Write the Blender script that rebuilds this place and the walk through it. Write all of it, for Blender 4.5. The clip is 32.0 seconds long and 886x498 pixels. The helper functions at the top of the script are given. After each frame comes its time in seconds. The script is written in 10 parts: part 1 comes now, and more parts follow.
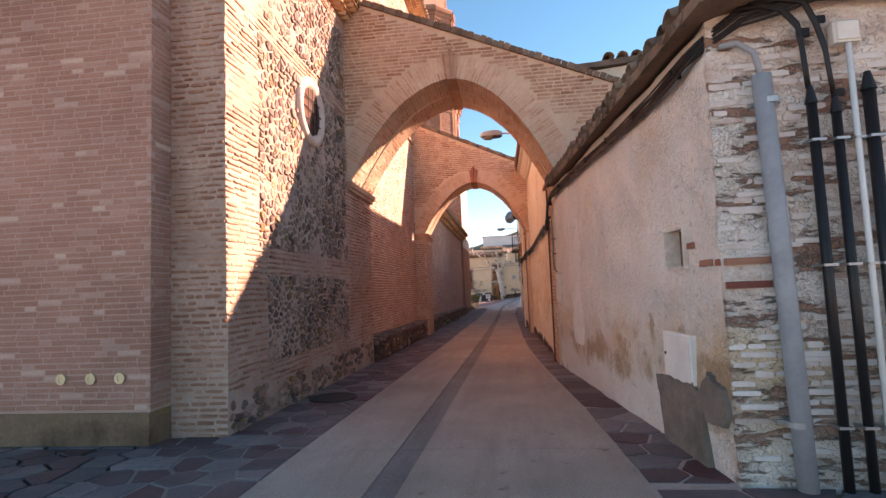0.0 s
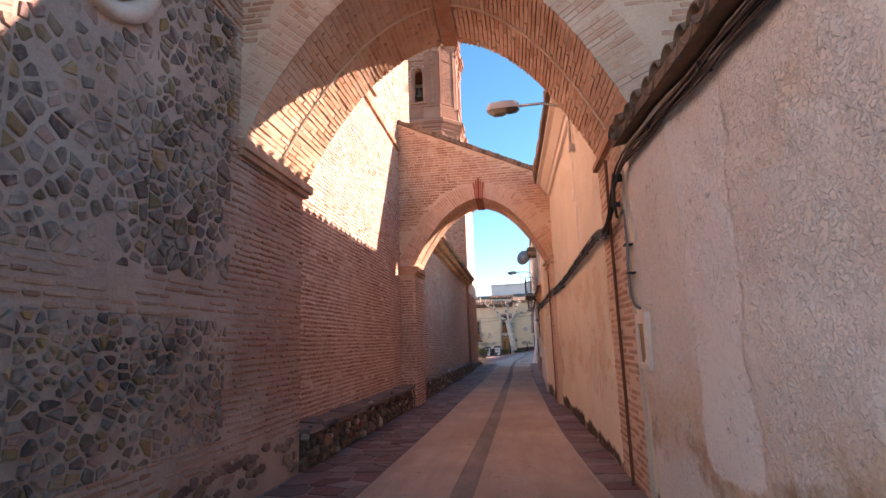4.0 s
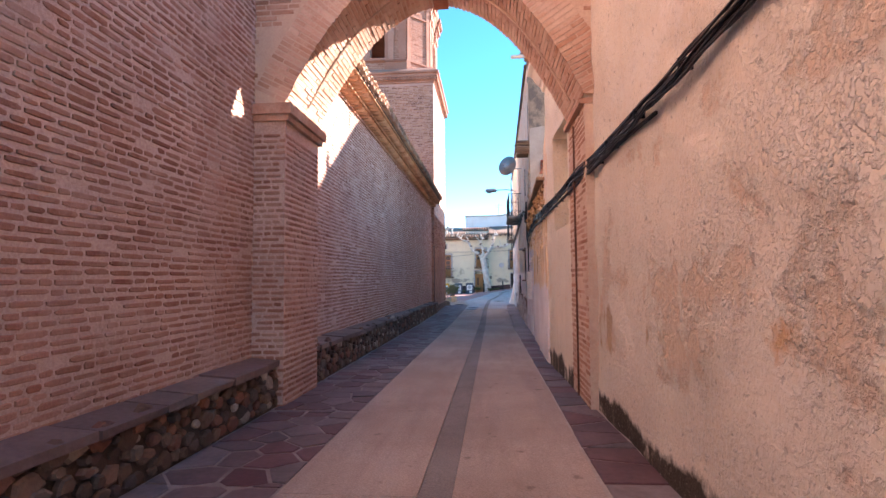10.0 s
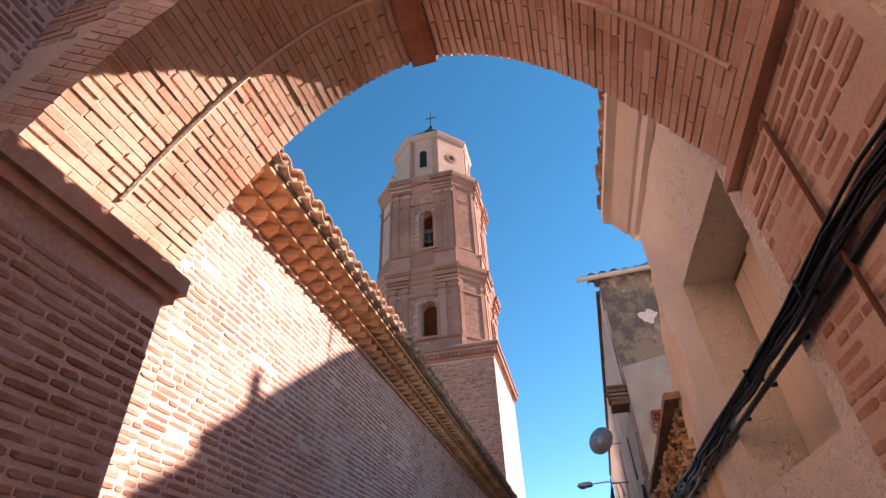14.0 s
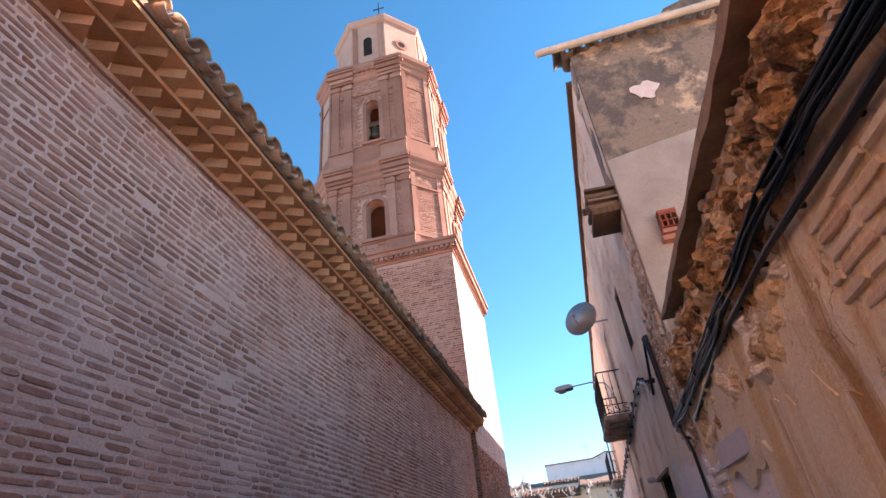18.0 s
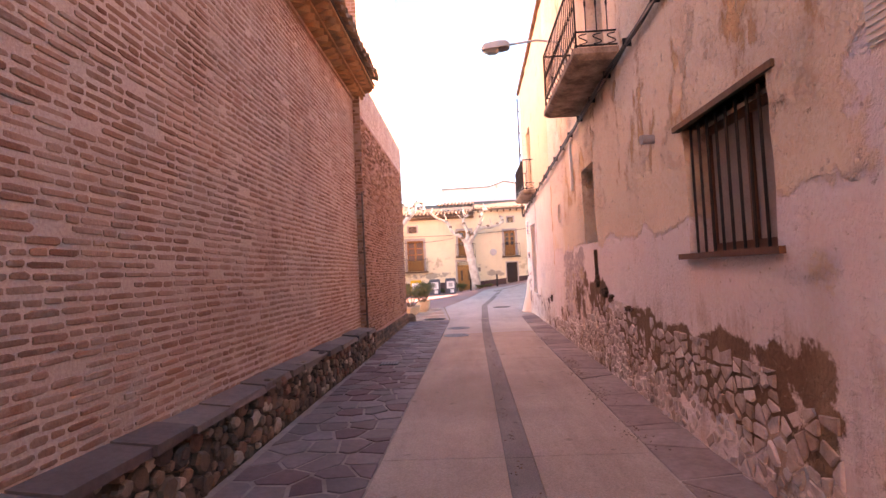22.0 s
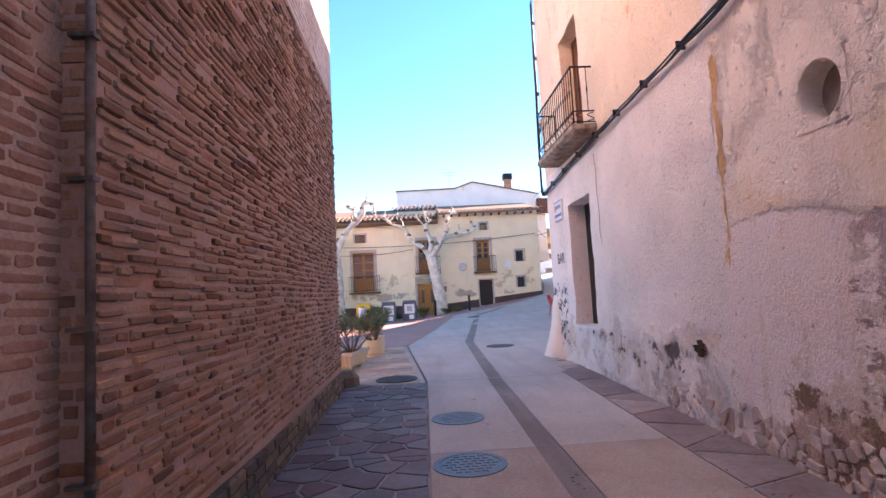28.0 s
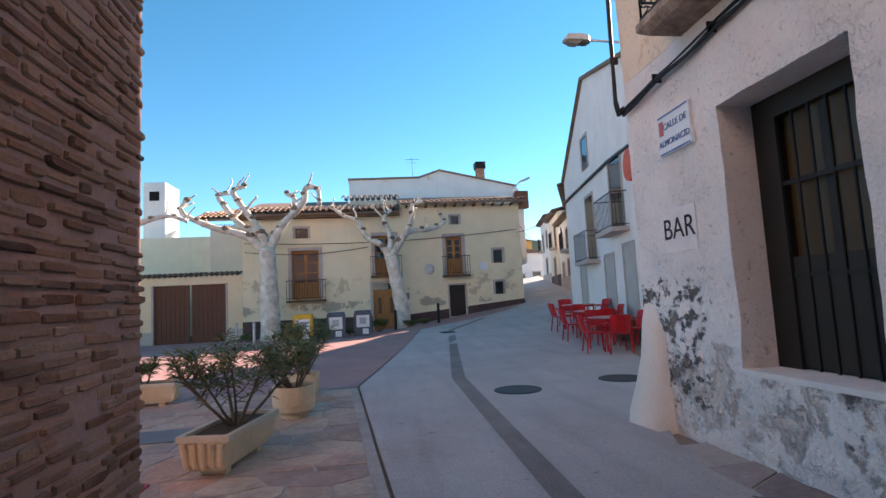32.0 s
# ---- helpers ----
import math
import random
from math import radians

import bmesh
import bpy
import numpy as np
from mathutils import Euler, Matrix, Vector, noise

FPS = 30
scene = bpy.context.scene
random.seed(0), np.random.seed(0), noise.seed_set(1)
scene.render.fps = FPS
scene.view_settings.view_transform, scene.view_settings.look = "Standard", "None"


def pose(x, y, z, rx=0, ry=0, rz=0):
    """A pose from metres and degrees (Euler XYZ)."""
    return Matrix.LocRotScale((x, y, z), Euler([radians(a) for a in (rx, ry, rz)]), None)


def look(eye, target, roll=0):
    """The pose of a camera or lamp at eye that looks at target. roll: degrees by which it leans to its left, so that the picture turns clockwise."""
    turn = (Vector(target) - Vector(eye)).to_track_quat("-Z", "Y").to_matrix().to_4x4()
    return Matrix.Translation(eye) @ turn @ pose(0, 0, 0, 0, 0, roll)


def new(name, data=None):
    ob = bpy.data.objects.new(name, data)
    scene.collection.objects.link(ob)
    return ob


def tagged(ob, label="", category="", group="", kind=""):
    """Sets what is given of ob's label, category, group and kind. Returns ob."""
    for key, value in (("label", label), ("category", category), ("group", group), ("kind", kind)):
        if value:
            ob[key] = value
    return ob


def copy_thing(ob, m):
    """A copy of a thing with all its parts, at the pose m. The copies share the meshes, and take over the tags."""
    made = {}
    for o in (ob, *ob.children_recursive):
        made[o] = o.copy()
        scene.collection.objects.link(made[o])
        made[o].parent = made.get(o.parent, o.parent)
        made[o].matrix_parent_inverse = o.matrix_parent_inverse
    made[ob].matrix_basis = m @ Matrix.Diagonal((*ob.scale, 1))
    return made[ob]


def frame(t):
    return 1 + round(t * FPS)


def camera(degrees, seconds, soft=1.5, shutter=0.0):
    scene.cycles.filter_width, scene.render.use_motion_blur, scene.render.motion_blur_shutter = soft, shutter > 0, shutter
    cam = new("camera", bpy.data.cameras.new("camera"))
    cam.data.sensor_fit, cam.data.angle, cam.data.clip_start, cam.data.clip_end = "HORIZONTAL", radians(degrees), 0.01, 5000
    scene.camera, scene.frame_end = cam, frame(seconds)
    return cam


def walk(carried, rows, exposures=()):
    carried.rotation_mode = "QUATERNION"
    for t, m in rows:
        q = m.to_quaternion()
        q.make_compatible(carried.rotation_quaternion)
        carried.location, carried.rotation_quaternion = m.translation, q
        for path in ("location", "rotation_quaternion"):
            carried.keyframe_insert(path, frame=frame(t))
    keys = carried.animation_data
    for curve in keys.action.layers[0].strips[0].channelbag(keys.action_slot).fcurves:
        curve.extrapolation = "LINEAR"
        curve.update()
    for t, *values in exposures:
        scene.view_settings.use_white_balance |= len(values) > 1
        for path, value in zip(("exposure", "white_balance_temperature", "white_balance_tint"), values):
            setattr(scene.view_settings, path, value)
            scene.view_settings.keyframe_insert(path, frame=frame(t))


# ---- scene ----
cam = camera(80.7, 32.0)
METRES, EYE, TILT, LEAN, TURN = 40.0, 1.5, 0.0, 0.0, 6.7
ROWS = [
    (0.0, 0.0, 0.0, 0.0, 0.17, 4.4, 2.22),
    (0.5, 0.0026, 0.0139, 0.0001, -0.18, 4.03, 1.91),
    (1.0, 0.0039, 0.0284, -0.0002, -1.03, 1.42, 0.51),
    (1.5, 0.0038, 0.0437, -0.001, -1.7, -1.36, 0.1),
    (2.0, 0.003, 0.0578, -0.0013, -0.95, -2.21, 0.77),
    (2.5, 0.0019, 0.0724, -0.0013, -2.28, 0.11, 1.73),
    (4.5, 0.0114, 0.1264, -0.0001, 1.91, 11.17, 1.65),
    (5.0, 0.0144, 0.1412, -0.0006, 1.66, 7.56, 1.32),
    (5.5, 0.0143, 0.1551, -0.0005, 1.51, 7.81, 2.21),
    (6.0, 0.0157, 0.1691, -0.0003, 1.88, 13.23, 3.66),
    (6.5, 0.0175, 0.1813, 0.0008, 4.2, 24.62, 3.46),
    (7.0, 0.0195, 0.1941, 0.0017, 4.87, 33.58, 1.62),
    (7.5, 0.0209, 0.208, 0.0019, 4.83, 30.78, 1.04),
    (8.0, 0.0212, 0.2242, 0.0007, 3.48, 18.95, 2.01),
    (8.5, 0.0226, 0.241, -0.0011, 2.28, 8.65, 1.86),
    (9.0, 0.0229, 0.2574, -0.0018, 0.37, 4.11, 1.48),
    (9.5, 0.025, 0.2734, -0.0024, -1.21, 2.52, 0.6),
    (10.0, 0.0259, 0.2885, -0.0028, -1.74, 3.17, 0.43),
    (10.5, 0.0286, 0.3034, -0.0025, -1.38, 5.29, 1.95),
    (11.0, 0.0301, 0.3171, -0.002, -0.12, 12.09, 2.51),
    (11.5, 0.0338, 0.3315, -0.0018, 1.75, 19.79, 2.73),
    (12.0, 0.0357, 0.3455, -0.0016, 4.3, 26.01, 2.44),
    (12.5, 0.0383, 0.3596, -0.0008, 6.07, 32.03, 2.46),
    (13.0, 0.0391, 0.3735, -0.001, 7.51, 34.57, 2.28),
    (13.5, 0.0391, 0.3874, -0.0007, 7.49, 35.77, 2.01),
    (14.0, 0.0392, 0.4011, -0.0004, 7.48, 36.59, 2.13),
    (14.5, 0.0394, 0.4152, -0.0003, 7.36, 36.97, 2.17),
    (15.0, 0.0412, 0.43, -0.0005, 6.47, 28.58, 1.74),
    (15.5, 0.0433, 0.4466, -0.002, 3.51, 16.46, 1.48),
    (17.5, 0.0512, 0.5074, -0.0018, 6.03, 23.12, 5.99),
    (18.0, 0.0537, 0.5209, -0.0009, 7.42, 31.71, 5.7),
    (18.5, 0.0564, 0.5343, -0.0004, 7.63, 34.6, 4.32),
    (19.0, 0.0584, 0.5491, -0.0003, 7.2, 34.0, 5.47),
    (19.5, 0.0612, 0.5653, -0.0004, 7.45, 26.8, 6.56),
    (20.0, 0.0617, 0.5841, -0.0034, 5.18, 14.53, 4.35),
    (20.5, 0.063, 0.602, -0.0057, 2.75, 6.67, 2.18),
    (21.0, 0.0611, 0.6192, -0.0063, 0.84, 4.62, 2.24),
    (21.5, 0.0591, 0.6363, -0.0065, -0.72, 3.84, 2.92),
    (22.0, 0.0549, 0.6529, -0.0067, -3.91, 2.69, 2.68),
    (22.5, 0.0517, 0.6687, -0.0067, -5.99, 2.56, 3.5),
    (23.0, 0.0485, 0.686, -0.0069, -6.81, 2.85, 4.38),
    (23.5, 0.0477, 0.7028, -0.0068, -8.36, 3.08, 4.81),
    (24.0, 0.0468, 0.7206, -0.0069, -9.36, 2.76, 3.97),
    (24.5, 0.0467, 0.7381, -0.0072, -10.06, 2.32, 3.14),
    (26.5, 0.054, 0.8006, -0.0077, -12.19, 3.31, 0.44),
    (27.0, 0.0564, 0.8175, -0.0078, -9.85, 4.25, 1.71),
    (27.5, 0.0585, 0.8352, -0.0082, -9.55, 4.67, 2.45),
    (28.0, 0.0606, 0.8524, -0.0081, -9.32, 4.82, 3.04),
    (28.5, 0.0615, 0.87, -0.0081, -9.16, 4.97, 2.88),
    (29.0, 0.0636, 0.8883, -0.0083, -9.89, 4.62, 2.91),
    (29.5, 0.0641, 0.9056, -0.0081, -11.24, 5.06, 2.99),
    (30.0, 0.0661, 0.9229, -0.0082, -11.48, 5.7, 3.08),
    (30.5, 0.0665, 0.9397, -0.0082, -10.84, 6.2, 2.78),
    (31.0, 0.0695, 0.9571, -0.0085, -11.31, 6.21, 3.08),
    (31.5, 0.0706, 0.9739, -0.0086, -11.78, 5.91, 2.92),
    (32.0, 0.0743, 0.9903, -0.0085, -14.32, 5.52, 2.94),
]
WALK_EXPOSURE = [
    (0, 1.7, 9900, 47), (1, 1.8, 10340, 47), (2, 1.8, 10010, 45), (5, 1.75, 7790, 38), (6, 1.88, 7470, 36), (7, 1.4, 7270, 37), (7.6, 1.15, 7560, 34), (8, 1.1, 7560, 33), (8.6, 1.77, 7230, 33), (9, 2.16, 6800, 31), (10, 2.34, 6800, 31),
    (12, 1.97, 6910, 31), (13, 1.97, 7120, 31), (14, 1.42, 7230, 33), (14.7, 1, 6850, 38), (15, 0.92, 6850, 40), (15.6, 1.27, 6950, 38), (17.5, 1.93, 7410, 40), (18, 2.03, 7520, 40), (19, 2.06, 7630, 40), (20, 2.34, 8720, 54),
    (21, 3.17, 11440, 67), (22, 3.21, 13630, 75), (23, 3.11, 12120, 75), (24, 3.08, 11490, 75), (27, 2.54, 9250, 61), (28, 2.49, 7890, 47), (29, 2.33, 7350, 40), (30, 2.1, 7790, 37), (31, 1.69, 7540, 32), (32, 1.55, 7520, 28),
]
walk(cam, [(t, pose(0, 0, EYE, TILT, LEAN, TURN) @ pose(METRES * x, METRES * y, METRES * z, 90 + pitch, roll, yaw)) for t, x, y, z, yaw, pitch, roll in ROWS], WALK_EXPOSURE)

# ---- world, sun ----
TO_SUN = Vector((1.0, 0.62, 0.61)).normalized()
world = bpy.data.worlds.new("sky")
scene.world = world
world.use_nodes = True
wn, wl = world.node_tree.nodes, world.node_tree.links
sky = wn.new("ShaderNodeTexSky")
sky.sky_type = "NISHITA"
sky.sun_disc = False
sky.sun_elevation = math.asin(TO_SUN.z)
sky.sun_rotation = math.atan2(TO_SUN.x, TO_SUN.y)
sky.air_density, sky.dust_density, sky.ozone_density = 0.72, 0.0, 2.6
wn["Background"].inputs["Strength"].default_value = 0.105
deeper = wn.new("ShaderNodeHueSaturation")
deeper.inputs["Hue"].default_value, deeper.inputs["Saturation"].default_value = 0.478, 1.28
wl.new(sky.outputs[0], deeper.inputs["Color"])
wl.new(deeper.outputs[0], wn["Background"].inputs["Color"])
sun_data = bpy.data.lights.new("sun", "SUN")
sun_data.energy, sun_data.angle, sun_data.color = 5.0, radians(0.55), (1.0, 0.93, 0.82)
sun = new("sun", sun_data)
sun.matrix_world = look(TO_SUN * 80, (0, 0, 0))

# ---- materials ----
def material(name, rough=0.85, metal=0.0):
    m = bpy.data.materials.new(name)
    m.use_nodes = True
    n, l = m.node_tree.nodes, m.node_tree.links
    p = n["Principled BSDF"]
    p.inputs["Roughness"].default_value = rough
    p.inputs["Metallic"].default_value = metal
    p.inputs["Specular IOR Level"].default_value = 0.3
    return m, n, l, p


def rgba(c):
    return (c[0], c[1], c[2], 1.0)


def noise_at(n, l, scale, detail=5.0, rough=0.6, stretch=None):
    geo = n.new("ShaderNodeNewGeometry")
    vec = geo.outputs["Position"]
    if stretch:
        mul = n.new("ShaderNodeVectorMath")
        mul.operation = "MULTIPLY"
        mul.inputs[1].default_value = stretch
        l.new(vec, mul.inputs[0])
        vec = mul.outputs[0]
    t = n.new("ShaderNodeTexNoise")
    t.inputs["Scale"].default_value, t.inputs["Detail"].default_value, t.inputs["Roughness"].default_value = scale, detail, rough
    l.new(vec, t.inputs["Vector"])
    return t.outputs["Fac"]


def ramp(n, l, fac, stops):
    r = n.new("ShaderNodeValToRGB")
    e = r.color_ramp.elements
    while len(e) < len(stops):
        e.new(0.5)
    for k, (pos, c) in enumerate(stops):
        e[k].position = pos
        e[k].color = rgba(c) if not isinstance(c, float) else (c, c, c, 1)
    l.new(fac, r.inputs["Fac"])
    return r.outputs["Color"]


def mix(n, l, fac, a, b, blend="MIX"):
    x = n.new("ShaderNodeMix")
    x.data_type, x.blend_type = "RGBA", blend
    for sock, val in ((x.inputs[0], fac), (x.inputs[6], a), (x.inputs[7], b)):
        if isinstance(val, tuple):
            sock.default_value = rgba(val)
        elif isinstance(val, float):
            sock.default_value = val
        else:
            l.new(val, sock)
    return x.outputs[2]


def math_node(n, l, op, a, b=None, clamp=False):
    x = n.new("ShaderNodeMath")
    x.operation, x.use_clamp = op, clamp
    for k, val in ((0, a), (1, b)):
        if val is None:
            continue
        if isinstance(val, (int, float)):
            x.inputs[k].default_value = val
        else:
            l.new(val, x.inputs[k])
    return x.outputs[0]


def bump(n, l, p, height, strength=0.4, distance=0.01):
    b = n.new("ShaderNodeBump")
    b.inputs["Strength"].default_value, b.inputs["Distance"].default_value = strength, distance
    l.new(height, b.inputs["Height"])
    l.new(b.outputs[0], p.inputs["Normal"])


def weathered(name, a, b, scale=3.0, grain=40.0, rough=0.85, metal=0.0, relief=0.3, depth=0.006, grain_amount=0.25, stretch=None):
    """Two tones in broad blotches, finer grain over them, and a fine relief."""
    m, n, l, p = material(name, rough, metal)
    c = mix(n, l, ramp(n, l, noise_at(n, l, scale, 6, 0.65, stretch), [(0.35, 0.0), (0.65, 1.0)]), a, b)
    g = noise_at(n, l, grain, 4, 0.7)
    c = mix(n, l, grain_amount, c, ramp(n, l, g, [(0.3, 0.25), (0.7, 0.75)]), "OVERLAY")
    l.new(c, p.inputs["Base Color"])
    bump(n, l, p, g, relief, depth)
    return m


def varied(name, tones, rough=0.9, grain=60.0, relief=0.5, depth=0.004, blot=2.0, soot=None, smear=None, stain=None):
    """For many like pieces: each takes a tone of its own by its island and its object's random number."""
    m, n, l, p = material(name, rough)
    geo, info = n.new("ShaderNodeNewGeometry"), n.new("ShaderNodeObjectInfo")
    r = math_node(n, l, "FRACT", math_node(n, l, "ADD", geo.outputs["Random Per Island"], info.outputs["Random"]))
    c = ramp(n, l, r, [(k / max(1, len(tones) - 1), t) for k, t in enumerate(tones)])
    g = noise_at(n, l, grain, 4, 0.7)
    c = mix(n, l, 0.35, c, ramp(n, l, g, [(0.25, 0.2), (0.75, 0.8)]), "OVERLAY")
    w = noise_at(n, l, blot, 5, 0.6)
    c = mix(n, l, 0.45, c, ramp(n, l, w, [(0.3, 0.25), (0.7, 0.72)]), "OVERLAY")
    if soot:
        c = mix(n, l, ramp(n, l, noise_at(n, l, 1.1, 7, 0.7), [(0.56, 0.0), (0.7, 0.55)]), c, soot)
    if smear:
        # old mortar dragged over the faces, in patches
        c = mix(n, l, ramp(n, l, noise_at(n, l, 2.3, 7, 0.72), [(0.46, 0.0), (0.66, smear[1])]), c, smear[0])
    if stain:
        c = mix(n, l, ramp(n, l, noise_at(n, l, 0.55, 6, 0.65), [(0.44, 0.0), (0.66, stain[1])]), c, stain[0], "MULTIPLY")
    l.new(c, p.inputs["Base Color"])
    bump(n, l, p, g, relief, depth)
    return m


def plaster(name, base, patches, relief=0.5, rough=0.92, chips=0.5, cracks=0.0):
    """Old limewash: a base tone and (tone, scale, threshold, softness, low z, high z, blur of z[, (low y, high y, blur), stretch of z]) patches
    laid over it, each with a ragged outline; crisp patches are sunk below the skin, like plaster that has come away."""
    m, n, l, p = material(name, rough)
    geo = n.new("ShaderNodeNewGeometry")
    sep = n.new("ShaderNodeSeparateXYZ")
    l.new(geo.outputs["Position"], sep.inputs[0])
    c = mix(n, l, ramp(n, l, noise_at(n, l, 1.3, 6, 0.6), [(0.35, 0.0), (0.65, 1.0)]), base, tuple(v * 0.9 for v in base))
    lost = None
    for k, patch in enumerate(patches):
        tone, scale, thr, soft, z0, z1, zb = patch[:7]
        f = noise_at(n, l, scale, 8, 0.68, (1.0, 1.0, patch[8] if len(patch) > 8 else 0.8 + 0.1 * (k % 5)))
        # the band wanders up and down by the noise, so that its edge is ragged
        up = math_node(n, l, "MULTIPLY", math_node(n, l, "SUBTRACT", sep.outputs["Z"], z0), 1.0 / zb, True)
        down = math_node(n, l, "MULTIPLY", math_node(n, l, "SUBTRACT", z1, sep.outputs["Z"]), 1.0 / zb, True)
        band = math_node(n, l, "MULTIPLY", up, down)
        if len(patch) > 7 and patch[7]:
            y0, y1, yb = patch[7]
            near = math_node(n, l, "MULTIPLY", math_node(n, l, "SUBTRACT", sep.outputs["Y"], y0), 1.0 / yb, True)
            past = math_node(n, l, "MULTIPLY", math_node(n, l, "SUBTRACT", y1, sep.outputs["Y"]), 1.0 / yb, True)
            band = math_node(n, l, "MULTIPLY", band, math_node(n, l, "MULTIPLY", near, past))
        f = math_node(n, l, "ADD", f, math_node(n, l, "MULTIPLY", math_node(n, l, "SUBTRACT", band, 1.0), 0.45))
        mask = ramp(n, l, f, [(thr, 0.0), (min(1.0, thr + soft), 1.0)])
        c = mix(n, l, mask, c, tone)
        if soft <= 0.06:
            lost = mask if lost is None else math_node(n, l, "MAXIMUM", lost, mask)
    g = noise_at(n, l, 26.0, 8, 0.72)
    c = mix(n, l, 0.3, c, ramp(n, l, g, [(0.3, 0.36), (0.7, 0.82)]), "OVERLAY")
    pit = noise_at(n, l, 14.0, 4, 0.6)
    worn = ramp(n, l, noise_at(n, l, 1.7, 6, 0.65), [(0.40, 0.35), (0.60, 1.0)])
    chip = ramp(n, l, noise_at(n, l, 34.0, 3, 0.55), [(0.47, 0.0), (0.56, 1.0)])
    # the pits' own shade is put into the colour as well as the relief
    c = mix(n, l, ramp(n, l, pit, [(0.645, 0.0), (0.69, 0.6)]), c, tuple(v * 0.48 for v in base))
    c = mix(n, l, math_node(n, l, "MULTIPLY", worn, 0.22 * min(1.0, chips + 0.2)), c, mix(n, l, chip, (0.36, 0.33, 0.31), (0.76, 0.76, 0.76)), "OVERLAY")
    # finer dark specks, painted as the shade of small pits
    if chips > 1.0:
        fine = ramp(n, l, noise_at(n, l, 40.0, 4, 0.62), [(0.58, 0.0), (0.66, 0.55)])
        c = mix(n, l, math_node(n, l, "MULTIPLY", fine, worn), c, tuple(v * 0.48 for v in base))
    # water marks that run down the wall
    c = mix(n, l, ramp(n, l, noise_at(n, l, 2.2, 6, 0.62, (1.6, 1.6, 0.16)), [(0.54, 0.0), (0.76, 0.32)]), c, tuple(v * w for v, w in zip(base, (0.84, 0.75, 0.66))))
    h = math_node(n, l, "ADD", math_node(n, l, "MULTIPLY", g, 0.6), math_node(n, l, "MULTIPLY", noise_at(n, l, 4.0, 5, 0.6), 2.2))
    h = math_node(n, l, "SUBTRACT", h, math_node(n, l, "MULTIPLY", ramp(n, l, pit, [(0.58, 0.0), (0.72, 1.0)]), 0.9))
    h = math_node(n, l, "ADD", h, math_node(n, l, "MULTIPLY", math_node(n, l, "MULTIPLY", chip, worn), chips * 0.8))
    if lost is not None:
        h = math_node(n, l, "SUBTRACT", h, math_node(n, l, "MULTIPLY", lost, 2.2))
    if cracks:
        bend = n.new("ShaderNodeVectorMath")
        bend.operation = "ADD"
        wob = n.new("ShaderNodeTexNoise")
        wob.inputs["Scale"].default_value, wob.inputs["Detail"].default_value = 3.0, 5.0
        l.new(geo.outputs["Position"], wob.inputs["Vector"])
        l.new(geo.outputs["Position"], bend.inputs[0])
        l.new(wob.outputs["Color"], bend.inputs[1])
        v = n.new("ShaderNodeTexVoronoi")
        v.feature = "DISTANCE_TO_EDGE"
        v.inputs["Scale"].default_value = 2.6
        l.new(bend.outputs[0], v.inputs["Vector"])
        line = ramp(n, l, v.outputs["Distance"], [(0.0, 1.0), (0.016, 0.0)])
        line = math_node(n, l, "MULTIPLY", line, ramp(n, l, noise_at(n, l, 0.9, 4, 0.6), [(0.50, 0.0), (0.58, cracks)]))
        c = mix(n, l, line, c, tuple(v_ * 0.22 for v_ in base))
        h = math_node(n, l, "SUBTRACT", h, math_node(n, l, "MULTIPLY", line, 2.0))
    l.new(c, p.inputs["Base Color"])
    bump(n, l, p, h, relief, 0.009)
    return m


def plain(name, c, rough=0.5, metal=0.0, spread=0.12, grain=30.0):
    return weathered(name, tuple(v * (1 - spread) for v in c), tuple(min(1, v * (1 + spread)) for v in c), 4.0, grain, rough, metal, 0.15, 0.002, 0.12)


RED = [(0.31, 0.14, 0.096), (0.40, 0.205, 0.148), (0.45, 0.25, 0.185), (0.35, 0.165, 0.115), (0.50, 0.30, 0.23), (0.42, 0.22, 0.16)]
brick_old = varied("brick_old", RED, 0.92, 55, 0.8, 0.008, 1.3, smear=((0.58, 0.41, 0.335), 0.85), stain=((0.78, 0.62, 0.52), 0.7))
brick_worn = varied("brick_worn", [(0.22, 0.095, 0.055), (0.45, 0.235, 0.15), (0.55, 0.32, 0.215), (0.32, 0.145, 0.085), (0.62, 0.39, 0.275), (0.47, 0.23, 0.14)], 0.93, 45, 0.9, 0.010, 1.8, smear=((0.50, 0.31, 0.22), 0.35), stain=((0.75, 0.6, 0.5), 0.7))
brick_tower = varied("brick_tower", [(0.27, 0.125, 0.085), (0.40, 0.215, 0.155), (0.34, 0.17, 0.12), (0.46, 0.265, 0.20)], 0.9, 40, 0.4, 0.004, 0.5, stain=((0.72, 0.60, 0.52), 0.6))
brick_new = varied("brick_new", [(0.37, 0.175, 0.13), (0.40, 0.20, 0.15), (0.42, 0.215, 0.165), (0.36, 0.17, 0.125), (0.41, 0.205, 0.155), (0.39, 0.19, 0.14), (0.43, 0.225, 0.175), (0.38, 0.185, 0.14), (0.58, 0.40, 0.33)], 0.88, 50, 0.3, 0.003, 0.8)
brick_arch = varied("brick_arch", [(0.36, 0.17, 0.105), (0.50, 0.28, 0.19), (0.43, 0.22, 0.145), (0.57, 0.355, 0.26), (0.48, 0.26, 0.175)], 0.9, 60, 0.5, 0.005, 1.5, smear=((0.70, 0.54, 0.43), 0.55), stain=((0.80, 0.66, 0.56), 0.6))
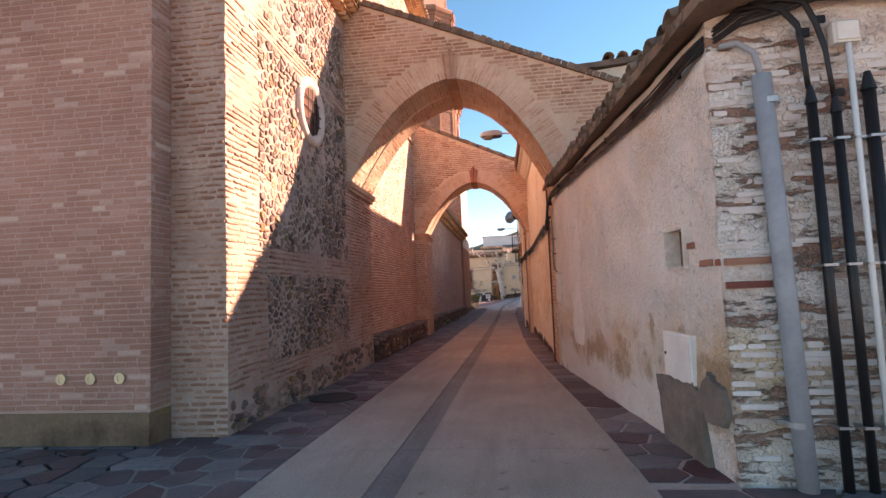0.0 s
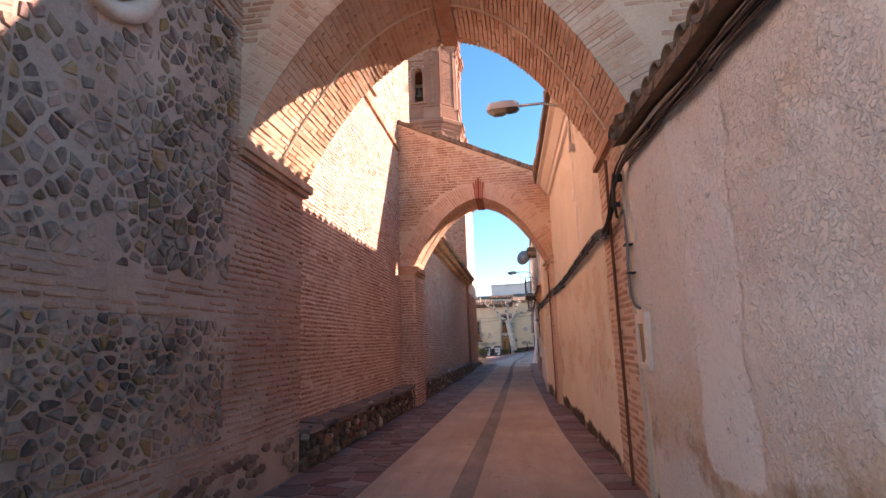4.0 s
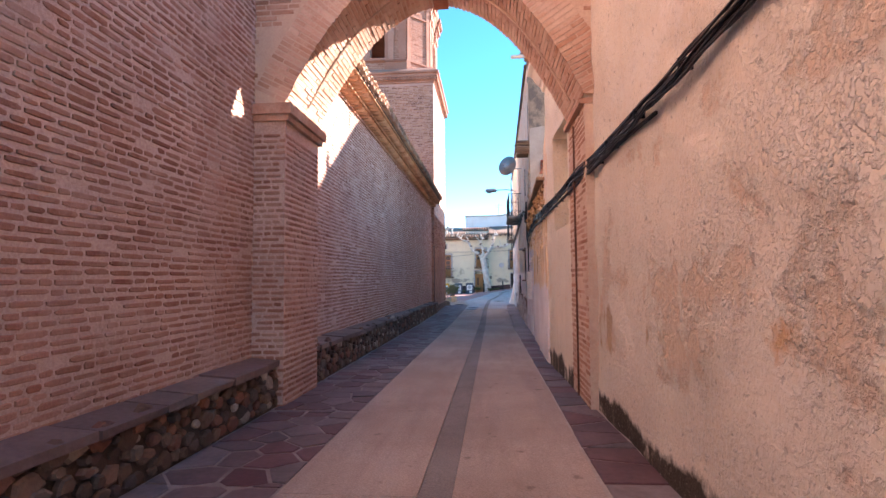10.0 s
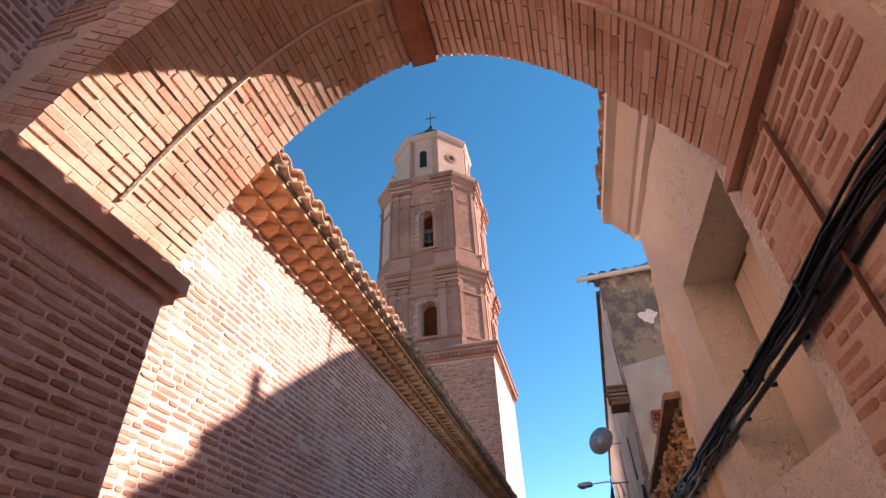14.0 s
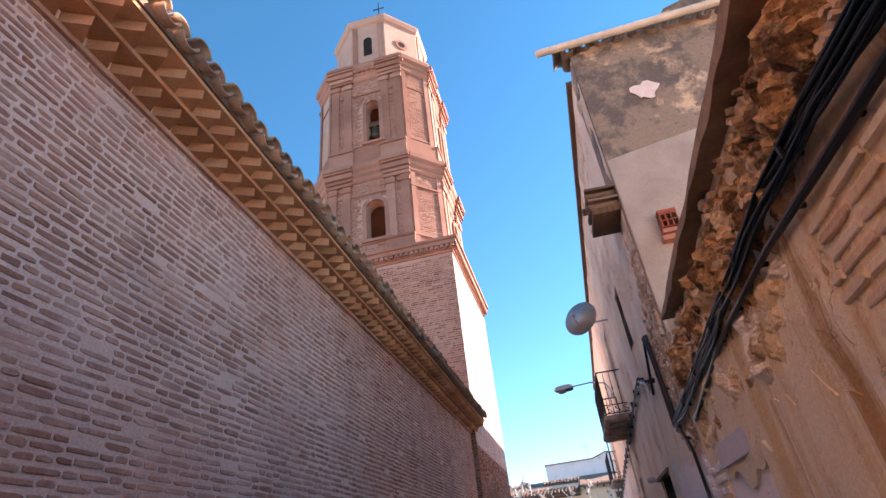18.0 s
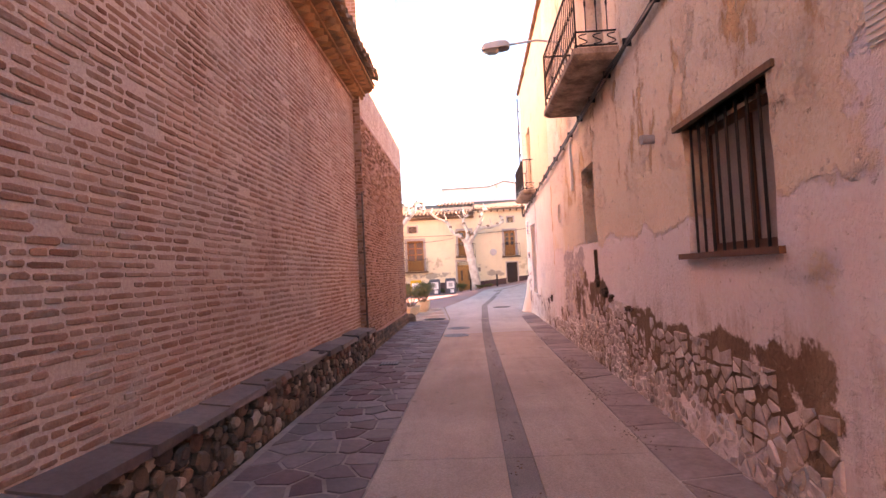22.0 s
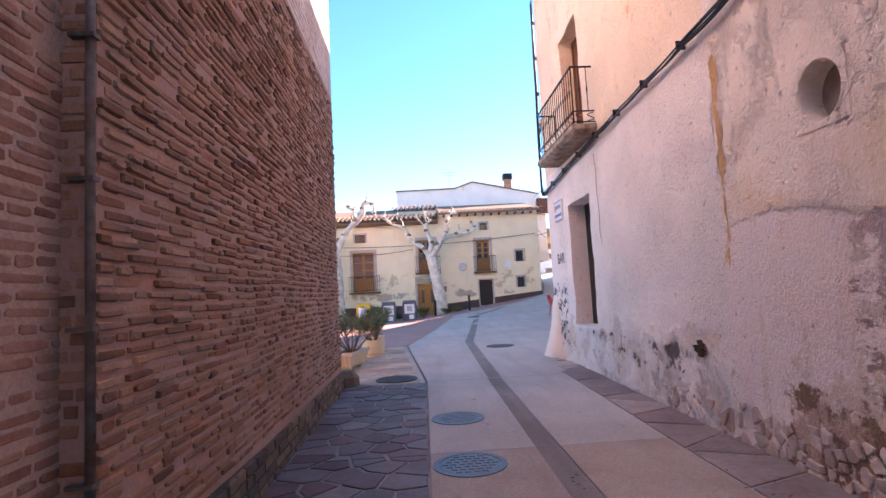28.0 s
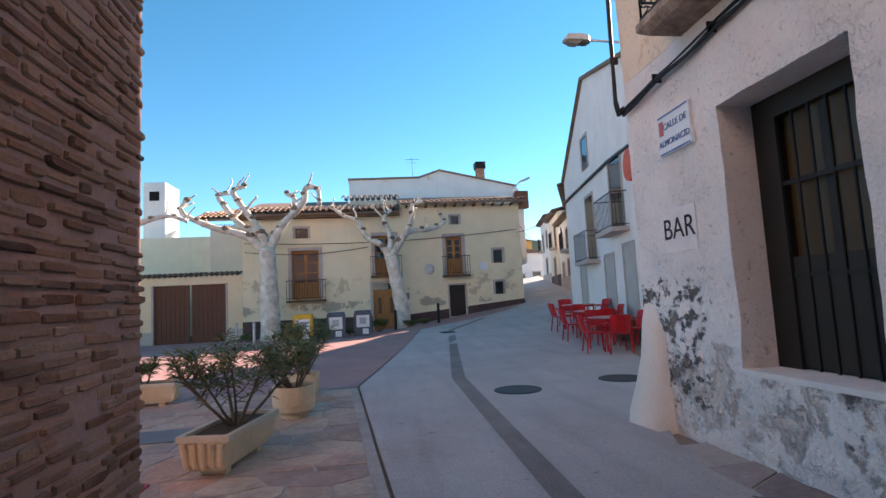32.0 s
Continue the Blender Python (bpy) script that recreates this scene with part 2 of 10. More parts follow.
brick_ring = varied("brick_ring", [(0.50, 0.275, 0.18), (0.64, 0.42, 0.315), (0.58, 0.355, 0.255), (0.70, 0.50, 0.39), (0.61, 0.39, 0.285)], 0.9, 60, 0.5, 0.005, 1.5, smear=((0.76, 0.62, 0.51), 0.7), stain=((0.86, 0.74, 0.62), 0.5))
brick_eave_tone = varied("brick_eave", [(0.40, 0.20, 0.10), (0.56, 0.31, 0.17), (0.47, 0.245, 0.13), (0.62, 0.37, 0.215)], 0.9, 60, 0.5, 0.005, 1.5)
brick_red = varied("brick_red", [(0.36, 0.075, 0.045), (0.42, 0.13, 0.085), (0.46, 0.20, 0.135)], 0.85, 60, 0.4, 0.004)
key_stain = weathered("key_stain", (0.27, 0.095, 0.055), (0.42, 0.205, 0.13), 3.5, 40, 0.9, 0, 0.6, 0.008)
mortar_pink = weathered("mortar_pink", (0.55, 0.375, 0.305), (0.70, 0.52, 0.44), 1.1, 45, 0.95, 0, 0.8, 0.008, 0.45)
mortar_tower = weathered("mortar_tower", (0.42, 0.26, 0.195), (0.51, 0.34, 0.265), 0.8, 30, 0.95, 0, 0.4, 0.008)
mortar_new = weathered("mortar_new", (0.44, 0.265, 0.215), (0.52, 0.335, 0.28), 0.8, 40, 0.95, 0, 0.4, 0.006)
mortar_grey = weathered("mortar_grey", (0.40, 0.265, 0.215), (0.54, 0.39, 0.325), 1.6, 45, 0.95, 0, 0.8, 0.015)
mortar_arch = weathered("mortar_arch", (0.60, 0.43, 0.32), (0.72, 0.55, 0.42), 1.6, 45, 0.95, 0, 0.6, 0.01)
rubble = varied("rubble", [(0.105, 0.055, 0.052), (0.22, 0.15, 0.12), (0.12, 0.075, 0.07), (0.34, 0.19, 0.085), (0.07, 0.05, 0.05), (0.30, 0.215, 0.19), (0.16, 0.115, 0.105), (0.38, 0.21, 0.175), (0.12, 0.075, 0.068)], 0.9, 25, 0.9, 0.012, 2.5, smear=((0.47, 0.335, 0.275), 0.9))
rubble_pale = varied("rubble_pale", [(0.74, 0.65, 0.62), (0.62, 0.53, 0.49), (0.46, 0.36, 0.31), (0.78, 0.70, 0.67), (0.66, 0.56, 0.52)], 0.92, 14, 0.9, 0.02, 2.5, smear=((0.30, 0.19, 0.13), 0.7))
plinth_stone = varied("plinth_stone", [(0.085, 0.058, 0.045), (0.165, 0.105, 0.075), (0.11, 0.078, 0.06), (0.22, 0.15, 0.11), (0.24, 0.11, 0.075), (0.09, 0.07, 0.065), (0.16, 0.125, 0.10), (0.50, 0.42, 0.35)], 0.88, 25, 0.9, 0.012, 2.5)
plinth_earth = weathered("plinth_earth", (0.06, 0.045, 0.035), (0.12, 0.085, 0.065), 3, 40, 0.95, 0, 0.8, 0.015)
slab_stone = varied("slab_stone", [(0.15, 0.105, 0.095), (0.21, 0.15, 0.135), (0.13, 0.095, 0.09), (0.25, 0.185, 0.16)], 0.75, 22, 0.5, 0.006, 2.0)
flag_stone = varied("flag_stone", [(0.15, 0.115, 0.118), (0.105, 0.045, 0.048), (0.18, 0.145, 0.148), (0.22, 0.18, 0.178), (0.135, 0.075, 0.075), (0.15, 0.075, 0.078), (0.17, 0.14, 0.14), (0.11, 0.085, 0.09)], 0.62, 18, 0.5, 0.006, 2.2)
flag_warm = varied("flag_warm", [(0.50, 0.36, 0.27), (0.40, 0.27, 0.21), (0.55, 0.43, 0.33), (0.34, 0.25, 0.22), (0.50, 0.31, 0.23), (0.44, 0.35, 0.29)], 0.8, 18, 0.5, 0.006, 2.2)
flag_brown = varied("flag_brown", [(0.29, 0.235, 0.22), (0.24, 0.19, 0.18), (0.35, 0.285, 0.265), (0.21, 0.165, 0.16), (0.31, 0.24, 0.225)], 0.75, 18, 0.5, 0.006, 2.2)
joint_dark = weathered("joint_dark", (0.20, 0.17, 0.155), (0.33, 0.285, 0.26), 2.5, 30, 0.92, 0, 0.5, 0.006)
joint_grout = weathered("joint_grout", (0.36, 0.31, 0.275), (0.47, 0.41, 0.365), 2.5, 30, 0.92, 0, 0.5, 0.006)


def old_concrete(name, a, b, dirt):
    """Trowelled concrete: broad tones, tyre-worn streaks along the lane, oily spots and fine grain."""
    m, n, l, p = material(name, 0.86)
    c = mix(n, l, ramp(n, l, noise_at(n, l, 0.6, 7, 0.66), [(0.36, 0.0), (0.64, 1.0)]), a, b)
    c = mix(n, l, ramp(n, l, noise_at(n, l, 1.4, 6, 0.7, (1.8, 0.22, 1.0)), [(0.47, 0.0), (0.72, 0.6)]), c, dirt)
    c = mix(n, l, ramp(n, l, noise_at(n, l, 5.0, 3, 0.5), [(0.68, 0.0), (0.73, 0.55)]), c, tuple(v * 0.55 for v in dirt))
    g = noise_at(n, l, 70.0, 4, 0.7)
    c = mix(n, l, 0.5, c, ramp(n, l, g, [(0.3, 0.25), (0.7, 0.75)]), "OVERLAY")
    l.new(c, p.inputs["Base Color"])
    bump(n, l, p, g, 0.4, 0.004)
    return m


concrete_road = old_concrete("concrete_road", (0.36, 0.275, 0.225), (0.46, 0.375, 0.32), (0.27, 0.205, 0.17))
concrete_grey = old_concrete("concrete_grey", (0.40, 0.365, 0.34), (0.49, 0.455, 0.43), (0.31, 0.285, 0.27))
concrete_drain = old_concrete("concrete_drain", (0.20, 0.175, 0.16), (0.28, 0.25, 0.23), (0.13, 0.11, 0.10))
plaza_red = weathered("plaza_red", (0.36, 0.19, 0.175), (0.42, 0.25, 0.225), 0.9, 35, 0.9, 0, 0.3, 0.004)
earth = weathered("earth", (0.26, 0.2, 0.15), (0.34, 0.27, 0.2), 0.4, 8, 0.95, 0, 0.4, 0.02)
clay_tile = varied("clay_tile", [(0.32, 0.17, 0.10), (0.44, 0.26, 0.16), (0.40, 0.29, 0.2), (0.25, 0.15, 0.11), (0.5, 0.34, 0.22)], 0.9, 40, 0.6, 0.006, 2.5, (0.2, 0.17, 0.13))
clay_dark = varied("clay_dark", [(0.14, 0.09, 0.065), (0.21, 0.13, 0.09), (0.26, 0.18, 0.13), (0.17, 0.125, 0.10)], 0.9, 40, 0.6, 0.006, 2.5, (0.1, 0.085, 0.07))
render_cream = plaster("render_cream", (0.74, 0.66, 0.52), [((0.52, 0.44, 0.34), 0.8, 0.56, 0.2, -1, 2.0, 1.2)], 0.15)
wood_dark = weathered("wood_dark", (0.10, 0.055, 0.03), (0.17, 0.095, 0.055), 3, 60, 0.7, 0, 0.4, 0.004, 0.3, (8, 8, 0.8))
wood_orange = weathered("wood_orange", (0.33, 0.135, 0.045), (0.46, 0.215, 0.075), 3, 60, 0.6, 0, 0.3, 0.003, 0.3, (8, 8, 0.8))
wood_brown = weathered("wood_brown", (0.12, 0.045, 0.025), (0.17, 0.07, 0.04), 3, 60, 0.6, 0, 0.3, 0.003, 0.2, (8, 8, 0.8))
iron = plain("iron", (0.028, 0.026, 0.027), 0.55, 0.6)
rubber = plain("cable_sheath", (0.02, 0.018, 0.019), 0.38)
rusty_pipe = weathered("rusty_pipe", (0.13, 0.085, 0.065), (0.25, 0.20, 0.18), 9, 60, 0.7, 0.3, 0.4, 0.003)
grey_pipe = plain("grey_pipe", (0.33, 0.35, 0.37), 0.5)
lead_pipe = plain("lead_pipe", (0.20, 0.20, 0.205), 0.5, 0.3)
white_paint = plain("white_paint", (0.78, 0.77, 0.74), 0.7, 0, 0.06)
steel_box = plain("steel_box", (0.80, 0.76, 0.70), 0.55, 0, 0.08)
steel_shaded = plain("steel_shaded", (0.50, 0.48, 0.455), 0.5, 0, 0.1)
zinc = plain("zinc", (0.45, 0.46, 0.47), 0.4, 0.7)
glass, _gn, _gl, _gp = material("window_glass", 0.08)
_gp.inputs["Base Color"].default_value = rgba((0.03, 0.035, 0.04))
_gp.inputs["Specular IOR Level"].default_value = 0.6
dark_void = plain("dark_interior", (0.015, 0.013, 0.012), 0.95)

# ---- small tools ----
class Shape:
    """Collects points and faces for one mesh."""

    def __init__(self):
        self.v, self.f = [], []

    def add(self, v, f):
        k = len(self.v)
        self.v.extend(v)
        self.f.extend([tuple(i + k for i in q) for q in f])
        return self

    def box(self, x0, x1, y0, y1, z0, z1):
        return self.hexa([(x0, y0, z0), (x1, y0, z0), (x1, y1, z0), (x0, y1, z0), (x0, y0, z1), (x1, y0, z1), (x1, y1, z1), (x0, y1, z1)])

    def hexa(self, p):
        return self.add(p, [(3, 2, 1, 0), (4, 5, 6, 7), (0, 1, 5, 4), (1, 2, 6, 5), (2, 3, 7, 6), (3, 0, 4, 7)])

    def bevel_box(self, x0, x1, y0, y1, z0, z1, b=0.01):
        """A box with its upright and top edges cut off."""
        o = [(x0 + b, y0), (x1 - b, y0), (x1, y0 + b), (x1, y1 - b), (x1 - b, y1), (x0 + b, y1), (x0, y1 - b), (x0, y0 + b)]
        cx, cy = (x0 + x1) / 2, (y0 + y1) / 2
        sx, sy = 1 - 2 * b / max(1e-6, x1 - x0), 1 - 2 * b / max(1e-6, y1 - y0)
        inner = [(cx + (x - cx) * sx, cy + (y - cy) * sy) for x, y in o]
        return self.loft([[(x, y, z0) for x, y in o], [(x, y, z1 - b) for x, y in o], [(x, y, z1) for x, y in inner]])

    def loft(self, rings, closed=True, caps=True):
        k = len(rings[0])
        v = [p for r in rings for p in r]
        f = []
        for i in range(len(rings) - 1):
            for j in range(k if closed else k - 1):
                a, b = i * k + j, i * k + (j + 1) % k
                f.append((a, b, b + k, a + k))
        if caps and closed:
            f.append(tuple(range(k))[::-1])
            f.append(tuple((len(rings) - 1) * k + j for j in range(k)))
        return self.add(v, f)

    def prism(self, outline, axis, a, b):
        """An outline in the two other axes, in order, drawn out along the axis from a to b."""
        def at(p, s):
            return {"x": (s, p[0], p[1]), "y": (p[0], s, p[1]), "z": (p[0], p[1], s)}[axis]
        return self.loft([[at(p, a) for p in outline], [at(p, b) for p in outline]])

    def tube(self, pts, r, n=8, caps=True):
        pts = [Vector(p) for p in pts]
        rr = r if isinstance(r, (list, tuple)) else [r] * len(pts)
        rings = []
        ref = None
        for i, p in enumerate(pts):
            d = (pts[min(i + 1, len(pts) - 1)] - pts[max(i - 1, 0)]).normalized()
            if ref is None:
                ref = Vector((0, 0, 1)) if abs(d.z) < 0.9 else Vector((1, 0, 0))
            s = (ref - d * ref.dot(d)).normalized()
            ref = s
            t = d.cross(s)
            rings.append([tuple(p + (s * math.cos(2 * math.pi * j / n) + t * math.sin(2 * math.pi * j / n)) * rr[i]) for j in range(n)])
        return self.loft(rings, True, caps)

    def lathe(self, profile, cx=0.0, cy=0.0, n=20, caps=True):
        return self.loft([[(cx + r * math.cos(2 * math.pi * j / n), cy + r * math.sin(2 * math.pi * j / n), z) for j in range(n)] for r, z in profile], True, caps)

    def mesh(self, name, mat, smooth=False):
        me = bpy.data.meshes.new(name)
        me.from_pydata([tuple(p) for p in self.v], [], self.f)
        for m in (mat if isinstance(mat, (list, tuple)) else [mat]):
            me.materials.append(m)
        bm = bmesh.new()
        bm.from_mesh(me)
        bmesh.ops.recalc_face_normals(bm, faces=bm.faces)
        bm.to_mesh(me)
        bm.free()
        if smooth:
            me.polygons.foreach_set("use_smooth", [True] * len(me.polygons))
        return me


def world_of(ob):
    m = ob.matrix_basis.copy()
    return world_of(ob.parent) @ ob.matrix_parent_inverse @ m if ob.parent else m


def under(ob, parent):
    """Makes ob a part of parent, and leaves it where it is."""
    ob.parent = parent
    ob.matrix_parent_inverse = world_of(parent).inverted()
    return ob


def part(name, shape, mat, parent, label="", smooth=False, kind=""):
    """One mesh object under a thing or under a part of it."""
    ob = new(name, shape.mesh(name, mat, smooth) if isinstance(shape, Shape) else shape)
    under(ob, parent)
    return tagged(ob, label, kind=kind)


def thing(name, label, category, at=(0, 0, 0), group="", kind=""):
    ob = new(name)
    ob.empty_display_size = 0.1
    ob.location = at
    return tagged(ob, label, category, group, kind)


def solid(name, shape, mat, label="", category="", group="", kind="", smooth=False):
    """A top-level thing of one mesh."""
    return tagged(new(name, shape.mesh(name, mat, smooth)), label, category, group, kind)


def lerp_table(rows, y):
    """Piecewise straight: rows of (y, value)."""
    if y <= rows[0][0]:
        return rows[0][1]
    for (a, va), (b, vb) in zip(rows, rows[1:]):
        if y <= b:
            return va + (vb - va) * (y - a) / (b - a)
    return rows[-1][1]


def ease(a, b, x):
    t = min(1.0, max(0.0, (x - a) / (b - a)))
    return t * t * (3 - 2 * t)


def ground_z(x, y):
    """Height of the ground: the lane sinks a little, the square rises to the far right."""
    z = lerp_table([(-10, 0.17), (4, 0.16), (8, 0.10), (13, 0.03), (18, -0.03), (24, -0.14), (30, -0.25), (45, -0.25), (60, -0.17)], y)
    z += 0.115 * max(0.0, x + 2.2) * ease(49, 64, y)
    z += 0.045 * max(0.0, y - 62) * ease(2, 6, x)
    return z


class Fabric:
    """Many small blocks on upright planes, gathered for one joined mesh; those asked for become objects of their own."""

    def __init__(self, name, mat):
        self.name, self.mat, self.v, self.f, self.count = name, mat, [], [], 0
        self.single = []

    def block(self, o, u, n, u0, u1, z0, z1, proud, sunk=0.02, jit=0.004, cut=0.004, single=False, worn=0.0):
        """A block on the plane through o along u, with the normal n: from u0 to u1, z0 to z1; worn: how far its corners have crumbled."""
        R = random.uniform
        pts = []
        if worn:
            h, w = z1 - z0, u1 - u0
            ends = []
            for sa, sz in ((0, 0), (1, 0), (1, 1), (0, 1)):
                ca, cz = min(w * 0.32, h * 1.5) * worn * R(0.25, 1.0), h * 0.46 * worn * R(0.3, 1.0)
                pa, pz = ((u0 + ca) if sa == 0 else (u1 - ca), z0 + R(0, 0.15) * h if sz == 0 else z1 - R(0, 0.15) * h), ((u0 if sa == 0 else u1), z0 + cz if sz == 0 else z1 - cz)
                ends += [pz, pa] if sa == sz else [pa, pz]
            cu, cz = (u0 + u1) / 2, (z0 + z1) / 2
            tip = R(-0.5, 0.5) * proud
            for d, k in ((-sunk, 1.0), (proud * 0.45, 0.99), (proud, 0.80)):
                for a, z in ends:
                    kz = k if k > 0.9 else 0.66
                    aa, zz = cu + (a - cu) * (1 - (1 - k) * min(1.0, h / w)), cz + (z - cz) * kz
                    dd = d + (tip * (a - cu) / w if k < 0.9 else 0.0)
                    pts.append((o[0] + u[0] * aa + n[0] * dd, o[1] + u[1] * aa + n[1] * dd, o[2] + zz + u[2] * aa))
            quads = [(i * 8 + j, i * 8 + (j + 1) % 8, (i + 1) * 8 + (j + 1) % 8, (i + 1) * 8 + j) for i in range(2) for j in range(8)] + [tuple(range(16, 24))]
            if single:
                self.single.append((pts, quads))
                return
            k = len(self.v)
            self.v.extend(pts)
            self.f.extend([tuple(i + k for i in q) for q in quads])
            return
        for d, c in ((-sunk, 0.0), (proud - cut, 0.0), (proud, cut)):
            for a, z in ((u0 + c, z0 + c), (u1 - c, z0 + c), (u1 - c, z1 - c), (u0 + c, z1 - c)):
                ja, jz, jd = R(-jit, jit), R(-jit, jit), R(-jit, jit) * 0.6
                pts.append((o[0] + u[0] * (a + ja) + n[0] * (d + jd), o[1] + u[1] * (a + ja) + n[1] * (d + jd), o[2] + z + jz + u[2] * a))
        quads = [(0, 1, 5, 4), (1, 2, 6, 5), (2, 3, 7, 6), (3, 0, 4, 7), (4, 5, 9, 8), (5, 6, 10, 9), (6, 7, 11, 10), (7, 4, 8, 11), (8, 9, 10, 11)]
        if single:
            self.single.append((pts, quads))
            return
        k = len(self.v)
        self.v.extend(pts)
        self.f.extend([tuple(i + k for i in q) for q in quads])

    def stone(self, o, u, n, cu, cz, ru, rz, proud, single=False):
        """A rounded field stone."""
        k, R = 7, random.uniform
        ph = R(0, 6.28)
        ring = [(ru * q, rz * q) for q in [R(0.72, 1.22) for _ in range(k)]]
        pts = []
        for d, s in ((-0.03, 1.0), (proud * 0.6, 0.98), (proud, 0.74)):
            for j in range(k):
                t = ph + 2 * math.pi * j / k
                a, z = cu + ring[j][0] * s * math.cos(t), cz + ring[j][1] * s * math.sin(t)
                pts.append((o[0] + u[0] * a + n[0] * d, o[1] + u[1] * a + n[1] * d, o[2] + z))
        quads = [(i * k + j, i * k + (j + 1) % k, (i + 1) * k + (j + 1) % k, (i + 1) * k + j) for i in range(2) for j in range(k)] + [tuple(2 * k + j for j in range(k))]
        if single:
            self.single.append((pts, quads))
            return
        k0 = len(self.v)
        self.v.extend(pts)
        self.f.extend([tuple(i + k0 for i in q) for q in quads])

    def finish(self, parent, piece):
        if self.v:
            me = bpy.data.meshes.new(self.name)
            me.from_pydata(self.v, [], self.f)
            me.materials.append(self.mat)
            ob = new(self.name, me)
            under(ob, parent)
            tagged(ob, kind="stuff")
        # pieces of their own: each keeps its place, and shares one of twelve meshes with others of its size
        for pts, quads in self.single[:300]:
            c = [sum(p[k] for p in pts) / len(pts) for k in range(3)]
            me = bpy.data.meshes.new(piece)
            me.from_pydata([(p[0] - c[0], p[1] - c[1], p[2] - c[2]) for p in pts], [], quads)
            me.materials.append(self.mat)
            ob = new(piece, me)
            ob.location = c
            under(ob, parent)
        for pts, quads in self.single[300:]:
            raise ValueError("too many single pieces in " + self.name)


def courses(fab, o, u, n, width, height, pitch=0.078, length=0.29, joint=0.024, head=0.02, proud=(0.004, 0.012), keep=None, near=None, missing=0.0, bond=True, jit=0.004, worn=0.0, rag=0.0):
    """Rows of bricks on an upright plane; keep(a, z): which are laid; near(a, z): which become pieces of their own."""
    rows = int(height / pitch)
    for r in range(rows):
        z0 = r * pitch
        a = -random.uniform(0, length)
        while a < width:
            step = length * (random.uniform(0.92, 1.08) if not (bond and random.random() < 0.38) else random.uniform(0.44, 0.56))
            a0, a1 = max(0.0, a), min(width, a + step - head)
            a += step
            if a1 - a0 < 0.05:
                continue
            m, z = (a0 + a1) / 2, z0 + pitch / 2
            if keep and not keep(m, z, (a1 - a0) / 2):
                continue
            if random.random() < missing:
                continue
            w = random.uniform(-0.003, 0.003)
            lo, hi = 0.0, 0.0
            if rag:
                # hand-laid courses wander, and no two bricks are of one height
                w += rag * 1.6 * noise.noise((a0 * 0.9, z0 * 0.8, o[1])) + random.uniform(-0.4, 0.4) * rag
                lo, hi = random.uniform(-0.5, 1.0) * rag, random.uniform(-0.5, 1.0) * rag
            fab.block(o, u, n, a0, a1, z0 + joint / 2 + w + lo, z0 + pitch - joint / 2 + w - hi, random.uniform(*proud), jit=jit, single=bool(near and len(fab.single) < 210 and near(m, z)), worn=worn)


def wall_rubble(fab, y0, y1, low, top, size, x_at, proud=(0.004, 0.02), keep=0.9, joint=0.012, flat=0.75, near=None, side=-1, skip=None):
    """Angular stones of a rubble wall along the lane, between the heights low(y) and top(y); side: the way in x that it faces."""
    ya = y0
    while ya < y1 - 0.05:
        yb = min(y1, ya + 1.1)
        zb = max(low(ya), low(yb)) * 0 + min(low(ya), low(yb))
        zt = max(top(ya), top((ya + yb) / 2), top(yb))
        if zt - zb > 0.06:
            seeds = []
            z = zb
            while z < zt:
                y = ya + random.uniform(0, size)
                while y < yb:
                    seeds.append((y + random.uniform(-0.35, 0.35) * size, z + random.uniform(-0.3, 0.3) * size * flat))
                    y += size * random.choice((0.6, 0.9, 1.1, 1.5))
                z += size * flat * random.uniform(0.75, 1.2)
            for c in cells([(ya, zb), (yb, zb), (yb, zt), (ya, zt)], seeds):
                c = shrink(c, joint * random.uniform(0.7, 1.8))
                cy, cz = sum(p[0] for p in c) / len(c), sum(p[1] for p in c) / len(c)
                if skip and skip(cy, cz):
                    continue
                if random.random() > keep or not low(cy) < cz < top(cy) + random.uniform(-0.06, 0.05):
                    continue
                d, k, R = random.uniform(*proud), len(c), random.uniform
                tilt = R(-0.08, 0.08)
                pts = []
                for dd, s in ((-0.03, 1.0), (d * 0.6, 0.98), (d, 0.82)):
                    for p in c:
                        a, z = cy + (p[0] - cy) * s * R(0.96, 1.03), cz + (p[1] - cz) * s * R(0.96, 1.03)
                        pts.append((x_at(a) + side * (dd + tilt * (z - cz) * (dd > 0)), a, z))
                quads = [(i * k + j, i * k + (j + 1) % k, (i + 1) * k + (j + 1) % k, (i + 1) * k + j) for i in range(2) for j in range(k)] + [tuple(2 * k + j for j in range(k))]
                if near and near(cy, cz) and len(fab.single) < 210:
                    fab.single.append((pts, quads))
                else:
                    b = len(fab.v)
                    fab.v.extend(pts)
                    fab.f.extend([tuple(i + b for i in q) for q in quads])
        ya = yb


